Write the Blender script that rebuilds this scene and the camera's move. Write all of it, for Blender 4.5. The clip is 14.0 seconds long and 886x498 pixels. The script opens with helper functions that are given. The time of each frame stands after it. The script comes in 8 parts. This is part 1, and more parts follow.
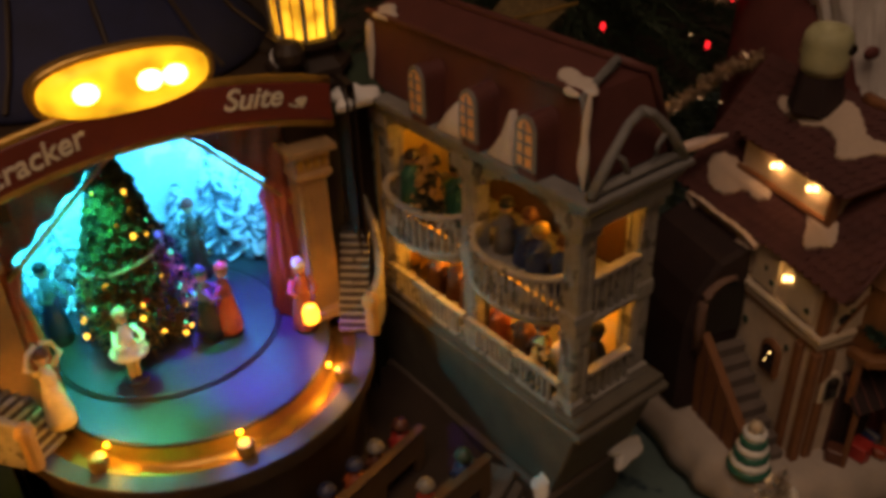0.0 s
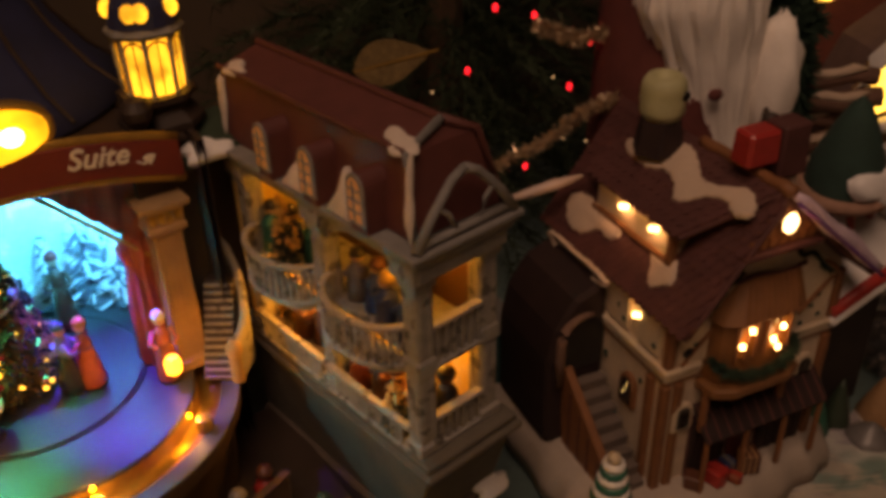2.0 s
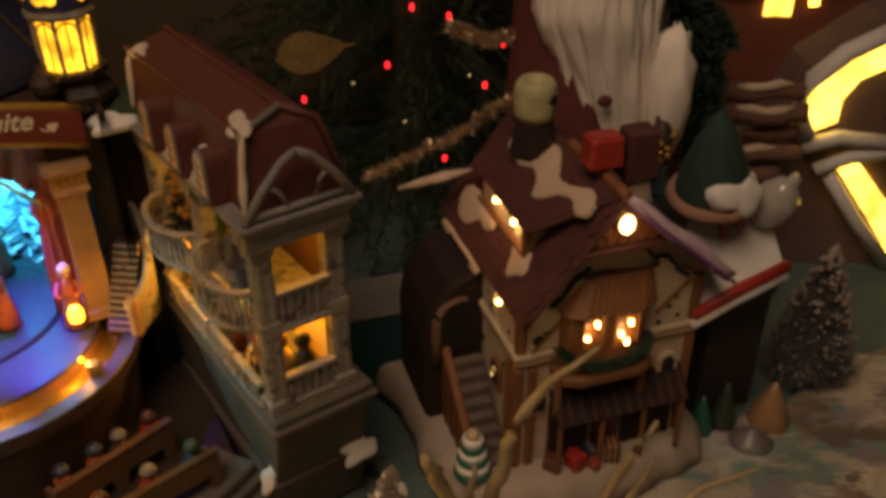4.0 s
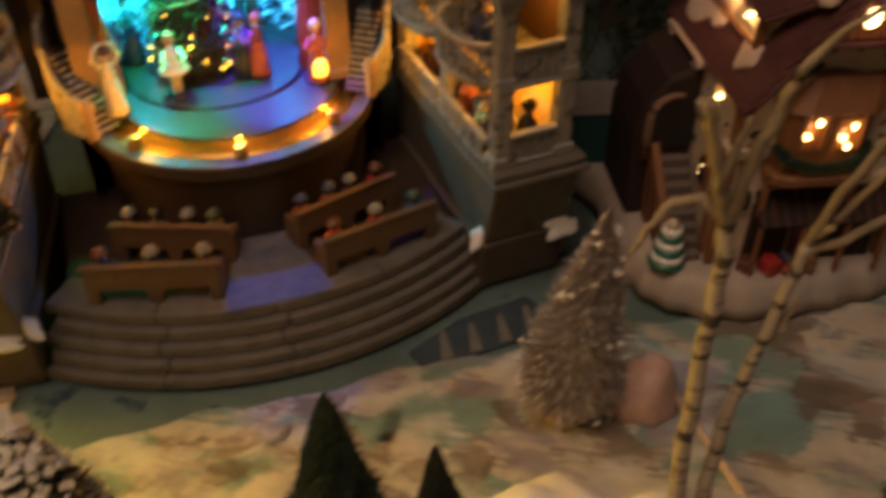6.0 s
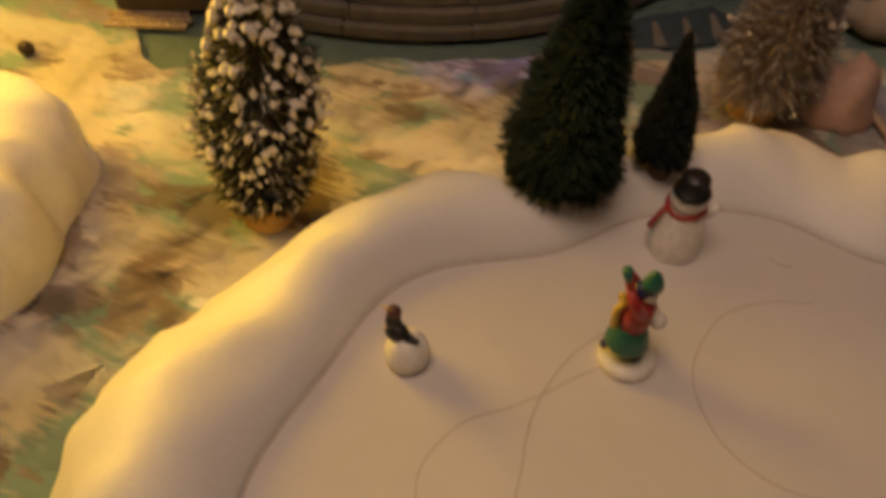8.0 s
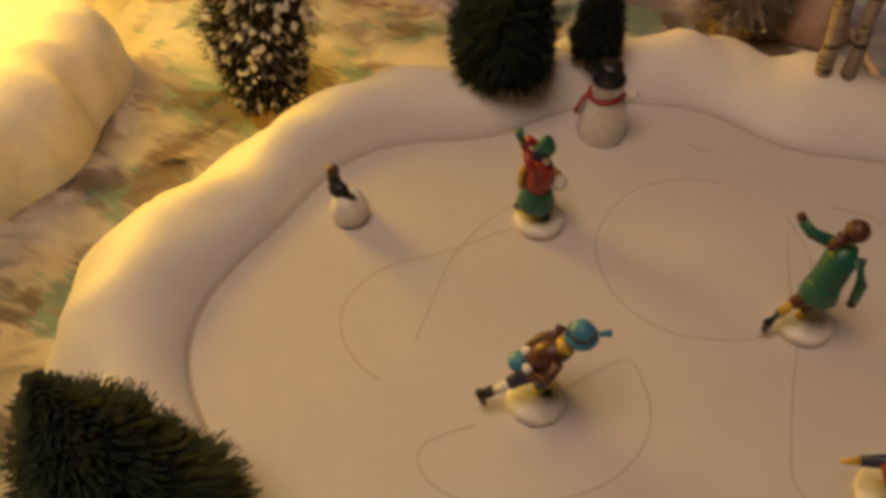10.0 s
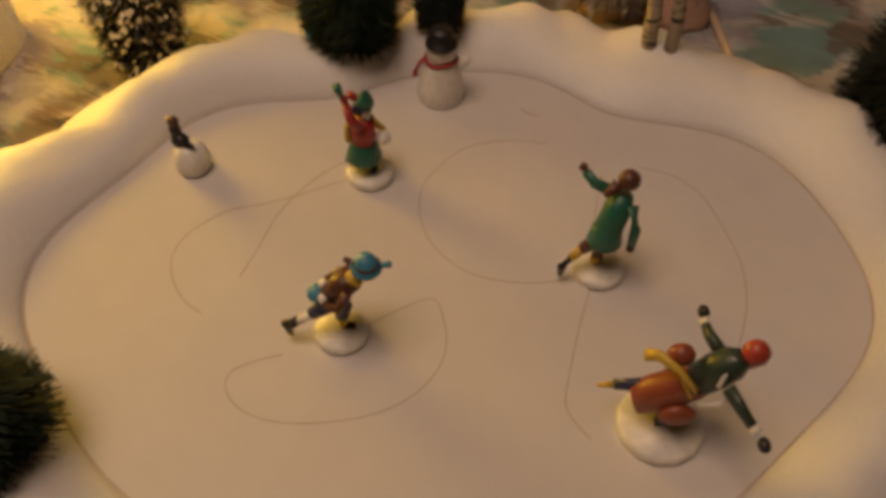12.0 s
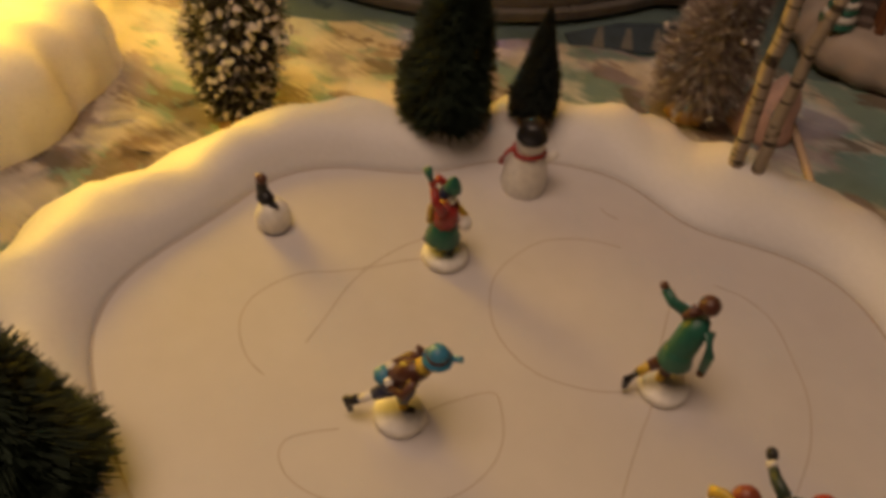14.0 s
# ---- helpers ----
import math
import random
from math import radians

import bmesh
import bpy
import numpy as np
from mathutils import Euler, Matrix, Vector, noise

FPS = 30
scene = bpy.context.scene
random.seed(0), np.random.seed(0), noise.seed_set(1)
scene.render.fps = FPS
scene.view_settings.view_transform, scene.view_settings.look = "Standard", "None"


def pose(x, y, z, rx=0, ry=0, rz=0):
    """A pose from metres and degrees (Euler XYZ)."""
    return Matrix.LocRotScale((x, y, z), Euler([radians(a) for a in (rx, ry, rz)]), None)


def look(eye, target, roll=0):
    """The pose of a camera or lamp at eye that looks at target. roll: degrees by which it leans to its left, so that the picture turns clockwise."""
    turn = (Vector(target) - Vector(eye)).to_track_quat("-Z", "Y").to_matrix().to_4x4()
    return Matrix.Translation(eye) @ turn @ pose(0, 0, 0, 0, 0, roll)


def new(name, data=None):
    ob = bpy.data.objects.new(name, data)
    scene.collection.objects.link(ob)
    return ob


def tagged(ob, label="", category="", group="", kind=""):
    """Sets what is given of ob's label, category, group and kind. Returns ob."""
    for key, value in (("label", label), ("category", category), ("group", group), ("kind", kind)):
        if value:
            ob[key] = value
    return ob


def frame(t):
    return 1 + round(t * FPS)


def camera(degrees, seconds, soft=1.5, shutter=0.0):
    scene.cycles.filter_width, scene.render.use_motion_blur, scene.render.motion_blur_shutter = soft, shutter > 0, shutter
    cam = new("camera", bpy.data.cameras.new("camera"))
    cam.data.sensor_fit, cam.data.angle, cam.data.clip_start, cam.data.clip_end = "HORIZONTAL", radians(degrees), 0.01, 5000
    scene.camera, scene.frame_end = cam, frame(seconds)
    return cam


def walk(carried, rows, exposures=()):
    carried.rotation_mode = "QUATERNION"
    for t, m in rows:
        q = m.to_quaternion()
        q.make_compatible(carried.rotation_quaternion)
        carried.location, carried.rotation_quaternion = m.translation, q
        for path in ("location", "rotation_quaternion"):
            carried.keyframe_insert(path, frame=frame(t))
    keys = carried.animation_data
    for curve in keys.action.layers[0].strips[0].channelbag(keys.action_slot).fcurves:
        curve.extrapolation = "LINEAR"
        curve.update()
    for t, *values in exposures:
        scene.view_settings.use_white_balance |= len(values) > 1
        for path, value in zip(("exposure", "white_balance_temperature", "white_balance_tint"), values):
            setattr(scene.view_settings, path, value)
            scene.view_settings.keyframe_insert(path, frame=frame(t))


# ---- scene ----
cam = camera(53.02, 14.0, soft=4.2, shutter=0.5)
# seconds, place in metres, turn in degrees
PATH = [
    (0, 0.0056, 0.0179, 0.4308, 57.74, 1.80, -1.02),
    (0.5, 0.0134, 0.0190, 0.4302, 57.73, 1.83, -2.01),
    (1, 0.0239, 0.0168, 0.4410, 58.10, 1.64, -2.94),
    (1.5, 0.0419, 0.0188, 0.4429, 58.69, 1.49, -3.89),
    (2, 0.0579, 0.0140, 0.4499, 58.70, 1.44, -4.70),
    (2.5, 0.0831, 0.0027, 0.4668, 59.11, 0.67, -5.19),
    (2.7, 0.0987, -0.0033, 0.4707, 58.89, 0.57, -3.86),
    (4.8, 0.1923, -0.0411, 0.4568, 57.47, 0.05, 3.53),
    (5, 0.1882, -0.0462, 0.4543, 56.47, -0.07, 4.57),
    (5.5, 0.1749, -0.0715, 0.4421, 53.66, 0.15, 7.93),
    (6, 0.1452, -0.1015, 0.4233, 51.20, 0.14, 13.58),
    (6.5, 0.1091, -0.1298, 0.3965, 49.18, -0.97, 17.92),
    (7, 0.0882, -0.1567, 0.3650, 46.15, -2.18, 20.58),
    (7.5, 0.0828, -0.1694, 0.3457, 43.26, -3.12, 21.54),
    (8, 0.0957, -0.1818, 0.3313, 41.08, -3.32, 21.86),
    (8.5, 0.1073, -0.1945, 0.3261, 39.29, -3.80, 21.96),
    (8.7, 0.1158, -0.1980, 0.3277, 39.27, -3.04, 22.79),
    (10.8, 0.2189, -0.2190, 0.3557, 38.61, 0.89, 28.26),
    (11, 0.2262, -0.2140, 0.3547, 38.91, 0.70, 28.39),
    (11.5, 0.2421, -0.2111, 0.3531, 39.09, 0.28, 27.52),
    (12, 0.2538, -0.2160, 0.3573, 38.71, -1.05, 26.91),
    (12.5, 0.2518, -0.2170, 0.3599, 39.82, -2.32, 26.71),
    (13, 0.2503, -0.2093, 0.3594, 40.57, -3.76, 28.12),
    (13.5, 0.2441, -0.2119, 0.3616, 41.10, -4.17, 30.75),
    (14, 0.2323, -0.2137, 0.3678, 41.44, -4.61, 34.41),
]
EXPOSURES = [(0.0, -0.6, 7200, 14), (1.0, -0.66, 7200, 14), (1.5, -0.72, 7500, 15), (2.0, -0.28, 7800, 23), (2.5, -0.05, 7600, 16), (5.0, -0.05, 7000, 6), (6.0, 0.05, 6700, 10), (7.0, 0.14, 6500, 10), (8.0, -0.13, 6700, 12), (11.0, 0.02, 6700, 12), (14.0, 0.0, 6700, 11)]
walk(cam, [(t, pose(x, y, z, rx, ry, rz)) for t, x, y, z, rx, ry, rz in PATH], EXPOSURES)

# ---- light ----
world = bpy.data.worlds.new("room")
scene.world = world
world.use_nodes = True
world.node_tree.nodes["Background"].inputs[0].default_value = (0.9, 0.6, 0.5, 1)
world.node_tree.nodes["Background"].inputs[1].default_value = 0.016


def lamp(name, kind, place, colour, watts, size=0.02, target=None, spread=None):
    data = bpy.data.lights.new(name, kind)
    data.color, data.energy = colour, watts
    if kind == "AREA":
        data.shape, data.size = "DISK", size
    else:
        data.shadow_soft_size = size
    if spread and kind == "SPOT":
        data.spot_size, data.spot_blend = radians(spread), 0.6
    ob = new(name, data)
    ob.matrix_world = look(place, target) if target else pose(*place)
    return ob


# the room's ceiling lamp, the yellow lamp of the lit house beside the snow mound, the stage
lamp("ceiling_light", "AREA", (-0.05, -0.26, 1.42), (1.0, 0.70, 0.51), 8.8, 0.8, (0.22, 0.25, 0.05))
lamp("house_lamp", "SPOT", (-0.392, 0.106, 0.205), (1.0, 0.58, 0.04), 9.0, 0.12, (-0.06, -0.08, 0.02), 114)
lamp("house_glow", "POINT", (-0.405, 0.160, 0.120), (1.0, 0.60, 0.07), 1.1, 0.02)

# ---- materials ----
def mat(name, colour, rough=0.6, var=0.2, scale=80, bump=0.15, metal=0.0, coat=0.0, second=None, cover=0.5, fine=8.0, depth=0.0006):
    """A painted or natural surface: two scales of tone, an optional second colour in patches, fine relief."""
    m = bpy.data.materials.new(name)
    m.use_nodes = True
    nt = m.node_tree
    n, l = nt.nodes, nt.links
    b = n["Principled BSDF"]
    tc = n.new("ShaderNodeTexCoord")
    a = n.new("ShaderNodeTexNoise")
    a.inputs["Scale"].default_value, a.inputs["Detail"].default_value = scale, 4
    f = n.new("ShaderNodeTexNoise")
    f.inputs["Scale"].default_value, f.inputs["Detail"].default_value = scale * fine, 3
    l.new(tc.outputs["Object"], a.inputs["Vector"])
    l.new(tc.outputs["Object"], f.inputs["Vector"])
    mix = n.new("ShaderNodeMix")
    mix.data_type = "RGBA"
    mix.inputs[6].default_value = (*[c * (1 - var) for c in colour], 1)
    mix.inputs[7].default_value = (*[min(1, c * (1 + var)) for c in colour], 1)
    add = n.new("ShaderNodeMath")
    add.operation = "MULTIPLY_ADD"
    add.inputs[1].default_value = 0.45
    l.new(f.outputs["Fac"], add.inputs[0])
    sub = n.new("ShaderNodeMath")
    sub.operation = "MULTIPLY_ADD"
    sub.inputs[1].default_value, sub.inputs[2].default_value = 1.2, -0.32
    l.new(a.outputs["Fac"], sub.inputs[0])
    l.new(sub.outputs[0], add.inputs[2])
    l.new(add.outputs[0], mix.inputs[0])
    out = mix.outputs[2]
    if second:
        ramp = n.new("ShaderNodeValToRGB")
        ramp.color_ramp.elements[0].position, ramp.color_ramp.elements[1].position = cover - 0.03, cover + 0.03
        l.new(a.outputs["Fac"], ramp.inputs[0])
        mx = n.new("ShaderNodeMix")
        mx.data_type = "RGBA"
        l.new(ramp.outputs[0], mx.inputs[0])
        l.new(out, mx.inputs[6])
        mx.inputs[7].default_value = (*second, 1)
        out = mx.outputs[2]
    l.new(out, b.inputs["Base Color"])
    b.inputs["Roughness"].default_value, b.inputs["Metallic"].default_value = rough, metal
    b.inputs["Coat Weight"].default_value = coat
    if bump:
        bp = n.new("ShaderNodeBump")
        bp.inputs["Strength"].default_value, bp.inputs["Distance"].default_value = bump, depth
        l.new(f.outputs["Fac"], bp.inputs["Height"])
        l.new(bp.outputs[0], b.inputs["Normal"])
    return m


def glow(name, colour, strength):
    m = bpy.data.materials.new(name)
    m.use_nodes = True
    b = m.node_tree.nodes["Principled BSDF"]
    b.inputs["Base Color"].default_value = (*colour, 1)
    b.inputs["Emission Color"].default_value = (*colour, 1)
    b.inputs["Emission Strength"].default_value = strength
    return m


def lit_glass(name, colour, strength, scale):
    """A lit panel whose glow is uneven, as a bulb behind frosted plastic gives."""
    m = glow(name, colour, strength)
    nt = m.node_tree
    tc = nt.nodes.new("ShaderNodeTexCoord")
    t = nt.nodes.new("ShaderNodeTexNoise")
    t.inputs["Scale"].default_value, t.inputs["Detail"].default_value = scale, 2
    nt.links.new(tc.outputs["Object"], t.inputs["Vector"])
    r = nt.nodes.new("ShaderNodeMapRange")
    r.inputs["From Min"].default_value, r.inputs["From Max"].default_value = 0.35, 0.7
    r.inputs["To Min"].default_value, r.inputs["To Max"].default_value = strength * 0.45, strength * 1.7
    nt.links.new(t.outputs["Fac"], r.inputs["Value"])
    nt.links.new(r.outputs[0], nt.nodes["Principled BSDF"].inputs["Emission Strength"])
    return m


SNOW = mat("painted_snow", (0.74, 0.72, 0.71), 0.5, 0.10, 18, 0.35, fine=22)
ICE = mat("pond_ice", (0.66, 0.625, 0.61), 0.45, 0.08, 11, 0.1, coat=0.15)
GROOVE = mat("groove", (0.50, 0.43, 0.37), 0.6)
GREEN = mat("brush_green", (0.020, 0.035, 0.018), 0.8, 0.5, 120)
GREEN2 = mat("brush_dark", (0.012, 0.018, 0.012), 0.8, 0.5, 120)
WHITE = mat("flock_white", (0.72, 0.68, 0.62), 0.8, 0.15, 150)
FROST = mat("frosted_needles", (0.30, 0.25, 0.22), 0.5, 0.3, 150)
BARK = mat("bark", (0.10, 0.06, 0.035), 0.8, 0.4, 120)
WOOD = mat("stump_wood", (0.45, 0.28, 0.12), 0.7, 0.3, 120)
STONE = mat("plinth_stone", (0.105, 0.09, 0.07), 0.75, 0.3, 60, 0.5)
BLOCK = mat("grey_blocks", (0.115, 0.102, 0.09), 0.8, 0.42, 70, 0.8)
DARKSTONE = mat("plinth_base", (0.095, 0.072, 0.058), 0.8, 0.3, 60, 0.5)
CREAM = mat("cream_paint", (0.26, 0.24, 0.215), 0.65, 0.5, 90, 0.7, second=(0.10, 0.088, 0.072), cover=0.58)
COLUMN = mat("column_paint", (0.34, 0.21, 0.10), 0.6, 0.25, 90, 0.3)
YELLOWWALL = mat("inner_wall", (0.62, 0.42, 0.14), 0.7, 0.15, 60)
ROOFRED = mat("roof_red", (0.10, 0.028, 0.023), 0.65, 0.25, 90, 0.4)
GREYWOOD = mat("grey_timber", (0.185, 0.175, 0.165), 0.7, 0.25, 120, 0.4)
REDPAINT = mat("banner_red", (0.16, 0.022, 0.016), 0.5, 0.15, 60)
GOLD = mat("gold_paint", (0.42, 0.25, 0.06), 0.35, 0.25, 120, 0.2, metal=0.6)
CURTAIN = mat("curtain", (0.36, 0.09, 0.045), 0.7, 0.3, 60)
STAGEFLOOR = mat("stage_floor", (0.046, 0.048, 0.058), 0.4, 0.2, 50, 0.1, coat=0.05)
RIM = mat("stage_rim", (0.075, 0.075, 0.09), 0.4, 0.25, 60, 0.2)
BROWN = mat("dark_brown", (0.032, 0.019, 0.013), 0.6, 0.3, 60)
BENCH = mat("bench_wood", (0.105, 0.060, 0.030), 0.6, 0.3, 120, 0.3)
NAVY = mat("navy_cloth", (0.012, 0.016, 0.06), 0.8, 0.4, 60)
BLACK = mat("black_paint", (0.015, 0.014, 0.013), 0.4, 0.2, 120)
TEAL = mat("teal_felt", (0.015, 0.075, 0.08), 0.9, 0.2, 60, 0.3)
GINGER = mat("ginger_wall", (0.58, 0.46, 0.34), 0.6, 0.25, 80, 0.3)
TABLEWOOD = mat("table_wood", (0.16, 0.09, 0.05), 0.5, 0.3, 20)
PLASTER = mat("plaster", (0.085, 0.06, 0.045), 0.85, 0.08, 6)
BULB = glow("warm_bulb", (1.0, 0.62, 0.22), 16)
AMBER = glow("amber_lamp", (1.0, 0.42, 0.03), 7)

# ---- shapes ----
def put(bm, verts, faces, mi=0, M=None):
    vs = [bm.verts.new(M @ Vector(v) if M else v) for v in verts]
    for f in faces:
        try:
            bm.faces.new([vs[i] for i in f]).material_index = mi
        except ValueError:
            pass
    return vs


def box(bm, c, s, rz=0.0, mi=0, M=None, taper=1.0):
    """A block: centre of its base, full sizes; taper narrows the top."""
    T = pose(*c, 0, 0, rz)
    T = M @ T if M else T
    x, y, z = s[0] / 2, s[1] / 2, s[2]
    k = taper
    v = [(-x, -y, 0), (x, -y, 0), (x, y, 0), (-x, y, 0), (-x * k, -y * k, z), (x * k, -y * k, z), (x * k, y * k, z), (-x * k, y * k, z)]
    return put(bm, v, [(3, 2, 1, 0), (4, 5, 6, 7), (0, 1, 5, 4), (1, 2, 6, 5), (2, 3, 7, 6), (3, 0, 4, 7)], mi, T)


def lathe(bm, prof, n=24, M=None, mi=0, a0=0.0, a1=360.0, flute=0.0, waves=0):
    full = abs(a1 - a0 - 360) < 1e-6
    cols = n if full else n + 1
    v, f = [], []
    for i in range(cols):
        a = radians(a0 + (a1 - a0) * i / n)
        k = 1 + flute * math.cos(waves * a)
        v += [(r * k * math.cos(a), r * k * math.sin(a), z) for r, z in prof]
    m = len(prof)
    for i in range(n):
        j = (i + 1) % cols
        f += [(i * m + k, j * m + k, j * m + k + 1, i * m + k + 1) for k in range(m - 1)]
    put(bm, v, f, mi, M)


def ball(bm, c, r, mi=0, n=10, M=None):
    r = (r, r, r) if not isinstance(r, tuple) else r
    prof = [(math.sin(math.pi * k / (n // 2 + 1)), -math.cos(math.pi * k / (n // 2 + 1))) for k in range(n // 2 + 2)]
    T = Matrix.Translation(c) @ Matrix.Diagonal((*r, 1))
    lathe(bm, prof, n, M @ T if M else T, mi)


def tube(bm, pts, rad, n=8, mi=0, M=None):
    """A round bar along points; rad is one radius or one for each point."""
    pts = [Vector(p) for p in pts]
    rad = rad if isinstance(rad, (list, tuple)) else [rad] * len(pts)
    v, f = [], []
    for i, p in enumerate(pts):
        d = (pts[min(i + 1, len(pts) - 1)] - pts[max(i - 1, 0)]).normalized()
        s = d.cross(Vector((0, 0, 1)) if abs(d.z) < 0.9 else Vector((1, 0, 0))).normalized()
        u = d.cross(s)
        v += [p + rad[i] * (math.cos(2 * math.pi * k / n) * s + math.sin(2 * math.pi * k / n) * u) for k in range(n)]
    for i in range(len(pts) - 1):
        f += [(i * n + k, i * n + (k + 1) % n, (i + 1) * n + (k + 1) % n, (i + 1) * n + k) for k in range(n)]
    f += [tuple(range(n)), tuple(range((len(pts) - 1) * n, len(pts) * n))]
    put(bm, v, f, mi, M)


def rail(bm, pts, w, h, mi=0, M=None):
    """A flat bar of width w and height h along points that lie on its underside's middle line."""
    pts = [Vector(p) for p in pts]
    v, f = [], []
    for i, p in enumerate(pts):
        d = pts[min(i + 1, len(pts) - 1)] - pts[max(i - 1, 0)]
        s = Vector((d.y, -d.x, 0)).normalized() * (w / 2)
        up = Vector((0, 0, h))
        v += [p - s, p + s, p + s + up, p - s + up]
    for i in range(len(pts) - 1):
        f += [(4 * i + k, 4 * i + (k + 1) % 4, 4 * i + 4 + (k + 1) % 4, 4 * i + 4 + k) for k in range(4)]
    e = 4 * (len(pts) - 1)
    f += [(3, 2, 1, 0), (e, e + 1, e + 2, e + 3)]
    put(bm, v, f, mi, M)


def slab(bm, outline, z0, z1, mi=0, M=None):
    """An outline in x and y, drawn up from z0 to z1."""
    n = len(outline)
    v = [(x, y, z0) for x, y in outline] + [(x, y, z1) for x, y in outline]
    f = [tuple(range(n - 1, -1, -1)), tuple(range(n, 2 * n))] + [(i, (i + 1) % n, n + (i + 1) % n, n + i) for i in range(n)]
    put(bm, v, f, mi, M)


def rings(bm, x0, x1, y0, y1, steps, mi=0, M=None):
    """A rectangular moulding: steps of (how far it stands out, height), closed below and above."""
    v, f = [], []
    for d, z in steps:
        v += [(x0 - d, y0 - d, z), (x1 + d, y0 - d, z), (x1 + d, y1 + d, z), (x0 - d, y1 + d, z)]
    for i in range(len(steps) - 1):
        f += [(4 * i + k, 4 * i + (k + 1) % 4, 4 * i + 4 + (k + 1) % 4, 4 * i + 4 + k) for k in range(4)]
    e = 4 * (len(steps) - 1)
    put(bm, v, f + [(3, 2, 1, 0), (e, e + 1, e + 2, e + 3)], mi, M)


def loft(bm, low, z0, high, z1, mi=0, M=None):
    """A block between two outlines of the same number of corners."""
    n = len(low)
    f = [tuple(range(n - 1, -1, -1)), tuple(range(n, 2 * n))] + [(i, (i + 1) % n, n + (i + 1) % n, n + i) for i in range(n)]
    put(bm, [(x, y, z0) for x, y in low] + [(x, y, z1) for x, y in high], f, mi, M)


UPRIGHT = Matrix(((1, 0, 0, 0), (0, 0, -1, 0), (0, 1, 0, 0), (0, 0, 0, 1)))  # outline's y becomes height, its depth runs to -y


def part(name, bm, materials, parent=None, label="", bevel=0.0, smooth=False):
    if bevel:
        bmesh.ops.remove_doubles(bm, verts=bm.verts, dist=1e-7)
        edges = [e for e in bm.edges if len(e.link_faces) == 2 and e.calc_face_angle(0) > 0.7]
        bmesh.ops.bevel(bm, geom=edges, offset=bevel, segments=1, affect="EDGES", clamp_overlap=True)
    bmesh.ops.recalc_face_normals(bm, faces=bm.faces)
    if smooth:
        for f in bm.faces:
            f.smooth = True
    me = bpy.data.meshes.new(name)
    bm.to_mesh(me)
    bm.free()
    for m in materials if isinstance(materials, (list, tuple)) else [materials]:
        me.materials.append(m)
    ob = new(name, me)
    if parent:
        ob.parent = parent
    if label:
        ob["label"] = label
    return ob


def thing(name, m, label, category, group="", kind=""):
    ob = new(name)
    ob.empty_display_size = 0.02
    ob.matrix_basis = m
    return tagged(ob, label, category, group, kind)


def arc(cx, cy, r, a0, a1, n, z=None):
    out = [(cx + r * math.cos(radians(a0 + (a1 - a0) * i / n)), cy + r * math.sin(radians(a0 + (a1 - a0) * i / n))) for i in range(n + 1)]
    return out if z is None else [(x, y, z) for x, y in out]


def fourier(co, a):
    return co[0] + sum(co[2 * k - 1] * math.cos(k * a) + co[2 * k] * math.sin(k * a) for k in range(1, (len(co) + 1) // 2))

# ---- table, room ----
def print_cloth():
    """Cream cloth with a streaky watercolour print of teal and brown patches."""
    m = mat("printed_cloth", (0.75, 0.69, 0.59), 0.9, 0.14, 45, 0.5)
    nt = m.node_tree
    n, l = nt.nodes, nt.links
    b = n["Principled BSDF"]
    base = b.inputs["Base Color"].links[0].from_socket
    tc = n.new("ShaderNodeTexCoord")
    for seed, size, cover, soft, colour in ((3.1, 12, 0.522, 0.025, (0.24, 0.42, 0.38)), (12.7, 15, 0.565, 0.018, (0.27, 0.195, 0.145)), (6.6, 19, 0.600, 0.02, (0.40, 0.30, 0.23)), (17.7, 12, 0.565, 0.05, (0.86, 0.82, 0.77)), (23.9, 17, 0.61, 0.04, (0.46, 0.40, 0.46))):
        mp = n.new("ShaderNodeMapping")
        mp.inputs["Rotation"].default_value = (0, 0, radians(-24))
        mp.inputs["Location"].default_value = (seed, seed * 0.7, 0)
        mp.inputs["Scale"].default_value = (1.0, 1.5, 1)
        l.new(tc.outputs["Object"], mp.inputs["Vector"])
        t = n.new("ShaderNodeTexNoise")
        t.inputs["Scale"].default_value, t.inputs["Detail"].default_value, t.inputs["Roughness"].default_value, t.inputs["Distortion"].default_value = size, 5, 0.5, 0.4
        l.new(mp.outputs[0], t.inputs["Vector"])
        st = n.new("ShaderNodeMapping")
        st.inputs["Rotation"].default_value, st.inputs["Scale"].default_value = (0, 0, radians(-24)), (40, 320, 1)
        l.new(tc.outputs["Object"], st.inputs["Vector"])
        sn = n.new("ShaderNodeTexNoise")
        sn.inputs["Scale"].default_value, sn.inputs["Detail"].default_value = 1, 2
        l.new(st.outputs[0], sn.inputs["Vector"])
        add = n.new("ShaderNodeMath")
        add.operation, add.inputs[1].default_value = "MULTIPLY_ADD", 0.22
        l.new(sn.outputs["Fac"], add.inputs[0])
        l.new(t.outputs["Fac"], add.inputs[2])
        r = n.new("ShaderNodeMapRange")
        r.inputs["From Min"].default_value, r.inputs["From Max"].default_value, r.inputs["To Max"].default_value = cover + 0.095 - soft, cover + 0.095 + soft, 0.8
        l.new(add.outputs[0], r.inputs["Value"])
        mx = n.new("ShaderNodeMix")
        mx.data_type = "RGBA"
        mx.inputs[7].default_value = (*colour, 1)
        l.new(r.outputs[0], mx.inputs[0])
        l.new(base, mx.inputs[6])
        base = mx.outputs[2]
    l.new(base, b.inputs["Base Color"])
    return m


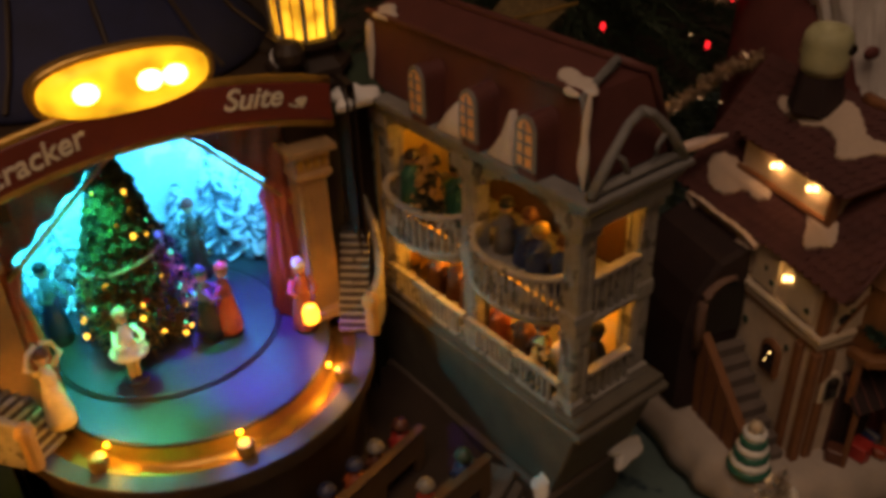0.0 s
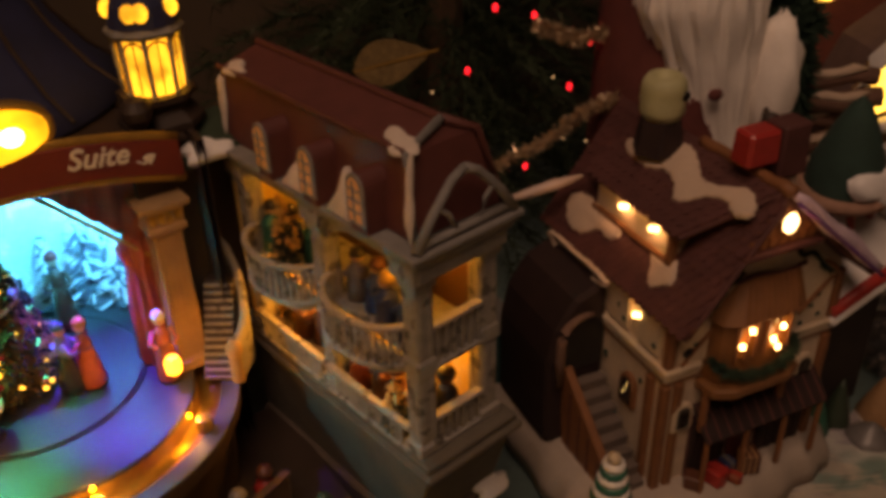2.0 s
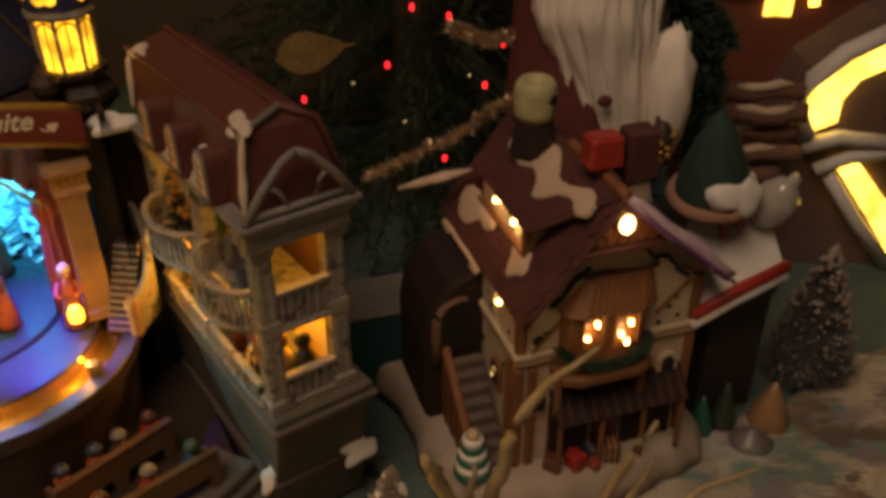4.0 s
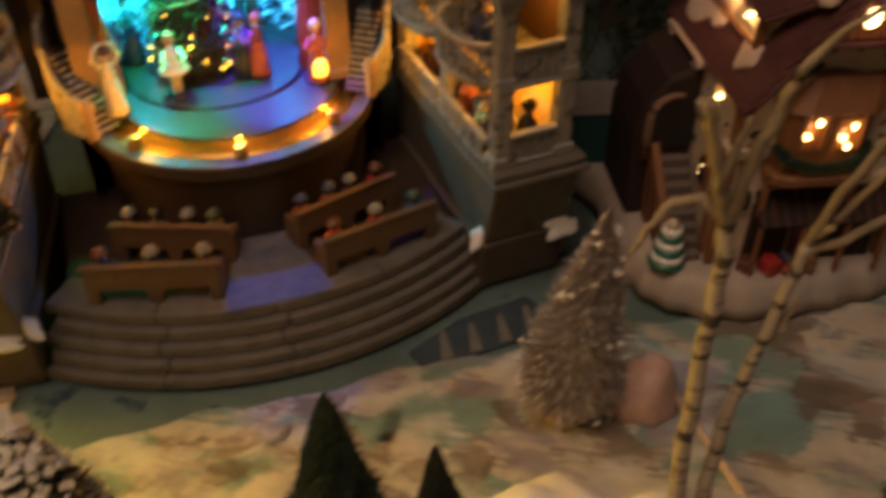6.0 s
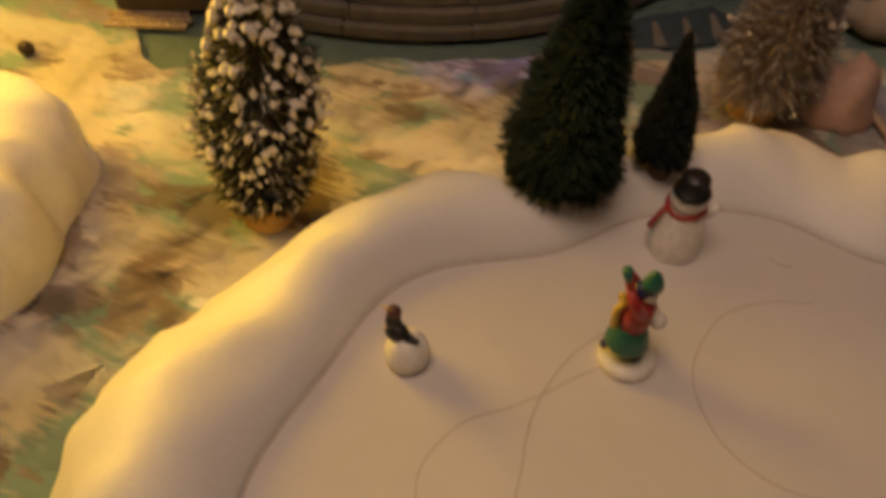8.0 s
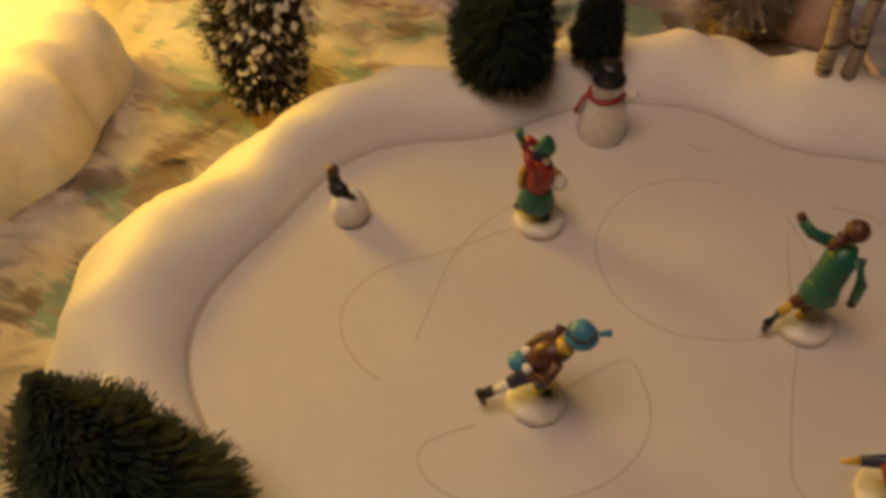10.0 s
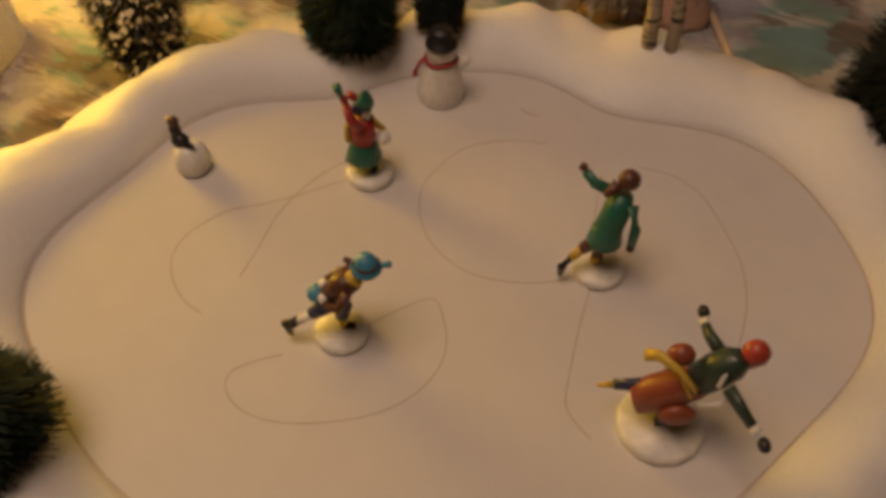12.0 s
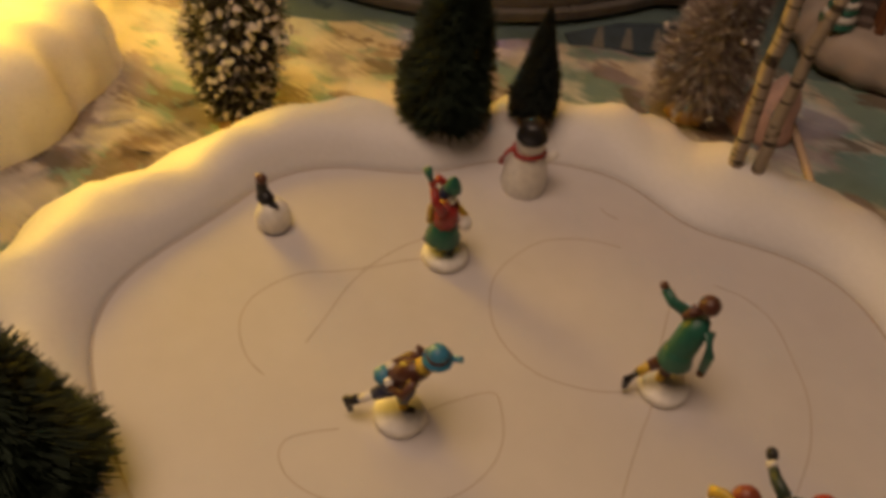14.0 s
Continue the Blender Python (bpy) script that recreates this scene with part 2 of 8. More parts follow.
def sheet(name, x0, x1, y0, y1, nx, ny, z, wave, material, thick, far=None):
    """A cloth with soft folds; far(x) gives its far edge."""
    bm = bmesh.new()
    for j in range(ny + 1):
        for i in range(nx + 1):
            x = x0 + (x1 - x0) * i / nx
            e = far(x) if far else y1
            y = y0 + (e - y0) * j / ny
            bm.verts.new((x, y, z + wave * noise.noise(Vector((x * 13, y * 13, 2))) + 0.4 * wave * noise.noise(Vector((x * 40, y * 40, 7)))))
    bm.verts.ensure_lookup_table()
    for j in range(ny):
        for i in range(nx):
            a = j * (nx + 1) + i
            bm.faces.new([bm.verts[a], bm.verts[a + 1], bm.verts[a + nx + 2], bm.verts[a + nx + 1]])
    bmesh.ops.solidify(bm, geom=bm.faces[:], thickness=thick)
    return part(name, bm, material, smooth=True)


def far_edge(x):
    line = 0.266 + 0.59 * x if x > -0.2 else 0.148 + 0.7 * (-0.2 - x) + 8 * (-0.2 - x) ** 2
    y = line if x < 0.16 else min(line, 0.360 + 0.38 * (x - 0.16)) if x < 0.26 else 0.398 + 0.66 * (x - 0.26)
    return min(y, 0.62) + 0.004 * math.sin(x * 55) + 0.003 * math.sin(x * 130)


TEALCLOTH = mat("teal_cloth", (0.20, 0.29, 0.28), 0.9, 0.2, 30, 0.5, second=(0.06, 0.11, 0.15), cover=0.62)
tagged(sheet("base_cloth", -0.95, 1.05, -0.85, 1.05, 60, 60, -0.004, 0.0008, TEALCLOTH, 0.001), "teal cloth with dark blue patches under the model village", "cloth")
tagged(sheet("printed_cloth", -0.95, 1.05, -0.85, 0.3, 130, 90, 0.0, 0.0016, print_cloth(), 0.0016, far_edge), "cream winter-print cloth with teal and brown patches", "cloth")
bm = bmesh.new()
box(bm, (0.05, 0.1, -0.045), (2.0, 1.9, 0.04))
tagged(part("table", bm, TABLEWOOD, bevel=0.004), "dark wooden table top under the display cloth", "table")
bm = bmesh.new()
box(bm, (0.05, 0.0, -0.8), (5.0, 5.0, 0.05))
tagged(part("floor", bm, TABLEWOOD), "dark floor of the dim room", "floor", kind="structure")
for nm, c, s in (("wall_north", (0.05, 1.25, -0.75), (5.0, 0.1, 3.2)), ("wall_south", (0.05, -2.45, -0.75), (5.0, 0.1, 3.2)), ("wall_west", (-2.4, -0.6, -0.75), (0.1, 3.6, 3.2)), ("wall_east", (2.5, -0.6, -0.75), (0.1, 3.6, 3.2))):
    bm = bmesh.new()
    box(bm, c, s)
    tagged(part(nm, bm, PLASTER), "plain plaster wall in the dark room", "wall", kind="structure")
bm = bmesh.new()
box(bm, (0.05, -0.6, 2.45), (5.0, 3.8, 0.05))
tagged(part("ceiling", bm, PLASTER), "plain ceiling over the dim room", "ceiling", kind="structure")

# ---- skating pond ----
PC = (0.165, -0.012)
ICEZ = 0.064
ICE_R = (0.147, -0.0007, -0.0082, 0.0085, 0.016, -0.0035, 0.0016, -0.0027, 0.0065, -0.0025, -0.0004, 0.0, -0.0016, 0.0012, 0.0025, -0.0004, 0.0002, 0.0, 0.0011, -0.0009, -0.0015)
OUT_R = (0.2496, 0.0083, -0.0102, 0.0038, 0.0207, -0.0072, -0.0003, -0.0027, 0.0002)
pond = thing("skating_pond", pose(0, 0, 0), "cream skating pond with a raised snow bank on the cloth", "skating pond")
bm = bmesh.new()
ring = []
NA = 160
BANK = [(0.0, -0.004), (0.0, 0.0), (0.03, 0.0032), (0.09, 0.0085), (0.16, 0.0128), (0.24, 0.0152), (0.32, 0.0158), (0.4, 0.0132), (0.48, 0.0075), (0.56, -0.001), (0.64, -0.0105), (0.72, -0.021), (0.8, -0.0315), (0.88, -0.0425), (0.95, -0.056), (1.0, -0.0655)]
for i in range(NA):
    a = 2 * math.pi * i / NA
    ri, ro = fourier(ICE_R, a), fourier(OUT_R, a) - 0.001 * max(0, math.cos(a - 3.0)) ** 3
    col = []
    for k, dz in BANK:
        r = ri + (ro - ri) * k
        x, y = PC[0] + r * math.cos(a), PC[1] + r * math.sin(a)
        w = noise.noise(Vector((x * 17, y * 17, 0.3))) * 0.005 + (0.0006 + 0.0022 * k) * math.sin(a * 15 + k * 4 + 2.5 * math.sin(a * 3)) + noise.noise(Vector((x * 60, y * 60, 4))) * 0.0022
        w += 0.0013 * min(1, k * 2) * math.sin(a * 26 - k * 9 + 3 * noise.noise(Vector((x * 20, y * 20, 9)))) - 0.003 * abs(noise.noise(Vector((x * 34, y * 34, 6))))
        e = min(1, k * 5) * min(1, (1 - k) * 6)
        z = max(ICEZ + dz + w * e, -0.003) if k < 1 else -0.003
        col.append(bm.verts.new((x + w * e * math.cos(a), y + w * e * math.sin(a), z)))
    ring.append(col)
for i in range(NA):
    p, q = ring[i], ring[(i + 1) % NA]
    for k in range(len(BANK) - 1):
        bm.faces.new([p[k], p[k + 1], q[k + 1], q[k]])
part("snow_bank", bm, SNOW, pond, "softly folded moulded snow bank", smooth=True)
bm = bmesh.new()
slab(bm, [(PC[0] + (fourier(ICE_R, 2 * math.pi * i / NA) + 0.002) * math.cos(2 * math.pi * i / NA), PC[1] + (fourier(ICE_R, 2 * math.pi * i / NA) + 0.002) * math.sin(2 * math.pi * i / NA)) for i in range(NA)], ICEZ - 0.006, ICEZ)
part("ice", bm, ICE, pond, "matt cream ice with scratched skate tracks")
bm = bmesh.new()
rail(bm, [(PC[0] + (fourier(ICE_R, 2 * math.pi * i / NA) - 0.0003) * math.cos(2 * math.pi * i / NA), PC[1] + (fourier(ICE_R, 2 * math.pi * i / NA) - 0.0003) * math.sin(2 * math.pi * i / NA), ICEZ - 0.0004) for i in range(NA + 1)], 0.0011, 0.0006)
part("ice_edge", bm, GROOVE, pond, "thin scored line round the ice")


def brush_tree(name, base, height, radius, lean, needles, materials, label, flocked=0.0, stump=0.012, seed=1, droop=0.25, flat=0.0):
    """A bottle-brush tree: a stump, a wire trunk and thousands of fine bristles."""
    rng = random.Random(seed)
    t = thing(name, pose(*base), label, "model tree")
    top = Vector((lean[0], lean[1], height))
    bm = bmesh.new()
    lathe(bm, [(0, 0), (radius * 0.42, 0), (radius * 0.4, stump * 0.8), (radius * 0.3, stump), (0, stump)], 12, None, 0)
    part("stump", bm, materials[2], t)
    bm = bmesh.new()
    tube(bm, [(0, 0, stump * 0.9), top * 0.5 + Vector((0, 0, stump * 0.5)), top * 0.99], [0.0022, 0.0016, 0.0006], 6)
    part("trunk", bm, BARK, t)
    v, f, mi = [], [], []
    def radius_at(u):
        return radius * min(1.0, (1 - u) ** 0.8 * (1 + flat)) * (0.78 + 0.22 * min(1, u * 8) if not flat else 0.66 + 0.34 * min(1, u * 3.2))
    for i in range(int(needles * 1.7)):
        u = 1 - math.sqrt(rng.random()) if rng.random() < 0.7 else rng.random()
        a = rng.random() * 2 * math.pi
        L = radius_at(u) * (1 + 0.07 * math.sin(3 * a + 9 * u + seed) + 0.05 * math.sin(7 * a - 21 * u)) * rng.uniform(0.72, 1.03)
        d = Vector((math.cos(a), math.sin(a), rng.uniform(-droop, droop) + 0.3 * u))
        p = Vector((lean[0] * u, lean[1] * u, stump * 0.8 + (height - stump * 0.8) * u))
        q0, q1 = p + d * L * rng.uniform(0.25, 0.8), p + d * L
        w = rng.uniform(0.00028, 0.0005)
        s = Vector((-math.sin(a), math.cos(a), rng.uniform(-0.8, 0.8))).normalized() * w
        k = len(v)
        v += [q0 - s, q0 + s, q1 + s * 0.5, q1 - s * 0.5]
        f.append((k, k + 1, k + 2, k + 3))
        mi.append(1 if flocked and rng.random() < 0.15 else 0)
    for i in range(int(needles * flocked * 0.55)):
        u = rng.random() ** 1.15
        a = rng.random() * 2 * math.pi
        d = Vector((math.cos(a), math.sin(a), rng.uniform(-droop, droop)))
        c = Vector((lean[0] * u, lean[1] * u, stump + (height - stump) * u)) + d * radius_at(u) * rng.uniform(0.82, 1.06)
        r = rng.uniform(0.0008, 0.0021) * (0.7 + 1.2 * u)
        k = len(v)
        e = [Vector((rng.uniform(0.7, 1.3), 0, 0)), Vector((0, rng.uniform(0.7, 1.3), 0)), Vector((0, 0, rng.uniform(0.8, 1.7)))]
        v += [c + e[0] * r, c - e[0] * r, c + e[1] * r, c - e[1] * r, c + e[2] * r, c - e[2] * r]
        for tri in ((0, 2, 4), (2, 1, 4), (1, 3, 4), (3, 0, 4), (2, 0, 5), (1, 2, 5), (3, 1, 5), (0, 3, 5)):
            f.append(tuple(k + j for j in tri))
            mi.append(1)
    me = bpy.data.meshes.new("crown")
    me.from_pydata(v, [], f)
    me.polygons.foreach_set("material_index", mi)
    for m in materials[:2]:
        me.materials.append(m)
    c = new("crown", me)
    c.parent = t
    return t


brush_tree("pine_tree", (0.0555, 0.086, 0.071), 0.124, 0.0285, (0.001, 0.003), 11000, (GREEN, GREEN2, BARK), "dark green bottle-brush pine on the snow bank", seed=2)
brush_tree("pine_tree", (0.092, 0.111, 0.074), 0.066, 0.0150, (-0.004, 0.008), 4500, (GREEN2, GREEN, BARK), "small dark green bottle-brush pine on the snow bank", seed=3)
brush_tree("pine_tree", (0.048, -0.166, 0.064), 0.11, 0.040, (0.0, 0.0), 8000, (GREEN, GREEN2, BARK), "dark green bottle-brush pine at the pond's edge", seed=4)
brush_tree("pine_tree", (0.316, 0.166, 0.046), 0.195, 0.043, (0.0, 0.0), 12000, (GREEN2, GREEN, BARK), "tall dark bottle-brush pine behind the pond's bank", seed=5)
brush_tree("pine_tree", (0.372, 0.030, 0.060), 0.07, 0.018, (0.0, 0.0), 3000, (GREEN, GREEN2, BARK), "small green bottle-brush pine on the snow bank", seed=6)
brush_tree("snowy_tree", (-0.083, 0.078, 0.0), 0.155, 0.031, (0.004, 0.004), 6000, (GREEN2, WHITE, WOOD), "bottle-brush tree with thick white flocked tips", flocked=0.19, stump=0.02, seed=7, flat=0.5)
brush_tree("frosted_tree", (0.131, 0.273, 0.0), 0.155, 0.036, (0.012, 0.004), 9000, (FROST, WHITE, WOOD), "frosted silver bottle-brush tree on a wooden stump", flocked=0.008, stump=0.024, seed=8, droop=0.5)

# skate tracks scratched in the ice
def track(pts, closed=False):
    pts = [Vector((x, y, ICEZ)) for x, y in pts]
    out = []
    for i in range(len(pts) - 1):
        p0, p1, p2, p3 = pts[max(i - 1, 0)], pts[i], pts[i + 1], pts[min(i + 2, len(pts) - 1)]
        for k in range(8):
            t = k / 8
            out.append(0.5 * (2 * p1 + (p2 - p0) * t + (2 * p0 - 5 * p1 + 4 * p2 - p3) * t * t + (3 * p1 - p0 - 3 * p2 + p3) * t ** 3))
    out.append(pts[-1])
    b = bmesh.new()
    rail(b, [(p.x, p.y, ICEZ - 0.0003) for p in out], 0.0006, 0.0004)
    part("skate_track", b, GROOVE, pond)


track([(0.166, 0.075), (0.150, 0.069), (0.135, 0.056), (0.129, 0.040), (0.128, 0.024), (0.133, 0.011), (0.143, -0.001), (0.156, -0.008), (0.170, -0.010), (0.183, -0.007), (0.196, -0.001), (0.206, 0.008), (0.212, 0.023), (0.213, 0.039), (0.208, 0.053), (0.196, 0.068)])
track([(0.210, 0.081), (0.225, 0.083), (0.240, 0.078), (0.254, 0.064), (0.266, 0.049), (0.273, 0.033), (0.276, 0.019), (0.277, 0.004)])
track([(0.199, 0.058), (0.205, 0.035), (0.214, 0.009), (0.218, -0.014), (0.222, -0.033), (0.227, -0.050), (0.240, -0.058)])
track([(0.142, -0.055), (0.150, -0.041), (0.160, -0.029), (0.168, -0.035), (0.175, -0.046), (0.177, -0.059), (0.173, -0.074), (0.163, -0.087), (0.148, -0.098), (0.133, -0.105), (0.120, -0.106), (0.111, -0.102), (0.108, -0.095), (0.113, -0.087), (0.121, -0.079)])
track([(0.085, -0.056), (0.083, -0.040), (0.080, -0.021), (0.081, -0.004), (0.086, 0.014), (0.096, 0.030), (0.104, 0.034), (0.108, 0.029), (0.103, 0.018), (0.092, 0.007), (0.082, -0.006), (0.071, -0.018), (0.060, -0.028), (0.054, -0.040), (0.052, -0.052), (0.055, -0.062), (0.062, -0.070), (0.072, -0.076), (0.082, -0.078)])
track([(0.146, 0.092), (0.151, 0.090), (0.156, 0.091)])

# ---- music-box theatre ----
TH = pose(-0.1396, 0.420, 0, 0, 0, 31.5) @ Matrix.Scale(0.965, 4)
theatre = thing("theatre", TH, "painted musical theatre with a lit round stage and two balcony wings", "model theatre")
Mirror = Matrix.Diagonal((-1, 1, 1, 1))
WINDOW = lit_glass("lit_window", (1.0, 0.48, 0.03), 2.2, 60)
DIMWINDOW = lit_glass("dim_window", (0.62, 0.29, 0.09), 0.10, 400)
SIGNLIGHT = lit_glass("lit_sign", (1.0, 0.50, 0.02), 1.9, 45)


def both(build):
    """Builds a piece on the right wing and its mirror on the left."""
    for side in (Matrix.Identity(4), Mirror):
        build(side)


def patch(bm, c, normal, rx, ry, seed, thick=0.003, mi=0, M=None, turn=0.0, rough=1.0):
    """A lump of modelling snow with an uneven edge, lying on a slope."""
    rng = random.Random(seed)
    q = Vector(normal).to_track_quat("Z", "Y").to_matrix().to_4x4()
    T = Matrix.Translation(c) @ q @ pose(0, 0, 0, 0, 0, turn)
    n = 28
    k = [1 + rough * (0.20 * math.sin(2 * 2 * math.pi * i / n + seed) + 0.13 * math.sin(3 * 2 * math.pi * i / n + 2 * seed) + 0.10 * math.sin(5 * 2 * math.pi * i / n + 3 * seed)) for i in range(n)]
    v = []
    steps = ((1.0, -0.35), (0.99, 0.15), (0.94, 0.5), (0.84, 0.78), (0.66, 0.95), (0.35, 1.05))
    for s, h in steps:
        v += [(rx * s * k[i] * math.cos(2 * math.pi * i / n), ry * s * k[i] * math.sin(2 * math.pi * i / n), thick * (h + (0.12 * noise.noise(Vector((9 * s * k[i] + seed, i * 0.7, seed))) if h > 0 else 0))) for i in range(n)]
    v.append((0, 0, thick * 1.08))
    m = len(steps)
    f = [(a * n + i, a * n + (i + 1) % n, (a + 1) * n + (i + 1) % n, (a + 1) * n + i) for a in range(m - 1) for i in range(n)]
    f += [((m - 1) * n + i, (m - 1) * n + (i + 1) % n, m * n) for i in range(n)]
    put(bm, v, f, mi, M @ T if M else T)


# audience floor and curved steps
bm = bmesh.new()
slab(bm, arc(0, 0.08, 0.247, -122, -58, 28) + [(0.138, 0.0), (-0.138, 0.0)], 0.0, 0.0475)
part("audience_floor", bm, BROWN, theatre)
bm = bmesh.new()
slab(bm, [(-0.036, -0.172), (0.036, -0.172), (0.028, -0.135), (0.018, -0.098), (-0.018, -0.098), (-0.028, -0.135)], 0.0478, 0.0492)
CARPET = mat("carpet", (0.085, 0.092, 0.14), 0.9, 0.3, 90, 0.6)
part("aisle", bm, CARPET, theatre, "pale carpeted aisle between the benches", 0.0005)
for row in range(5):
    r = 0.274 - 0.0052 * row
    z = 0.0004 + 0.0097 * row
    step = 17.5
    bm = bmesh.new()
    slab(bm, arc(0, 0, r, -step / 2 + 0.03, step / 2 - 0.03, 10) + arc(0, 0, r - 0.03, step / 2 - 0.03, -step / 2 + 0.03, 10), z, z + 0.0092)
    first = part("step_stone", bm, BLOCK, theatre, bevel=0.0012)
    for k in range(4):
        o = first if k == 0 else new("step_stone", first.data)
        o.parent = theatre
        o.matrix_basis = pose(0, 0.08, 0, 0, 0, -125 + step / 2 + step * k + (0.0, 0.7, -0.5, 0.9, -0.8)[row])

# wings
WINGSNOW = mat("wing_snow", (0.56, 0.47, 0.40), 0.6, 0.2, 40, 0.5)
# upper box wall: the unlit box's shade is put into this dark brown
BOXSHADE = mat("box_shade", (0.10, 0.045, 0.022), 0.75, 0.3, 60)
PHI = pose(0.148, -0.171, 0, 0, 0, 5.5)
LEN, DEP = 0.178, 0.056


def wing(side):
    W = side @ PHI
    if side == Mirror:
        W = W @ Matrix.Translation((0.010, 0, 0))

    def piece(name, fill, material, label="", bevel=0.0006, parent=None, **k):
        b = bmesh.new()
        fill(b)
        bmesh.ops.transform(b, matrix=W, verts=b.verts)
        return part(name, b, material, parent or theatre, label, bevel, **k)

    piece("plinth_foot", lambda b: loft(b, [(0.002, 0.022), (DEP + 0.012, 0.022), (DEP + 0.012, LEN), (0.002, LEN)], 0, [(-0.003, 0.012), (DEP + 0.012, 0.012), (DEP + 0.012, LEN), (-0.003, LEN)], 0.048), DARKSTONE, "dark stone foot of the wing", 0.002)
    piece("plinth", lambda b: loft(b, [(0.001, 0.015), (DEP + 0.009, 0.015), (DEP + 0.009, LEN), (0.001, LEN)], 0.0482, [(-0.002, -0.005), (DEP + 0.006, -0.005), (DEP + 0.006, LEN), (-0.002, LEN)], 0.108), STONE, "weathered stone plinth", 0.001)
    piece("plinth_cornice", lambda b: (slab(b, [(-0.006, -0.01), (DEP + 0.01, -0.01), (DEP + 0.01, LEN), (-0.006, LEN)], 0.1085, 0.113), slab(b, [(-0.004, -0.007), (DEP + 0.008, -0.007), (DEP + 0.008, LEN), (-0.004, LEN)], 0.1132, 0.1185)), STONE, "", 0.001)
    piece("back_wall", lambda b: box(b, (DEP - 0.004, LEN / 2, 0.1185), (0.006, LEN - 0.034, 0.0583)), YELLOWWALL, "warm yellow inner wall")
    piece("back_wall", lambda b: box(b, (DEP - 0.004, LEN / 2, 0.1812), (0.006, LEN - 0.034, 0.0572)), BOXSHADE, "brown inner wall of the upper box, darkened for its shade")
    piece("end_wall", lambda b: box(b, (DEP / 2, LEN - 0.003, 0.1185), (DEP - 0.002, 0.005, 0.1235)), YELLOWWALL, "warm yellow end wall")
    piece("upper_floor", lambda b: box(b, (DEP / 2, LEN / 2, 0.177), (DEP - 0.010, LEN - 0.012, 0.004)), CREAM)
    piece("box_ceiling", lambda b: box(b, (DEP / 2, LEN / 2, 0.2385), (DEP - 0.012, LEN - 0.012, 0.0032)), CREAM)

    def post(x, y):
        def fill(b):
            rings(b, x, x, y, y, [(0.0076, 0.1185), (0.0076, 0.125), (0.0056, 0.1262), (0.0056, 0.1715), (0.0066, 0.1725), (0.0066, 0.1815), (0.0056, 0.1825), (0.0056, 0.2255), (0.0072, 0.2265), (0.0072, 0.2315), (0.00925, 0.2325), (0.00925, 0.2418)])
        pst = piece("post", fill, CREAM, "panelled grey-cream post", 0.0005)
        for dy in (-0.0030, 0.0030):
            for z, h in ((0.1290, 0.040), (0.1850, 0.038)):
                piece("post_panel", lambda b: box(b, (x, y + dy, z), (0.0125, 0.0021, h)), CREAM, "", 0.0004, pst)
        for dx in (-0.0030, 0.0030):
            for z, h in ((0.1290, 0.040), (0.1850, 0.038)):
                piece("post_panel", lambda b: box(b, (x + dx, y, z), (0.0021, 0.0125, h)), CREAM, "", 0.0004, pst)
    for y in (0.008, 0.0865, LEN - 0.013):
        post(0.0058, y)
    post(DEP - 0.0058, 0.008)

    def spandrel(b, u0, u1, along_y, spring=0.2250, rise=0.0115):
        w = u1 - u0
        out = [(u0, 0.2415), (u0, spring - 0.002)] + [(u0 + w * (0.03 + 0.94 * i / 14), spring + rise * math.sin(math.pi * i / 14) ** 0.6) for i in range(15)] + [(u1, spring - 0.002), (u1, 0.2415)]
        T = Matrix(((0, 0, 1, 0), (1, 0, 0, 0), (0, 1, 0, 0), (0, 0, 0, 1))) if along_y else Matrix(((1, 0, 0, 0), (0, 0, 1, 0), (0, 1, 0, 0), (0, 0, 0, 1)))
        slab(b, out, 0.003, 0.009, 0, T)
    for y0, y1, spring, rise in ((0.015, 0.0795, 0.2255, 0.0110), (0.0935, LEN - 0.020, 0.2345, 0.0006)):
        piece("arch", lambda b: spandrel(b, y0, y1, True, spring, rise), CREAM, "cream lintel over the box", 0.0)
        ym, ry = (y0 + y1) / 2, (y1 - y0) / 2 + 0.002
        bow = [(0.003 - 0.021 * math.sin(math.pi * i / 20), ym - ry * math.cos(math.pi * i / 20)) for i in range(21)]
        balcony = piece("balcony", lambda b: (slab(b, bow, 0.1745, 0.1775), slab(b, [(x * 0.86 + 0.001, ym + (y - ym) * 0.96) for x, y in bow], 0.1705, 0.1745)), CREAM, "bow-fronted balcony with a turned balustrade", 0.0006)
        piece("top_rail", lambda b: rail(b, [(x + 0.0012, ym + (y - ym) * 0.97, 0.1985) for x, y in bow], 0.0042, 0.003), CREAM, "", 0.0005, balcony)
        for i in range(1, 20):
            x, y = bow[i]
            piece("baluster", lambda b: lathe(b, [(0, 0), (0.0013, 0), (0.0008, 0.003), (0.0014, 0.008), (0.0007, 0.016), (0.0012, 0.021), (0, 0.021)], 6, Matrix.Translation((x + 0.0012, ym + (y - ym) * 0.97, 0.1776))), CREAM, "", 0.0, balcony)
        lower = piece("railing", lambda b: (box(b, (-0.0025, ym, 0.1352), (0.0045, y1 - y0 + 0.012, 0.003)), box(b, (-0.0025, ym, 0.1187), (0.004, y1 - y0 + 0.012, 0.002))), CREAM, "cream balustrade below the box", 0.0005)
        for i in range(15):
            y = y0 + (y1 - y0) * (i + 0.5) / 15
            piece("baluster", lambda b: box(b, (-0.0025, y, 0.1207), (0.0018, 0.0022, 0.0145)), CREAM, "", 0.0, lower)
    piece("arch", lambda b: spandrel(b, 0.0108, 0.0452, False), CREAM, "cream arch over the end opening", 0.0)
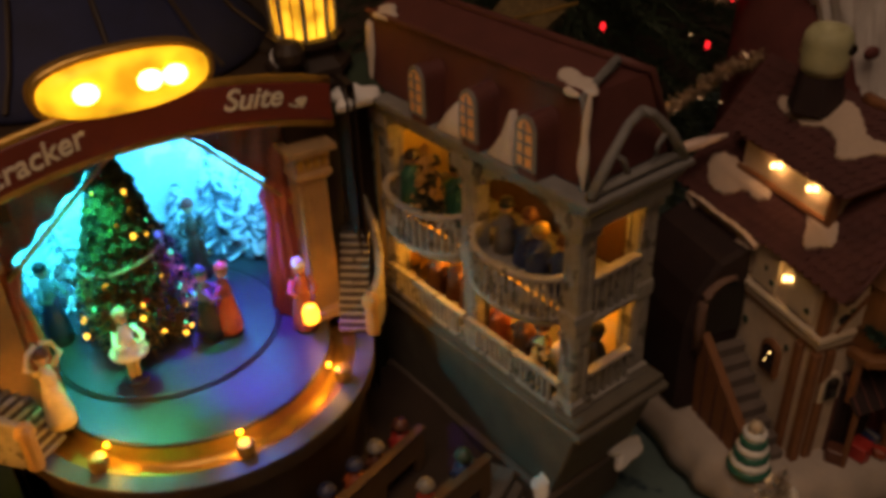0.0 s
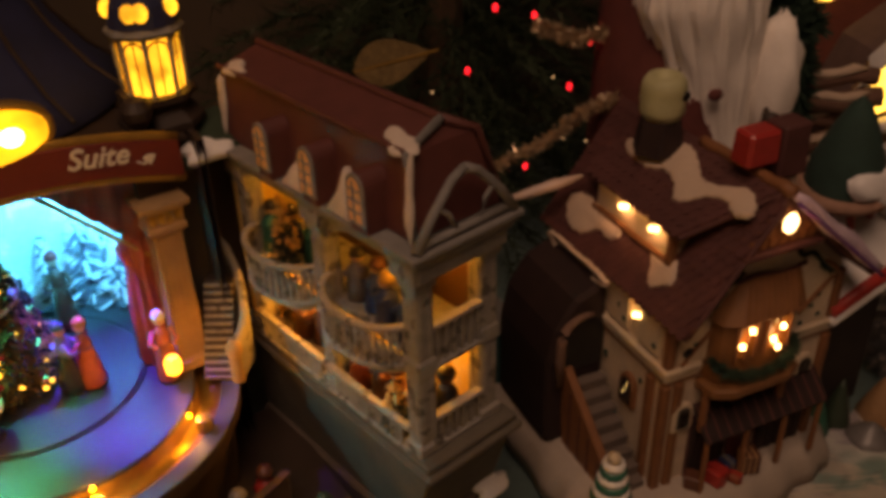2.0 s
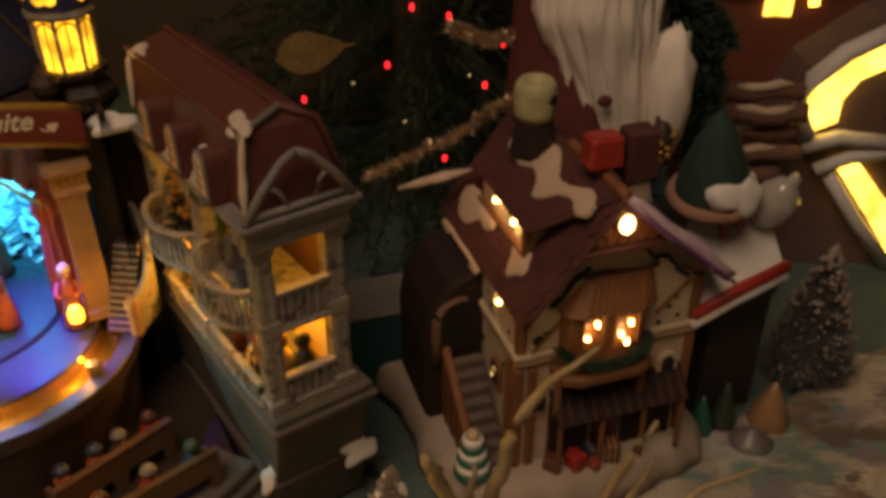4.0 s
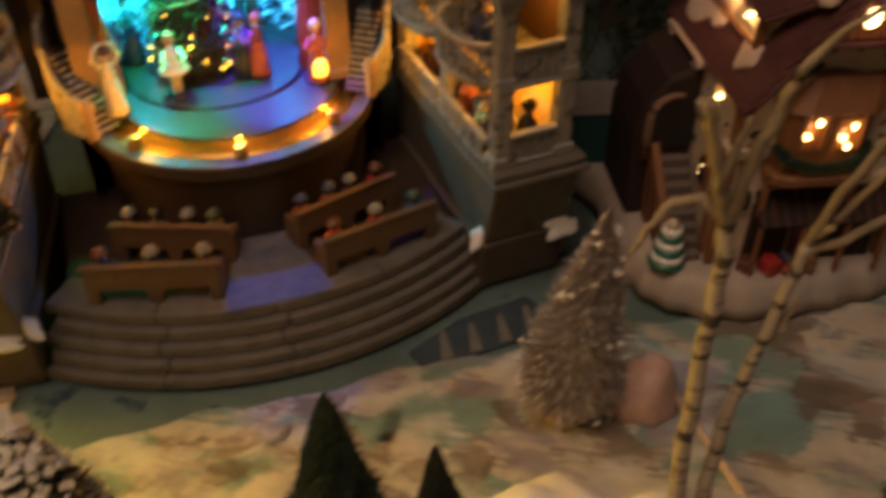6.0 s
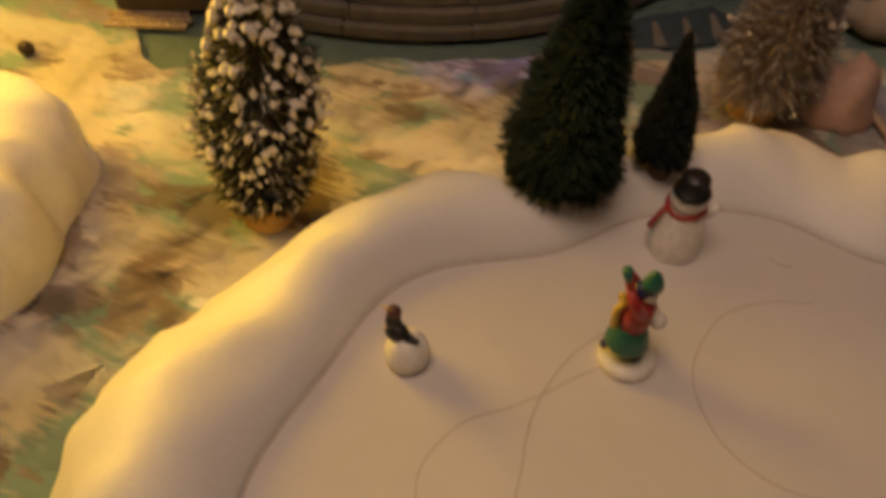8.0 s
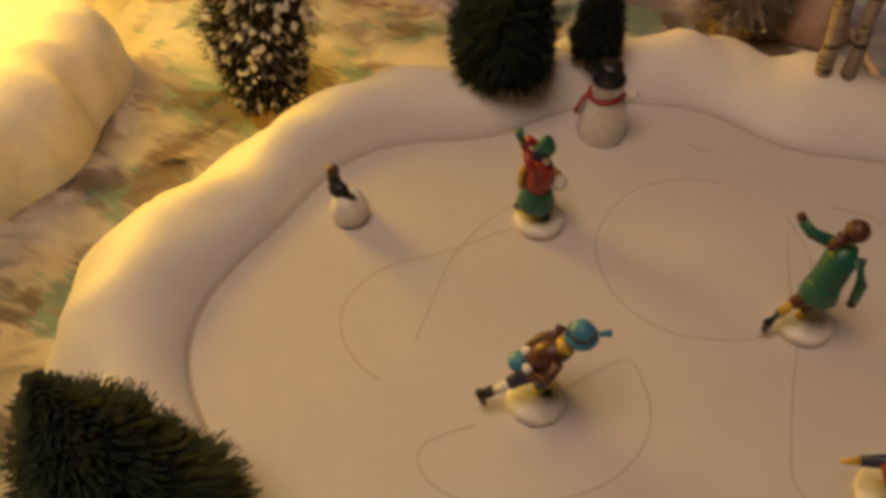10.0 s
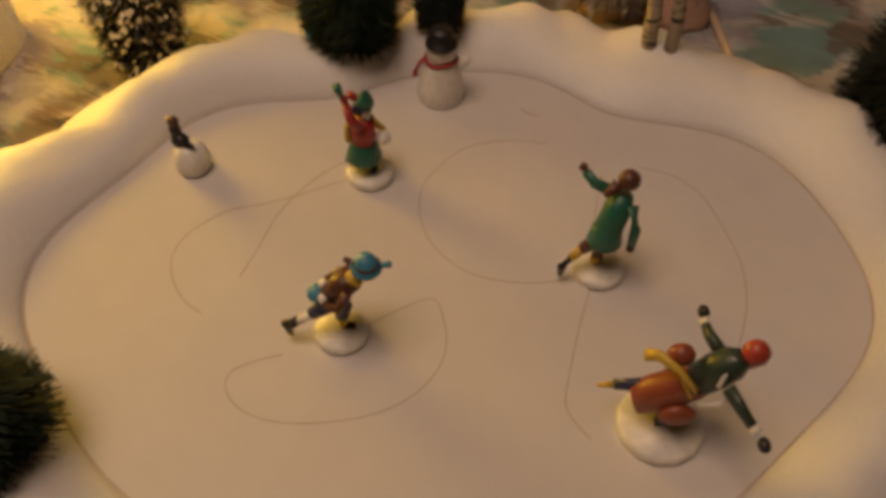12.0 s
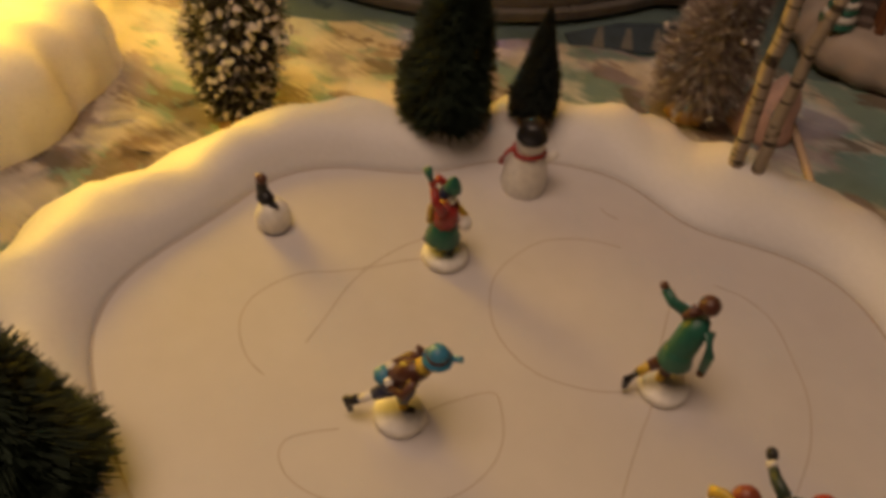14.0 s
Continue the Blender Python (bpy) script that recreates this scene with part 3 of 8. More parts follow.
    for z0, z1, nm in ((0.174, 0.1985, "upper"), (0.1187, 0.1385, "lower")):
        pan = piece("end_railing", lambda b: (box(b, (0.028, 0.004, z1), (0.0345, 0.006, 0.003)), box(b, (0.028, 0.004, z0), (0.0345, 0.006, 0.003)), box(b, (0.028, 0.0055, z0 + 0.003), (0.034, 0.002, z1 - z0 - 0.003))), CREAM, "panelled end railing", 0.0005)
        for i in range(6):
            piece("baluster", lambda b: box(b, (0.0138 + 0.0057 * i, 0.0035, z0 + 0.003), (0.002, 0.0025, z1 - z0 - 0.003)), CREAM, "", 0.0, pan)
    piece("cornice", lambda b: rings(b, 0, DEP, 0, LEN, [(0.004, 0.2421), (0.005, 0.2452), (0.006, 0.2458), (0.006, 0.2484), (0.0080, 0.2490), (0.0085, 0.2500), (0.0085, 0.2525)]), GREYWOOD, "weathered grey stepped cornice", 0.0006)
    piece("frieze", lambda b: box(b, (DEP / 2, -0.0015, 0.2335), (DEP + 0.002, 0.003, 0.008)), GREYWOOD, "", 0.0004)

    def mansard(b):
        x0, x1, y0, y1 = 0.0015, DEP + 0.006, 0.004, LEN
        v = [(x0, y0, 0.2527), (x1, y0, 0.2527), (x1, y1, 0.2527), (x0, y1, 0.2527), (x0 + 0.0045, y0 + 0.008, 0.295), (x1 - 0.012, y0 + 0.008, 0.295), (x1 - 0.012, y1, 0.295), (x0 + 0.0045, y1, 0.295), (DEP / 2 + 0.004, y0 + 0.013, 0.303), (DEP / 2 + 0.004, y1, 0.303)]
        put(b, v, [(3, 2, 1, 0), (0, 1, 5, 4), (1, 2, 6, 5), (3, 0, 4, 7), (4, 5, 8), (4, 8, 9, 7), (5, 6, 9, 8), (2, 3, 7, 9, 6)])
    roof = piece("roof", mansard, ROOFRED, "dark red mansard roof with snow patches", 0.0012)
    piece("roof_ridge", lambda b: tube(b, [(DEP / 2 + 0.004, 0.016, 0.3035), (DEP / 2 + 0.004, LEN, 0.3035)], 0.0022, 8), ROOFRED, "", 0.0, roof)
    piece("roof_edge", lambda b: tube(b, [(0.0060, 0.012, 0.2955), (0.0048, LEN, 0.2955)], 0.0018, 8), ROOFRED, "", 0.0, roof)
    for y in (0.030, 0.071, 0.113):
        head = [(y - 0.0062, 0.2527), (y + 0.0062, 0.2527)] + [(y + 0.0062 * math.cos(math.pi * i / 10), 0.2765 + 0.0082 * math.sin(math.pi * i / 10)) for i in range(11)]

        def dormer(b):
            slab(b, head, -0.012, 0.0102, 0, Matrix(((0, 0, -1, 0), (1, 0, 0, 0), (0, 1, 0, 0), (0, 0, 0, 1))))
        dor = piece("dormer", dormer, ROOFRED, "dormer with an arched window", 0.0006)
        glass = [(y - 0.0048, 0.2595), (y + 0.0048, 0.2595)] + [(y + 0.0048 * math.cos(math.pi * i / 8), 0.2760 + 0.0065 * math.sin(math.pi * i / 8)) for i in range(9)]
        frame_out = [(y - 0.0068, 0.2577), (y + 0.0068, 0.2577)] + [(y + 0.0068 * math.cos(math.pi * i / 8), 0.2760 + 0.0088 * math.sin(math.pi * i / 8)) for i in range(9)]
        T = Matrix(((0, 0, -1, 0), (1, 0, 0, 0), (0, 1, 0, 0), (0, 0, 0, 1)))
        win = piece("window", lambda b: slab(b, frame_out, 0.0100, 0.0112, 0, T), GREYWOOD, "arched window frame", 0.0, dor)
        piece("pane", lambda b: slab(b, glass, 0.0113, 0.0117, 0, T), DIMWINDOW, "", 0.0, dor)
        for dz in (0.2650, 0.2710, 0.2765):
            piece("glazing_bar", lambda b: box(b, (-0.0120, y, dz), (0.0008, 0.0096, 0.0008)), GREYWOOD, "", 0.0, dor)
        piece("glazing_bar", lambda b: box(b, (-0.0120, y, 0.2595), (0.0008, 0.0009, 0.022)), GREYWOOD, "", 0.0, dor)

    for s in (0, 1):
        x0 = -0.004 if s == 0 else DEP + 0.004
        xm = DEP / 2 + 0.002
        piece("gable_timber", lambda b: tube(b, [(x0, -0.005, 0.2535), (x0 + (xm - x0) * 0.35, -0.004, 0.2690), (x0 + (xm - x0) * 0.75, -0.002, 0.2815), (xm, -0.0015, 0.2850)], [0.0028, 0.0026, 0.0024, 0.0026], 7), GREYWOOD, "bent grey timber before the roof's end", 0.0, smooth=True)
        piece("gable_brace", lambda b: tube(b, [(x0 + (xm - x0) * 0.80, -0.004, 0.2540), (x0 + (xm - x0) * 0.62, -0.0040, 0.2660), (x0 + (xm - x0) * 0.42, -0.0035, 0.2715)], 0.0015, 6), GREYWOOD, "", 0.0, smooth=True)
    piece("hip_roll", lambda b: tube(b, [(0.0025, 0.0040, 0.2545), (0.0062, 0.0115, 0.2950), (DEP / 2 + 0.004, 0.0165, 0.3035)], [0.0026, 0.0022, 0.0026], 7), GREYWOOD, "grey roll along the roof's hip", 0.0, smooth=True)
    piece("hip_roll", lambda b: tube(b, [(DEP + 0.0050, 0.0040, 0.2545), (DEP - 0.0060, 0.0115, 0.2950), (DEP / 2 + 0.004, 0.0165, 0.3035)], [0.0024, 0.0022, 0.0026], 7), ROOFRED, "", 0.0, smooth=True)
    piece("gable_sill", lambda b: tube(b, [(-0.002, -0.004, 0.2555), (DEP + 0.004, -0.004, 0.2555)], 0.0022, 6), GREYWOOD, "", 0.0, smooth=True)

    for c, nrm, rx, ry, seed, turn in (((0.0105, 0.020, 0.2968), (-0.30, 0.0, 0.95), 0.0125, 0.0068, 3, 0), ((0.0030, 0.0065, 0.273), (-0.97, -0.3, 0.16), 0.0028, 0.0180, 5, 4), ((0.0080, LEN - 0.014, 0.2964), (-0.3, 0.0, 0.95), 0.0100, 0.0055, 4, 0), ((0.0025, LEN - 0.004, 0.276), (-0.98, 0.0, 0.12), 0.003, 0.016, 9, 3)):
        piece("roof_snow", lambda b: patch(b, c, nrm, rx, ry, seed, 0.0018, turn=turn, rough=1.2), WINGSNOW, "white modelled snow lying on the roof", 0.0, roof, smooth=True)
    for y, h in ((0.0515, 0.023), (0.0925, 0.014)):
        piece("valley_snow", lambda b: put(b, [(-0.0082, y - 0.0105, 0.2527), (-0.0082, y + 0.0105, 0.2527), (-0.0045, y + 0.0035, 0.2560 + 0.4 * h), (-0.0015, y + 0.001, 0.2545 + h), (-0.0015, y - 0.002, 0.2545 + h), (-0.0045, y - 0.0040, 0.2560 + 0.4 * h), (0.0, y + 0.0095, 0.2527), (0.0, y - 0.0095, 0.2527), (0.004, y, 0.2545 + h)], [(0, 1, 2, 5), (5, 2, 3, 4), (1, 6, 8, 3, 2), (7, 0, 5, 4, 8), (0, 7, 6, 1), (4, 3, 8), (6, 7, 8)]), WINGSNOW, "snow drift between the dormers", 0.0012, roof, smooth=True)
    piece("corner_snow", lambda b: patch(b, (-0.0005, 0.020, 0.0525), (-0.6, -0.4, 0.6), 0.0065, 0.011, 12, 0.0035, rough=1.3), SNOW, "snow lump on the plinth's corner", 0.0, smooth=True)
    if side == Mirror:
        piece("foot_snow", lambda b: patch(b, (0.022, 0.0115, 0.0480), (0.0, -0.6, 0.75), 0.0240, 0.0055, 17, 0.0035, rough=0.9), SNOW, "long snow drift on the plinth's foot", 0.0, smooth=True)
    else:
        piece("foot_snow", lambda b: (patch(b, (0.060, 0.0115, 0.0490), (0.1, -0.7, 0.7), 0.0160, 0.0085, 17, 0.004, rough=1.3)), SNOW, "snow lump on the plinth's foot", 0.0, smooth=True)


both(wing)

# stage
bm = bmesh.new()
lathe(bm, [(0, 0.0477), (0.097, 0.0477), (0.099, 0.1), (0.106, 0.104), (0.106, 0.111), (0.1055, 0.1125), (0.096, 0.1125)], 72)
part("stage_drum", bm, BROWN, theatre, "dark drum under the stage")
bm = bmesh.new()
lathe(bm, [(0.0955, 0.1127), (0.1062, 0.1127), (0.1062, 0.1142), (0.0955, 0.1142), (0.0955, 0.1127)], 72)
part("stage_rim", bm, RIM, theatre, "pale outer rim of the stage", 0.0004)
bm = bmesh.new()
lathe(bm, [(0.0952, 0.1138), (0.0948, 0.108), (0.083, 0.1075), (0.081, 0.112), (0.0805, 0.1186)], 72)
part("footlight_trough", bm, GOLD, theatre, "gilt trough of the footlights", smooth=True)
bm = bmesh.new()
lathe(bm, [(0, 0.112), (0.0803, 0.112), (0.0803, 0.1205), (0.0795, 0.121), (0, 0.121)], 72)
part("stage_floor", bm, STAGEFLOOR, theatre, "pale glossy stage boards")
bm = bmesh.new()
slab(bm, [(-0.094, 0.0), (0.094, 0.0), (0.1, 0.06), (0.06, 0.105), (-0.06, 0.105), (-0.1, 0.06)], 0.112, 0.1208)
part("stage_back_floor", bm, STAGEFLOOR, theatre)
DISC = mat("turntable", (0.040, 0.043, 0.052), 0.35, 0.2, 60, 0.1, coat=0.1)
bm = bmesh.new()
lathe(bm, [(0, 0.1212), (0.066, 0.1212), (0.066, 0.1222), (0.0652, 0.1227), (0, 0.1227)], 64, Matrix.Translation((-0.006, 0.028, 0)))
part("turntable", bm, DISC, theatre, "round revolving disc of the stage")
bm = bmesh.new()
tube(bm, arc(-0.006, 0.028, 0.0675, 0, 360, 72, 0.1213), 0.0008, 5)
part("turntable_gap", bm, BLACK, theatre)
for a in (-172, -140, -93, -47, -12):
    x, y = 0.0865 * math.cos(radians(a)), 0.0865 * math.sin(radians(a))
    bm = bmesh.new()
    lathe(bm, [(0, 0), (0.0045, 0), (0.0052, 0.004), (0.0045, 0.008), (0.003, 0.0085), (0, 0.0085)], 12, Matrix.Translation((x * 1.085, y * 1.085, 0.1143)))
    fl = part("footlight", bm, GOLD, theatre, "brass footlight with a glowing yellow bulb")
    bm = bmesh.new()
    ball(bm, (x * 0.985, y * 0.985, 0.1225), 0.0016)
    part("bulb", bm, AMBER, fl)

# proscenium
for sx in (-1, 1):
    cx = 0.081 if sx > 0 else -0.094
    bm = bmesh.new()
    rings(bm, cx, cx, -0.008, -0.008, [(0.0135, 0.121), (0.0135, 0.1275), (0.0105, 0.129), (0.0090, 0.140), (0.0085, 0.214), (0.0115, 0.217), (0.0115, 0.2195), (0.0105, 0.221), (0.0110, 0.2305), (0.0145, 0.2325), (0.0145, 0.236)])
    col = part("column", bm, COLUMN, theatre, "fluted amber-brown column with a carved capital", 0.0004)
    for i in range(5):
        bm = bmesh.new()
        box(bm, (cx - 0.0068 + 0.0034 * i, -0.0168, 0.133), (0.0018, 0.0014, 0.080))
        part("flute", bm, COLUMN, col)
    for i in range(4):
        bm = bmesh.new()
        ball(bm, (cx - 0.0072 + 0.0048 * i, -0.0188, 0.226), (0.0022, 0.0014, 0.0034), 0, 8)
        part("carving", bm, GOLD, col)
    bm = bmesh.new()
    box(bm, (0.083 * sx, 0.002, 0.236), (0.022, 0.020, 0.030))
    lathe(bm, [(0, 0), (0.010, 0), (0.008, 0.004), (0.005, 0.008), (0.0085, 0.014), (0.009, 0.019), (0.006, 0.024), (0, 0.026)], 14, Matrix.Translation((0.083 * sx, 0.0, 0.266)))
    part("finial", bm, BROWN, theatre, "dark carved finial over the column", 0.0)


def arch_band(z_mid, z_end, half, n=21):
    return [(-half + 2 * half * i / (n - 1), z_mid - (z_mid - z_end) * abs(-1 + 2 * i / (n - 1)) ** 2) for i in range(n)]


bm = bmesh.new()
slab(bm, arch_band(0.283, 0.268, 0.098)[::-1] + arch_band(0.262, 0.246, 0.098), 0.008, 0.016, 0, UPRIGHT)
banner = part("banner", bm, REDPAINT, theatre, "red arched banner with white lettering", 0.0008)
for zm, ze in ((0.2845, 0.2695), (0.2605, 0.2445)):
    bm = bmesh.new()
    tube(bm, [(x, -0.0135, z) for x, z in arch_band(zm, ze, 0.098)], 0.0026, 8)
    part("banner_moulding", bm, GOLD, theatre, "gilt moulding", smooth=True)


def lettering(text, size, m, material, parent):
    """Raised letters in the built-in font, made into a mesh."""
    cu = bpy.data.curves.new("lettering", "FONT")
    cu.body, cu.size, cu.extrude, cu.shear, cu.align_x, cu.offset = text, size, 0.0005, 0.25, "CENTER", 0.00022
    tmp = new("lettering", cu)
    bpy.context.view_layer.update()
    me = bpy.data.meshes.new_from_object(tmp.evaluated_get(bpy.context.evaluated_depsgraph_get()))
    bpy.data.objects.remove(tmp)
    me.materials.clear()
    me.materials.append(material)
    ob = new("lettering", me)
    ob.parent = parent
    ob.matrix_basis = m
    ob["label"] = "white raised lettering"


LETTER = mat("letter_white", (0.75, 0.68, 0.55), 0.5, 0.1, 200)
lettering("Suite", 0.016, pose(0.053, -0.0166, 0.2655, 90, 8, 0), LETTER, banner)
lettering("Nutcracker", 0.0155, pose(-0.066, -0.0166, 0.2595, 90, -14, 0), LETTER, banner)
bm = bmesh.new()
tube(bm, [(0.073, -0.0167, 0.2625), (0.077, -0.0167, 0.260), (0.080, -0.0167, 0.2635)], 0.0006, 6)
slab(bm, [(0.080 + 0.0035 * math.sin(t) ** 3, 0.2625 + 0.0032 * math.cos(t) - 0.001 * math.cos(2 * t)) for t in [2 * math.pi * i / 14 for i in range(14)]], 0.0163, 0.0169, 0, UPRIGHT)
part("flourish", bm, LETTER, banner, "small painted heart and scroll")
bm = bmesh.new()
n = 40
oval = [(-0.006 + 0.041 * math.copysign(abs(math.cos(2 * math.pi * i / n)) ** 0.8, math.cos(2 * math.pi * i / n)), 0.2925 + 0.0145 * math.copysign(abs(math.sin(2 * math.pi * i / n)) ** 0.8, math.sin(2 * math.pi * i / n))) for i in range(n)]
slab(bm, [(-0.006 + (x + 0.006) * 1.09, 0.2925 + (z - 0.2925) * 1.2) for x, z in oval], 0.004, 0.0125, 0, UPRIGHT)
sign = part("sign", bm, GOLD, theatre, "gilt oval frame of the lit sign", 0.001)
bm = bmesh.new()
for s, d in ((1.0, 0.0128), (0.92, 0.0165), (0.7, 0.019), (0.35, 0.0202)):
    for x, z in oval:
        bm.verts.new((-0.006 + (x + 0.006) * s, -d, 0.2925 + (z - 0.2925) * s))
bm.verts.ensure_lookup_table()
for a in range(3):
    for i in range(n):
        bm.faces.new([bm.verts[a * n + i], bm.verts[a * n + (i + 1) % n], bm.verts[(a + 1) * n + (i + 1) % n], bm.verts[(a + 1) * n + i]])
bm.faces.new([bm.verts[3 * n + i] for i in range(n)])
part("lit_panel", bm, SIGNLIGHT, sign, "glowing amber panel", smooth=True)
for x in (-0.026, 0.004, 0.016):
    bm = bmesh.new()
    ball(bm, (x, -0.0205, 0.294), (0.006, 0.0015, 0.005))
    part("sign_bulb", bm, BULB, sign)

for sx in (-1, 1):
    bm = bmesh.new()
    nu, nv = 40, 12
    for j in range(nv + 1):
        for i in range(nu + 1):
            u, w = i / nu, j / nv
            x = 0.008 + (0.064 if sx > 0 else 0.080) * u
            top = 0.262 - 0.012 * u * u
            bot = 0.261 - 0.062 * u ** 1.2 - 0.003 * math.sin(math.pi * u)
            z = top + (bot - top) * w
            bm.verts.new((sx * (x + 0.004 * w), -0.001 + 0.0022 * math.sin(u * 36 + w * 5) * (0.3 + w), z))
    bm.verts.ensure_lookup_table()
    for j in range(nv):
        for i in range(nu):
            a = j * (nu + 1) + i
            bm.faces.new([bm.verts[a], bm.verts[a + 1], bm.verts[a + nu + 2], bm.verts[a + nu + 1]])
    bmesh.ops.solidify(bm, geom=bm.faces[:], thickness=0.0012)
    curtain = part("curtain", bm, CURTAIN, theatre, "dark red swagged stage curtain", smooth=True)
    bm = bmesh.new()
    lathe(bm, [(0.003, 0.121), (0.0105, 0.122), (0.0095, 0.16), (0.0065, 0.190), (0.0095, 0.202), (0.003, 0.214)], 36, Matrix.Translation((0.066 if sx > 0 else -0.085, 0.004, 0)), 0, 0, 360, 0.16, 9)
    part("gathered_drape", bm, CURTAIN, curtain, smooth=True)
    bm = bmesh.new()
    tube(bm, [(sx * (0.012 + (0.06 if sx > 0 else 0.076) * u), -0.0035, 0.2595 - 0.062 * u ** 1.2 - 0.003 * math.sin(math.pi * u)) for u in [i / 14 for i in range(15)]], 0.0013, 6)
    part("curtain_fringe", bm, GOLD, curtain)

bm = bmesh.new()
box(bm, (-0.113, -0.002, 0.236), (0.034, 0.010, 0.048))
part("side_panel", bm, BROWN, theatre, "dark panel beside the banner", 0.0008)

bm = bmesh.new()
slab(bm, arc(0, 0, 0.106, -4, 184, 32), 0.2632, 0.2655)
part("stage_ceiling", bm, BROWN, theatre, "dark ceiling over the stage")

# backdrop, side walls, roof and lantern towers
bm = bmesh.new()
lathe(bm, [(0.104, 0.1209), (0.104, 0.262), (0.1065, 0.262), (0.1065, 0.1209), (0.104, 0.1209)], 48, None, 0, 8, 172)
BACKDROP = mat("painted_backdrop", (0.42, 0.52, 0.62), 0.75, 0.3, 38, 0.1, second=(0.80, 0.80, 0.80), cover=0.55)
part("backdrop", bm, BACKDROP, theatre, "painted snowy forest backdrop", smooth=True)
FIRWHITE = mat("painted_fir", (0.70, 0.72, 0.74), 0.7, 0.2, 200)
FIRDARK = mat("painted_fir_shade", (0.10, 0.16, 0.19), 0.7, 0.3, 200)
rng = random.Random(11)
for i, (a, h, w) in enumerate(((22, 0.075, 0.018), (34, 0.10, 0.022), (47, 0.07, 0.018), (58, 0.092, 0.020), (72, 0.062, 0.016), (104, 0.06, 0.017), (120, 0.08, 0.02), (137, 0.055, 0.018), (152, 0.07, 0.02), (163, 0.05, 0.02))):
    bm = bmesh.new()
    for _ in range(240):
        u = rng.random() ** 0.8
        r, an = w * (1.02 - u) * rng.uniform(0.35, 1.0), rng.uniform(0, 2 * math.pi)
        c = Vector((r * 0.35 * math.cos(an), r * 0.35 * math.sin(an), h * (0.1 + 0.86 * u)))
        d = Vector((math.cos(an), math.sin(an), -0.45)) * (r * 0.8 + 0.002)
        sd = Vector((-math.sin(an), math.cos(an), 0)) * rng.uniform(0.0012, 0.0026)
        mi = 0 if rng.random() < 0.6 else 1
        put(bm, [c - sd * 0.4, c + sd * 0.4, c + d + sd, c + d * 1.15, c + d - sd, c + d * 0.7 + Vector((0, 0, 0.0022))], [(0, 5, 4), (0, 1, 5), (1, 2, 5), (2, 3, 5), (3, 4, 5), (0, 4, 3, 2, 1)], mi)
    tube(bm, [(0, 0, 0), (0, 0, h * 0.95)], [0.0016, 0.0006], 5, 1)
    bmesh.ops.scale(bm, vec=(1, 0.3, 1), verts=bm.verts)
    m = pose(0, 0, 0, 0, 0, a - 90) @ Matrix.Translation((0, 0.0975, 0.121))
    bmesh.ops.transform(bm, matrix=m, verts=bm.verts)
    part("backdrop_fir", bm, [FIRWHITE, FIRDARK], theatre, "snow-laden fir in relief on the backdrop")
bm = bmesh.new()
lathe(bm, [(0.108, 0.0), (0.112, 0.0), (0.112, 0.266), (0.108, 0.266), (0.108, 0.0)], 48, None, 0, -10, 190)
part("back_shell", bm, BROWN, theatre, "dark back of the theatre")
bm = bmesh.new()
lathe(bm, [(0.114, 0.2665), (0.116, 0.27), (0.098, 0.285), (0.080, 0.31), (0.062, 0.345), (0.040, 0.385), (0.018, 0.42), (0, 0.43)], 48, Matrix.Translation((0, 0.135, 0)), 0, 0, 360)
roof = part("dome", bm, NAVY, theatre, "midnight-blue domed roof", smooth=True)
for a in range(0, 360, 30):
    c, s = math.cos(radians(a)), math.sin(radians(a))
    bm = bmesh.new()
    tube(bm, [(r * c, 0.135 + r * s, z) for r, z in ((0.115, 0.272), (0.0985, 0.2865), (0.0805, 0.3115), (0.0625, 0.3465), (0.0405, 0.3865), (0.0185, 0.4215))], 0.0016, 6)
    part("dome_rib", bm, BROWN, roof)


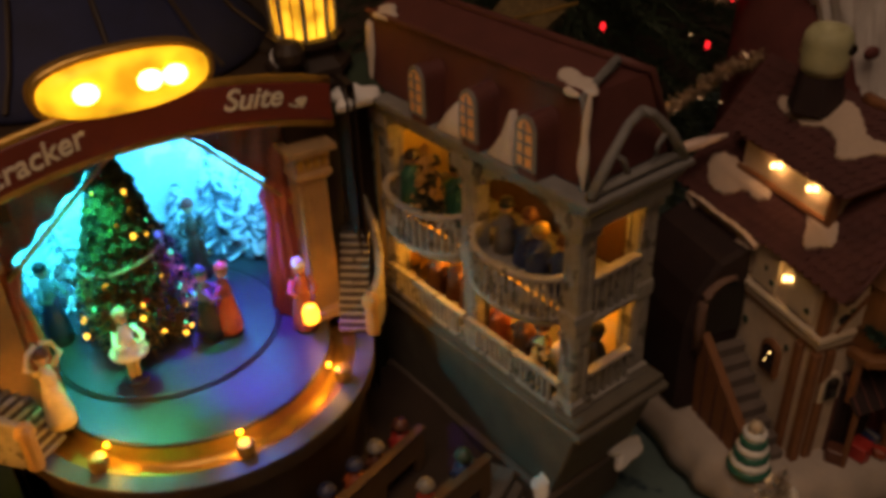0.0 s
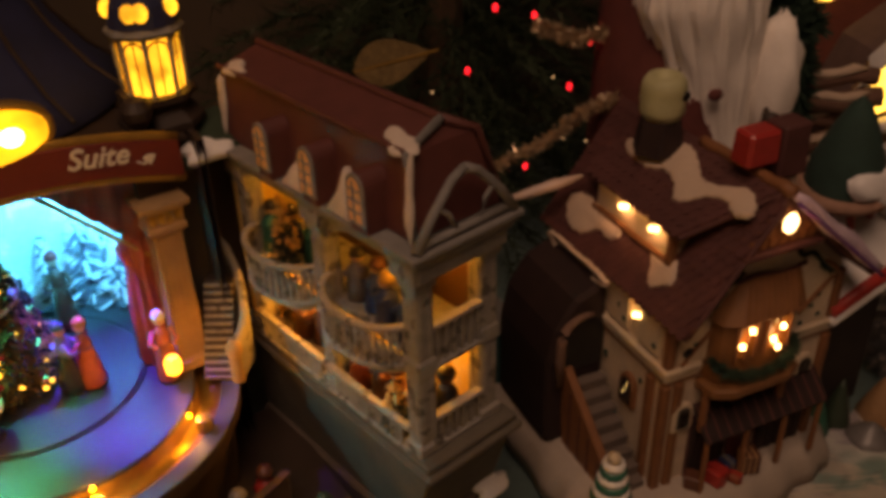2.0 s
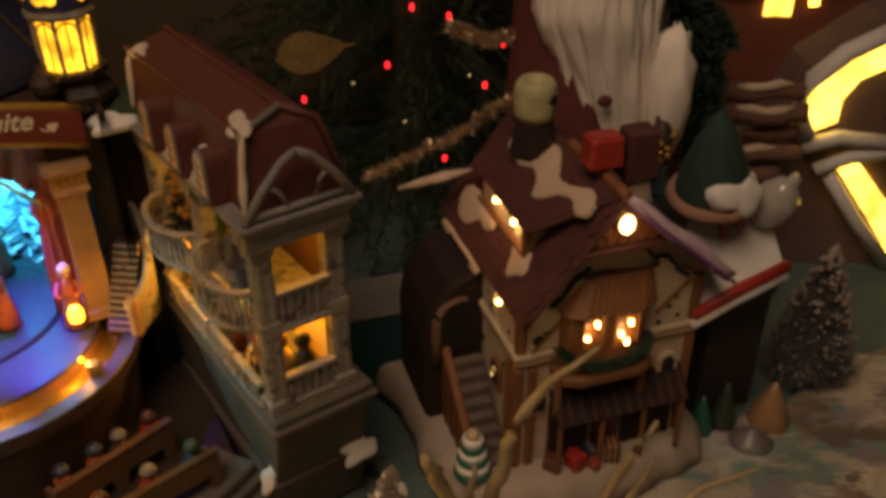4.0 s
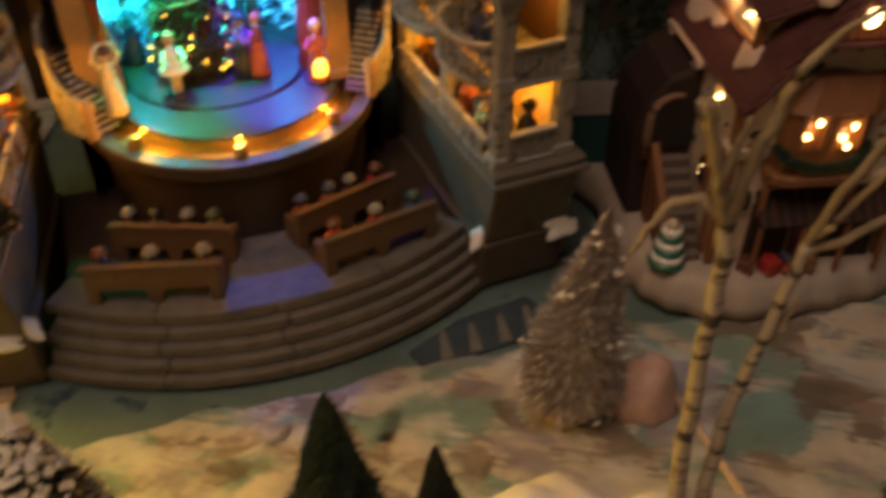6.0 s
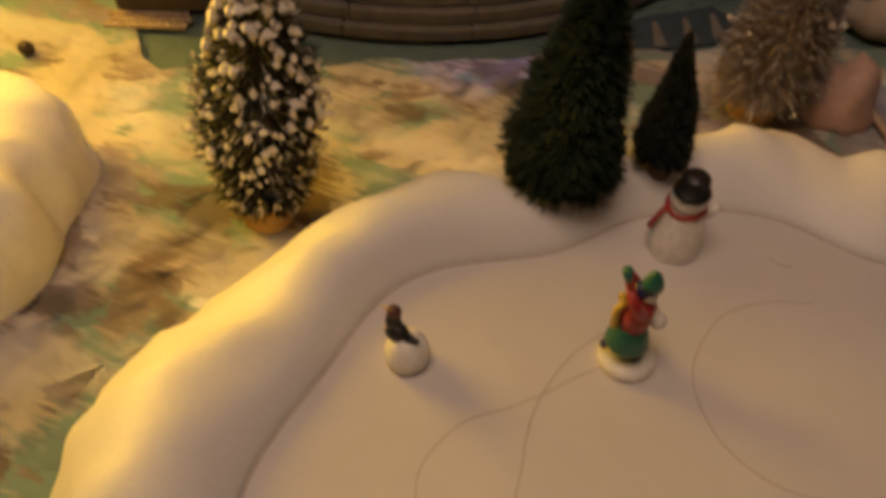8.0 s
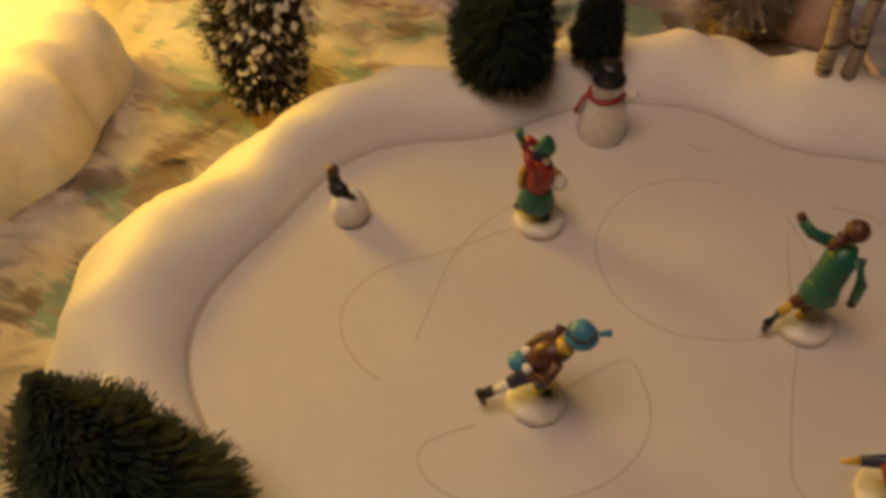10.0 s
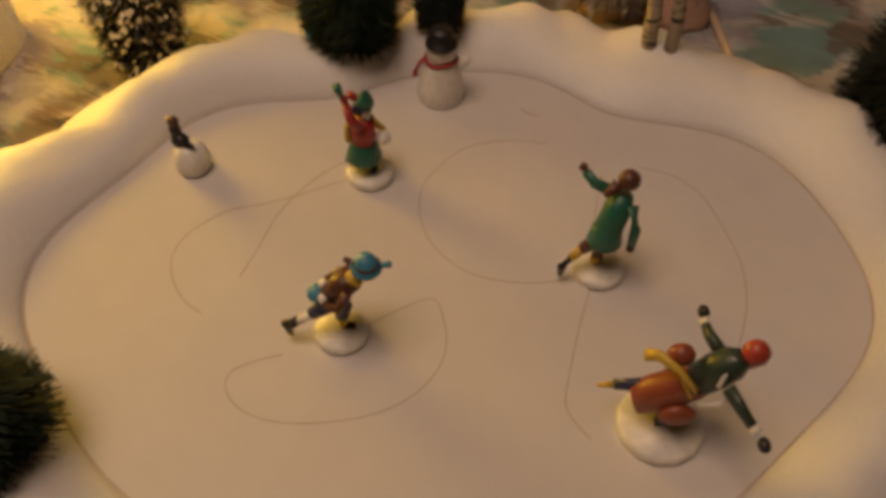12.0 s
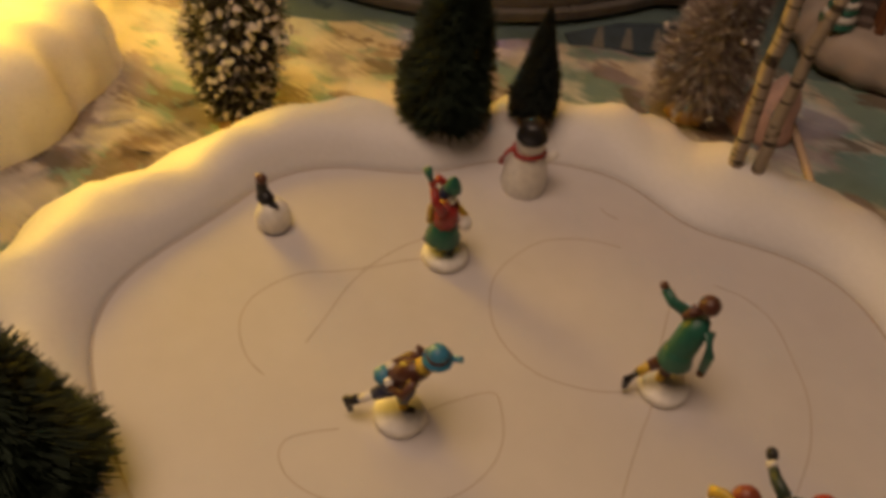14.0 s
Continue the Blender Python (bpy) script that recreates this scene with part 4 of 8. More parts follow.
def tower(side):
    T = side @ Matrix.Translation((0.103, 0.022, 0))
    def piece(name, fill, material, parent, label=""):
        b = bmesh.new()
        fill(b)
        bmesh.ops.transform(b, matrix=T, verts=b.verts)
        return part(name, b, material, parent, label)
    base = piece("lantern_tower", lambda b: lathe(b, [(0, 0.12), (0.021, 0.12), (0.021, 0.262), (0.025, 0.266), (0.025, 0.27), (0.018, 0.276), (0.018, 0.279), (0.0225, 0.282), (0.0225, 0.2855), (0, 0.2855)], 8, pose(0, 0, 0, 0, 0, 22.5)), BROWN, theatre, "eight-sided lantern tower lit from inside")
    piece("lantern_glass", lambda b: lathe(b, [(0, 0.286), (0.0165, 0.286), (0.0175, 0.318), (0, 0.318)], 8, pose(0, 0, 0, 0, 0, 22.5)), WINDOW, base, "glowing amber lantern glass")
    for k in range(8):
        c, s = math.cos(radians(22.5 + 45 * k)), math.sin(radians(22.5 + 45 * k))
        piece("lantern_post", lambda b: tube(b, [(0.0172 * c, 0.0172 * s, 0.2857), (0.0185 * c, 0.0185 * s, 0.319)], 0.0014, 6), CREAM, base)
        c2, s2 = math.cos(radians(45 * k)), math.sin(radians(45 * k))
        piece("window_bar", lambda b: tube(b, [(0.0161 * c2, 0.0161 * s2, 0.287), (0.0168 * c2, 0.0168 * s2, 0.318)], 0.0005, 5), GOLD, base)
        piece("window_arch", lambda b: tube(b, [(0.0163 * c2 - w * s2, 0.0163 * s2 + w * c2, z) for w, z in [(0.0062 * math.cos(math.pi * i / 8), 0.311 + 0.0055 * math.sin(math.pi * i / 8)) for i in range(9)]], 0.0007, 5), GOLD, base)
    piece("lantern_eave", lambda b: lathe(b, [(0, 0.3185), (0.0205, 0.3185), (0.022, 0.321), (0.0195, 0.324), (0, 0.324)], 8, pose(0, 0, 0, 0, 0, 22.5)), GREYWOOD, base)
    cap = piece("lantern_roof", lambda b: lathe(b, [(0.0195, 0.3242), (0.017, 0.335), (0.011, 0.345), (0.004, 0.356), (0, 0.362)], 16), NAVY, base, "dark blue lantern roof")
    for a in (-110, -45, 20, 160, 230):
        c, s = math.cos(radians(a)), math.sin(radians(a))
        piece("round_light", lambda b: ball(b, (0.0172 * c, 0.0172 * s, 0.333), (0.0045, 0.0045, 0.0052), 0, 10), WINDOW, cap, "small round lit dormer")
    piece("tower_snow", lambda b: patch(b, (0.010, -0.012, 0.349), (0.4, -0.5, 0.8), 0.007, 0.006, 21, 0.003), SNOW, cap)
    piece("ledge_roof", lambda b: put(b, [(-0.005, -0.034, 0.252), (0.04, -0.034, 0.252), (0.04, 0.0, 0.266), (-0.005, 0.0, 0.266), (-0.005, -0.034, 0.247), (0.04, -0.034, 0.247), (0.04, 0.0, 0.247), (-0.005, 0.0, 0.247)], [(0, 1, 2, 3), (4, 7, 6, 5), (0, 4, 5, 1), (1, 5, 6, 2), (2, 6, 7, 3), (3, 7, 4, 0)]), GREEN, base, "small dark green roof")
    piece("ledge_snow", lambda b: (patch(b, (0.012, -0.030, 0.2535), (0, -0.6, 0.9), 0.018, 0.007, 23, 0.004), patch(b, (-0.014, -0.002, 0.278), (-0.6, -0.6, 0.6), 0.008, 0.012, 24, 0.005)), SNOW, base, "snow lying round the lantern")
    piece("side_wall", lambda b: box(b, (0.017, 0.0, 0.12), (0.034, 0.008, 0.127)), BROWN, theatre, "dark wall behind the stairs")


both(tower)


def stairs(side):
    def piece(name, fill, material, parent, label="", bevel=0.0004, local=True):
        b = bmesh.new()
        fill(b)
        bmesh.ops.transform(b, matrix=side @ pose(0.0815, -0.0285, 0, 0, 0, -36.5) if local else side, verts=b.verts)
        return part(name, b, material, parent, label, bevel)
    sideways = Matrix(((0, 0, 1, 0), (1, 0, 0, 0), (0, 1, 0, 0), (0, 0, 0, 1)))
    body = piece("staircase", lambda b: slab(b, [(0, 0.1145), (0, 0.118), (0.032, 0.168), (0.040, 0.168), (0.040, 0.1145)], 0.0, 0.018, 0, sideways), BROWN, theatre, "steep narrow staircase with a curved parapet")
    for i in range(13):
        piece("step", lambda b: box(b, (0.009, 0.0012 + 0.0025 * i, 0.1160 + 0.0040 * i), (0.0185, 0.0040, 0.0022)), CREAM, body)
    way = [(0.0985, -0.0400, 0.1400), (0.1060, -0.0345, 0.1425), (0.1130, -0.0270, 0.1480), (0.1180, -0.0180, 0.1570), (0.1205, -0.0080, 0.1680), (0.1200, 0.0020, 0.1800), (0.1175, 0.0090, 0.1860)]

    def wall(b):
        p = [Vector(q) for q in way]
        for i, q in enumerate(p):
            d = p[min(i + 1, 6)] - p[max(i - 1, 0)]
            w = Vector((d.y, -d.x, 0)).normalized() * 0.0021
            for e in (q - w, q + w):
                b.verts.new((e.x, e.y, 0.1143))
            b.verts.new(q + w)
            b.verts.new(q - w)
        b.verts.ensure_lookup_table()
        for i in range(6):
            for k in range(4):
                b.faces.new([b.verts[4 * i + k], b.verts[4 * i + (k + 1) % 4], b.verts[4 * i + 4 + (k + 1) % 4], b.verts[4 * i + 4 + k]])
        b.faces.new(b.verts[0:4])
        b.faces.new(b.verts[24:28])
    piece("parapet", wall, CREAM, body, "curved grey-cream parapet", 0.0005, False)
    piece("parapet_rail", lambda b: tube(b, [(x, y, z + 0.0010) for x, y, z in way], 0.0027, 8), CREAM, body, "", 0, False)
    piece("newel", lambda b: lathe(b, [(0, 0), (0.0042, 0), (0.0042, 0.020), (0.0055, 0.022), (0.0050, 0.026), (0.003, 0.029), (0, 0.030)], 10, Matrix.Translation((0.0985, -0.0405, 0.1145))), COLUMN, body, "", 0, False)


both(stairs)

# ---- small painted figures: each one plain mesh ----
PAINT = {}


def paint(name, colour, rough=0.45):
    if name not in PAINT:
        PAINT[name] = mat("paint_" + name, colour, rough, 0.22, 260, 0.2, coat=0.15, depth=0.0003)
    return PAINT[name]


TINTS = {"white": (0.82, 0.79, 0.73), "cream": (0.62, 0.50, 0.34), "skin": (0.55, 0.34, 0.22), "red": (0.36, 0.03, 0.025), "orange": (0.50, 0.11, 0.04), "scarlet": (0.40, 0.05, 0.028), "green": (0.02, 0.13, 0.085), "olive": (0.035, 0.055, 0.035), "brown": (0.10, 0.035, 0.02), "rust": (0.27, 0.065, 0.03), "black": (0.012, 0.011, 0.012), "navy": (0.02, 0.03, 0.09), "blue": (0.05, 0.24, 0.38), "yellow": (0.62, 0.42, 0.05), "grey": (0.16, 0.15, 0.15), "pink": (0.62, 0.28, 0.26), "teal": (0.05, 0.22, 0.22), "gold": (0.45, 0.26, 0.05), "tan": (0.35, 0.2, 0.1)}


def figure(name, m, shapes, label, category, group="", tall=1.0, slim=1.0):
    """shapes: ('b', centre, radii, tint), ('l', points, radii, tint) or ('c', base, profile, tint); in metres, facing +x."""
    tints = []
    b = bmesh.new()
    for kind, p, r, tint in shapes:
        if tint not in tints:
            tints.append(tint)
        mi = tints.index(tint)
        if slim != 1.0 and (kind != "c" or tint != "white"):
            if kind == "c":
                r = [(q * slim, z) for q, z in r]
            else:
                r = tuple(q * slim for q in r) if isinstance(r, tuple) else [q * slim for q in r] if isinstance(r, list) else r * slim
        if kind == "b":
            ball(b, p, r, mi, 12)
        elif kind == "l":
            tube(b, p, r, 8, mi)
        else:
            lathe(b, r, 14, Matrix.Translation(p), mi)
    ob = part(name, b, [paint(t, TINTS[t]) for t in tints], smooth=True)
    ob.matrix_basis = m @ Matrix.Diagonal((1, 1, tall, 1))
    return tagged(ob, label, category, group)


BASE = [(0, 0), (0.0098, 0), (0.0108, 0.0012), (0.0106, 0.0032), (0.0095, 0.0045), (0, 0.0050)]

# snowman
figure("snowman", pose(0.1075, 0.0815, ICEZ, 0, 0, 105) @ Matrix.Scale(0.86, 4), [
    ("c", (0, 0, 0), [(0, 0), (0.0125, 0), (0.0132, 0.003), (0.0128, 0.010), (0.0112, 0.018), (0.0095, 0.025), (0.0085, 0.0275), (0, 0.029)], "white"),
    ("b", (0, 0, 0.033), (0.0088, 0.0088, 0.0082), "white"),
    ("l", [(0.0085 * math.cos(a), 0.0085 * math.sin(a), 0.0275 + 0.001 * math.sin(2 * a)) for a in [2 * math.pi * i / 16 for i in range(17)]], 0.0013, "red"),
    ("l", [(-0.002, 0.0085, 0.0275), (-0.004, 0.0115, 0.0245), (-0.0045, 0.0135, 0.019), (-0.004, 0.0138, 0.016)], [0.0013, 0.0012, 0.0014, 0.0017], "red"),
    ("c", (-0.001, 0, 0.0375), [(0, 0.0), (0.0088, 0.0), (0.0086, 0.0012), (0.0066, 0.0016), (0.0064, 0.0085), (0.0052, 0.0098), (0, 0.0102)], "black"),
    ("l", [(0.0085, 0, 0.033), (0.013, 0, 0.0325)], [0.0012, 0.0003], "orange"),
    ("l", [(0, -0.009, 0.0235), (0.001, -0.0125, 0.026), (0.002, -0.0145, 0.029)], [0.003, 0.0026, 0.0022], "white"),
    ("b", (0.0125, 0, 0.012), 0.001, "black"), ("b", (0.0108, 0, 0.020), 0.001, "black")], "white snowman with a black hat and red scarf on the ice", "snowman")

# bird on a snowball
figure("bird_figure", pose(0.031, -0.014, ICEZ, 0, 0, 170) @ Matrix.Scale(0.88, 4), [
    ("c", (0, 0, 0), [(0, 0), (0.0075, 0), (0.0092, 0.003), (0.0093, 0.008), (0.0075, 0.0135), (0.004, 0.0165), (0, 0.0172)], "white"),
    ("b", (0.0045, 0.001, 0.0175), (0.0055, 0.0042, 0.0044), "black"), ("b", (0.0065, 0.001, 0.0232), (0.0034, 0.003, 0.0058), "black"),
    ("b", (0.0062, 0.001, 0.0292), (0.0032, 0.0029, 0.0030), "brown"), ("l", [(0.0085, 0.001, 0.029), (0.0118, 0.001, 0.0285)], [0.0008, 0.0003], "yellow"),
    ("l", [(-0.001, 0.001, 0.0165), (-0.0055, 0.001, 0.0185)], [0.0025, 0.0008], "black"), ("b", (0.0085, 0.001, 0.0185), (0.0018, 0.0024, 0.003), "cream")], "small black bird on a white snowball standing on the ice", "bird figure")

SK = "skating figures on the pond"
figure("skater_figure", pose(0.1365, -0.0605, ICEZ, 0, 0, 22), [
    ("c", (0.0, 0, 0), BASE, "white"),
    ("l", [(0.001, 0.001, 0.0045), (0.0055, 0.001, 0.0052)], [0.0024, 0.0016], "black"), ("l", [(0.001, 0.001, 0.005), (0.0005, 0.001, 0.011)], [0.0021, 0.0024], "yellow"),
    ("l", [(0.0005, 0.001, 0.011), (0.002, 0.001, 0.017), (-0.003, 0, 0.022)], [0.0034, 0.0042, 0.0052], "navy"),
    ("l", [(-0.003, -0.001, 0.021), (-0.010, -0.003, 0.016)], [0.0045, 0.003], "navy"), ("l", [(-0.010, -0.003, 0.016), (-0.0155, -0.004, 0.0115)], [0.0022, 0.002], "white"),
    ("l", [(-0.0155, -0.004, 0.0125), (-0.0195, -0.0045, 0.0095)], [0.0024, 0.0026], "black"), ("l", [(-0.0205, -0.0045, 0.0115), (-0.0185, -0.0045, 0.004)], [0.0019, 0.0014], "black"),
    ("b", (-0.004, 0, 0.0225), (0.0062, 0.0062, 0.0056), "navy"), ("b", (-0.0075, 0, 0.0255), (0.0048, 0.005, 0.004), "blue"),
    ("l", [(-0.003, 0, 0.0245), (0.002, 0, 0.031), (0.0075, 0, 0.0355)], [0.0058, 0.0066, 0.0046], "brown"),
    ("l", [(0.005, 0.0055, 0.034), (0.000, 0.0082, 0.0285), (-0.005, 0.004, 0.0275)], [0.0027, 0.0024, 0.002], "brown"), ("l", [(0.005, -0.0055, 0.034), (0.002, -0.008, 0.027), (-0.0035, -0.005, 0.026)], [0.0027, 0.0024, 0.002], "brown"),
    ("b", (-0.005, 0.002, 0.0285), 0.0026, "white"), ("b", (-0.0045, -0.0035, 0.0270), 0.0024, "white"),
    ("l", [(0.0065, 0, 0.0355), (0.0085, 0, 0.0375)], [0.0046, 0.0042], "yellow"),
    ("b", (0.0120, 0, 0.0405), (0.0044, 0.0042, 0.0044), "skin"),
    ("c", (0.0118, 0, 0.0425), [(0, 0), (0.0072, 0), (0.0070, 0.0010), (0.0052, 0.0014), (0.0050, 0.0038), (0.0036, 0.0056), (0, 0.0062)], "blue"),
    ("c", (0.0118, 0, 0.0438), [(0.0053, 0), (0.0055, 0.0016), (0.0051, 0.0018)], "brown"),
    ("l", [(0.006, 0.001, 0.0435), (0.0035, 0.002, 0.0445)], [0.0018, 0.0012], "brown"),
    ("l", [(0.0175, -0.001, 0.046), (0.0205, -0.0015, 0.0475)], [0.0012, 0.0016], "blue")], "skating boy figure in a blue cap and brown jacket leaning forward", "skater figure", SK, 1.04, 0.80)
figure("skater_figure", pose(0.2146, 0.0152, ICEZ, 0, 0, 70), [
    ("c", (0.0, 0, 0), BASE, "white"),
    ("l", [(-0.002, 0.002, 0.0052), (0.003, 0.002, 0.0060)], [0.0024, 0.0016], "black"), ("l", [(-0.001, 0.002, 0.0055), (-0.001, 0.002, 0.0095)], [0.0025, 0.0026], "yellow"),
    ("l", [(-0.001, 0.002, 0.0095), (0.002, 0.001, 0.017), (0.000, 0, 0.022)], [0.0026, 0.0036, 0.0045], "brown"),
    ("l", [(-0.002, 0.001, 0.022), (-0.008, 0.005, 0.0165)], [0.004, 0.003], "brown"), ("l", [(-0.008, 0.005, 0.0165), (-0.0115, 0.0065, 0.0125)], [0.0026, 0.0025], "yellow"),
    ("l", [(-0.0115, 0.0065, 0.013), (-0.0150, 0.008, 0.0085), (-0.0150, 0.008, 0.004)], [0.0024, 0.0024, 0.0016], "black"),
    ("c", (-0.001, 0, 0.0205), [(0, 0.002), (0.0086, 0.0), (0.0090, 0.0008), (0.0084, 0.003), (0.0078, 0.006), (0.0070, 0.008), (0, 0.009)], "green"),
    ("l", [(-0.0015, 0, 0.0225), (0.0005, 0, 0.029), (0.0035, 0, 0.037), (0.0055, 0, 0.0425)], [0.0078, 0.0076, 0.0074, 0.0046], "green"),
    ("l", [(0.0045, 0.0055, 0.0405), (0.003, 0.0125, 0.0405), (0.0015, 0.0165, 0.0445)], [0.003, 0.0027, 0.0024], "green"), ("b", (0.001, 0.0175, 0.0465), 0.0023, "brown"),
    ("l", [(0.0045, -0.0055, 0.0405), (0.002, -0.0105, 0.033), (0.001, -0.011, 0.026)], [0.003, 0.0027, 0.0022], "green"), ("b", (0.001, -0.011, 0.0238), 0.0022, "brown"),
    ("b", (0.008, 0, 0.0475), (0.0045, 0.0044, 0.0047), "skin"), ("b", (0.0065, 0, 0.0490), (0.0056, 0.0055, 0.0050), "brown"), ("l", [(0.003, 0.002, 0.0475), (-0.002, 0.004, 0.0435)], [0.0034, 0.0015], "brown")], "skating girl figure in a green coat and dark brown hood", "skater figure", SK, 1.04, 0.80)
figure("skater_figure", pose(0.1038, 0.0185, ICEZ, 0, 0, 195), [
    ("c", (0.0, 0, 0), BASE, "white"),
    ("l", [(-0.004, 0.001, 0.0055), (0.002, 0.001, 0.0065)], [0.0026, 0.0018], "black"), ("l", [(0.000, 0.001, 0.006), (0.0015, 0.001, 0.0125)], [0.0024, 0.0026], "yellow"),
    ("c", (0.002, 0, 0.0115), [(0, 0.001), (0.0098, 0), (0.0100, 0.0015), (0.0082, 0.006), (0.0062, 0.010), (0, 0.0105)], "green"),
    ("l", [(0.0075, 0, 0.011), (0.0095, 0, 0.0075)], [0.0026, 0.0022], "navy"),
    ("l", [(0.002, 0, 0.0205), (0.0015, 0, 0.027), (0.0005, 0, 0.034)], [0.0064, 0.0072, 0.0050], "red"),
    ("l", [(0.0082, 0.001, 0.0205), (0.0088, 0, 0.027), (0.0068, 0, 0.0325)], [0.0022, 0.0018, 0.0018], "yellow"), ("l", [(0.008, -0.004, 0.030), (0.000, -0.008, 0.0265), (-0.006, -0.006, 0.0225)], [0.0017, 0.0018, 0.002], "yellow"),
    ("b", (-0.0065, -0.002, 0.0225), (0.0042, 0.0046, 0.0040), "white"),
    ("l", [(0.0015, 0.0055, 0.0325), (0.005, 0.0065, 0.038), (0.0075, 0.003, 0.0425)], [0.003, 0.0025, 0.0022], "red"), ("b", (0.008, 0.003, 0.0445), 0.0023, "red"),
    ("l", [(0.0015, -0.0055, 0.0325), (0.0055, -0.0065, 0.0375), (0.0075, -0.003, 0.0425)], [0.003, 0.0025, 0.0022], "red"), ("l", [(0.009, 0.003, 0.046), (0.0105, 0.004, 0.052)], [0.0015, 0.0024], "green"),
    ("b", (0.003, 0, 0.039), (0.0042, 0.0042, 0.0044), "navy"), ("c", (0.000, 0, 0.0415), [(0, 0), (0.0046, 0), (0.0046, 0.0016), (0.0030, 0.005), (0, 0.0075)], "green"), ("l", [(-0.002, 0, 0.037), (0.001, 0, 0.0375)], [0.0038, 0.0036], "white")], "skating girl figure in a red jumper and green skirt", "skater figure", SK, 1.04, 0.80)
figure("skater_figure", pose(0.2607, -0.0416, ICEZ, 0, 0, 28), [
    ("c", (-0.001, 0, 0), [(0, 0), (0.0148, 0), (0.0160, 0.0012), (0.0158, 0.0034), (0.0145, 0.0048), (0, 0.0052)], "white"),
    ("l", [(-0.004, -0.001, 0.0055), (0.003, -0.001, 0.0065)], [0.0026, 0.0018], "black"), ("l", [(-0.0015, -0.001, 0.006), (-0.003, -0.001, 0.013), (0.002, 0, 0.020)], [0.0028, 0.0034, 0.0042], "navy"),
    ("l", [(-0.003, 0.003, 0.020), (-0.012, 0.005, 0.0185), (-0.020, 0.006, 0.0175)], [0.0042, 0.0034, 0.0024], "navy"), ("l", [(-0.020, 0.006, 0.0175), (-0.0255, 0.0065, 0.0165)], [0.0020, 0.0010], "yellow"),
    ("l", [(-0.0125, 0.002, 0.0150), (-0.007, 0.0015, 0.0185), (-0.001, 0.001, 0.0225), (0.005, 0, 0.0265), (0.009, 0, 0.0295)], [0.0076, 0.0090, 0.0088, 0.0078, 0.0062], "rust"),
    ("b", (0.0000, -0.0065, 0.0180), (0.0095, 0.0045, 0.0058), "rust"), ("l", [(-0.002, 0.0095, 0.0205), (-0.003, 0.004, 0.0325), (0.002, -0.007, 0.0275)], [0.0009, 0.0009, 0.0009], "yellow"),
    ("b", (-0.001, 0.005, 0.0345), (0.0068, 0.0055, 0.0050), "rust"), ("l", [(0.003, -0.006, 0.0305), (-0.003, -0.001, 0.0345), (-0.0085, 0.004, 0.0355), (-0.0125, 0.006, 0.0335)], [0.0016, 0.0018, 0.0026, 0.0030], "yellow"),
    ("l", [(0.005, 0, 0.0275), (0.0105, 0, 0.0330), (0.0150, 0, 0.0370), (0.0175, 0, 0.0390)], [0.0076, 0.0086, 0.0078, 0.0050], "olive"),
    ("l", [(0.009, -0.0070, 0.0335), (0.0135, -0.001, 0.0405)], [0.0012, 0.0014], "white"), ("l", [(0.005, -0.007, 0.0245), (0.011, -0.0085, 0.0265), (0.016, -0.007, 0.0315)], [0.0011, 0.0012, 0.0011], "white"),
    ("l", [(0.012, 0.007, 0.0345), (0.0105, 0.0135, 0.0335), (0.010, 0.0175, 0.0335)], [0.0032, 0.0028, 0.0024], "olive"), ("l", [(0.0099, 0.0178, 0.0335), (0.0098, 0.0196, 0.0335)], [0.0026, 0.0026], "white"), ("b", (0.0102, 0.0228, 0.034), (0.0030, 0.0036, 0.0026), "black"),
    ("l", [(0.0125, -0.007, 0.0335), (0.0165, -0.013, 0.0305), (0.0195, -0.0175, 0.0285)], [0.0032, 0.0028, 0.0024], "olive"), ("l", [(0.0198, -0.0180, 0.0283), (0.0210, -0.0197, 0.0276)], [0.0026, 0.0026], "white"), ("b", (0.0228, -0.0232, 0.0265), (0.0030, 0.0040, 0.0026), "black"),
    ("b", (0.0200, 0, 0.0390), (0.0046, 0.0045, 0.0046), "skin"), ("b", (0.0203, 0, 0.0418), (0.0066, 0.0062, 0.0054), "scarlet")], "skating woman figure in a rust coat, dark shawl and red hat", "skater figure", SK, 1.22, 0.72)


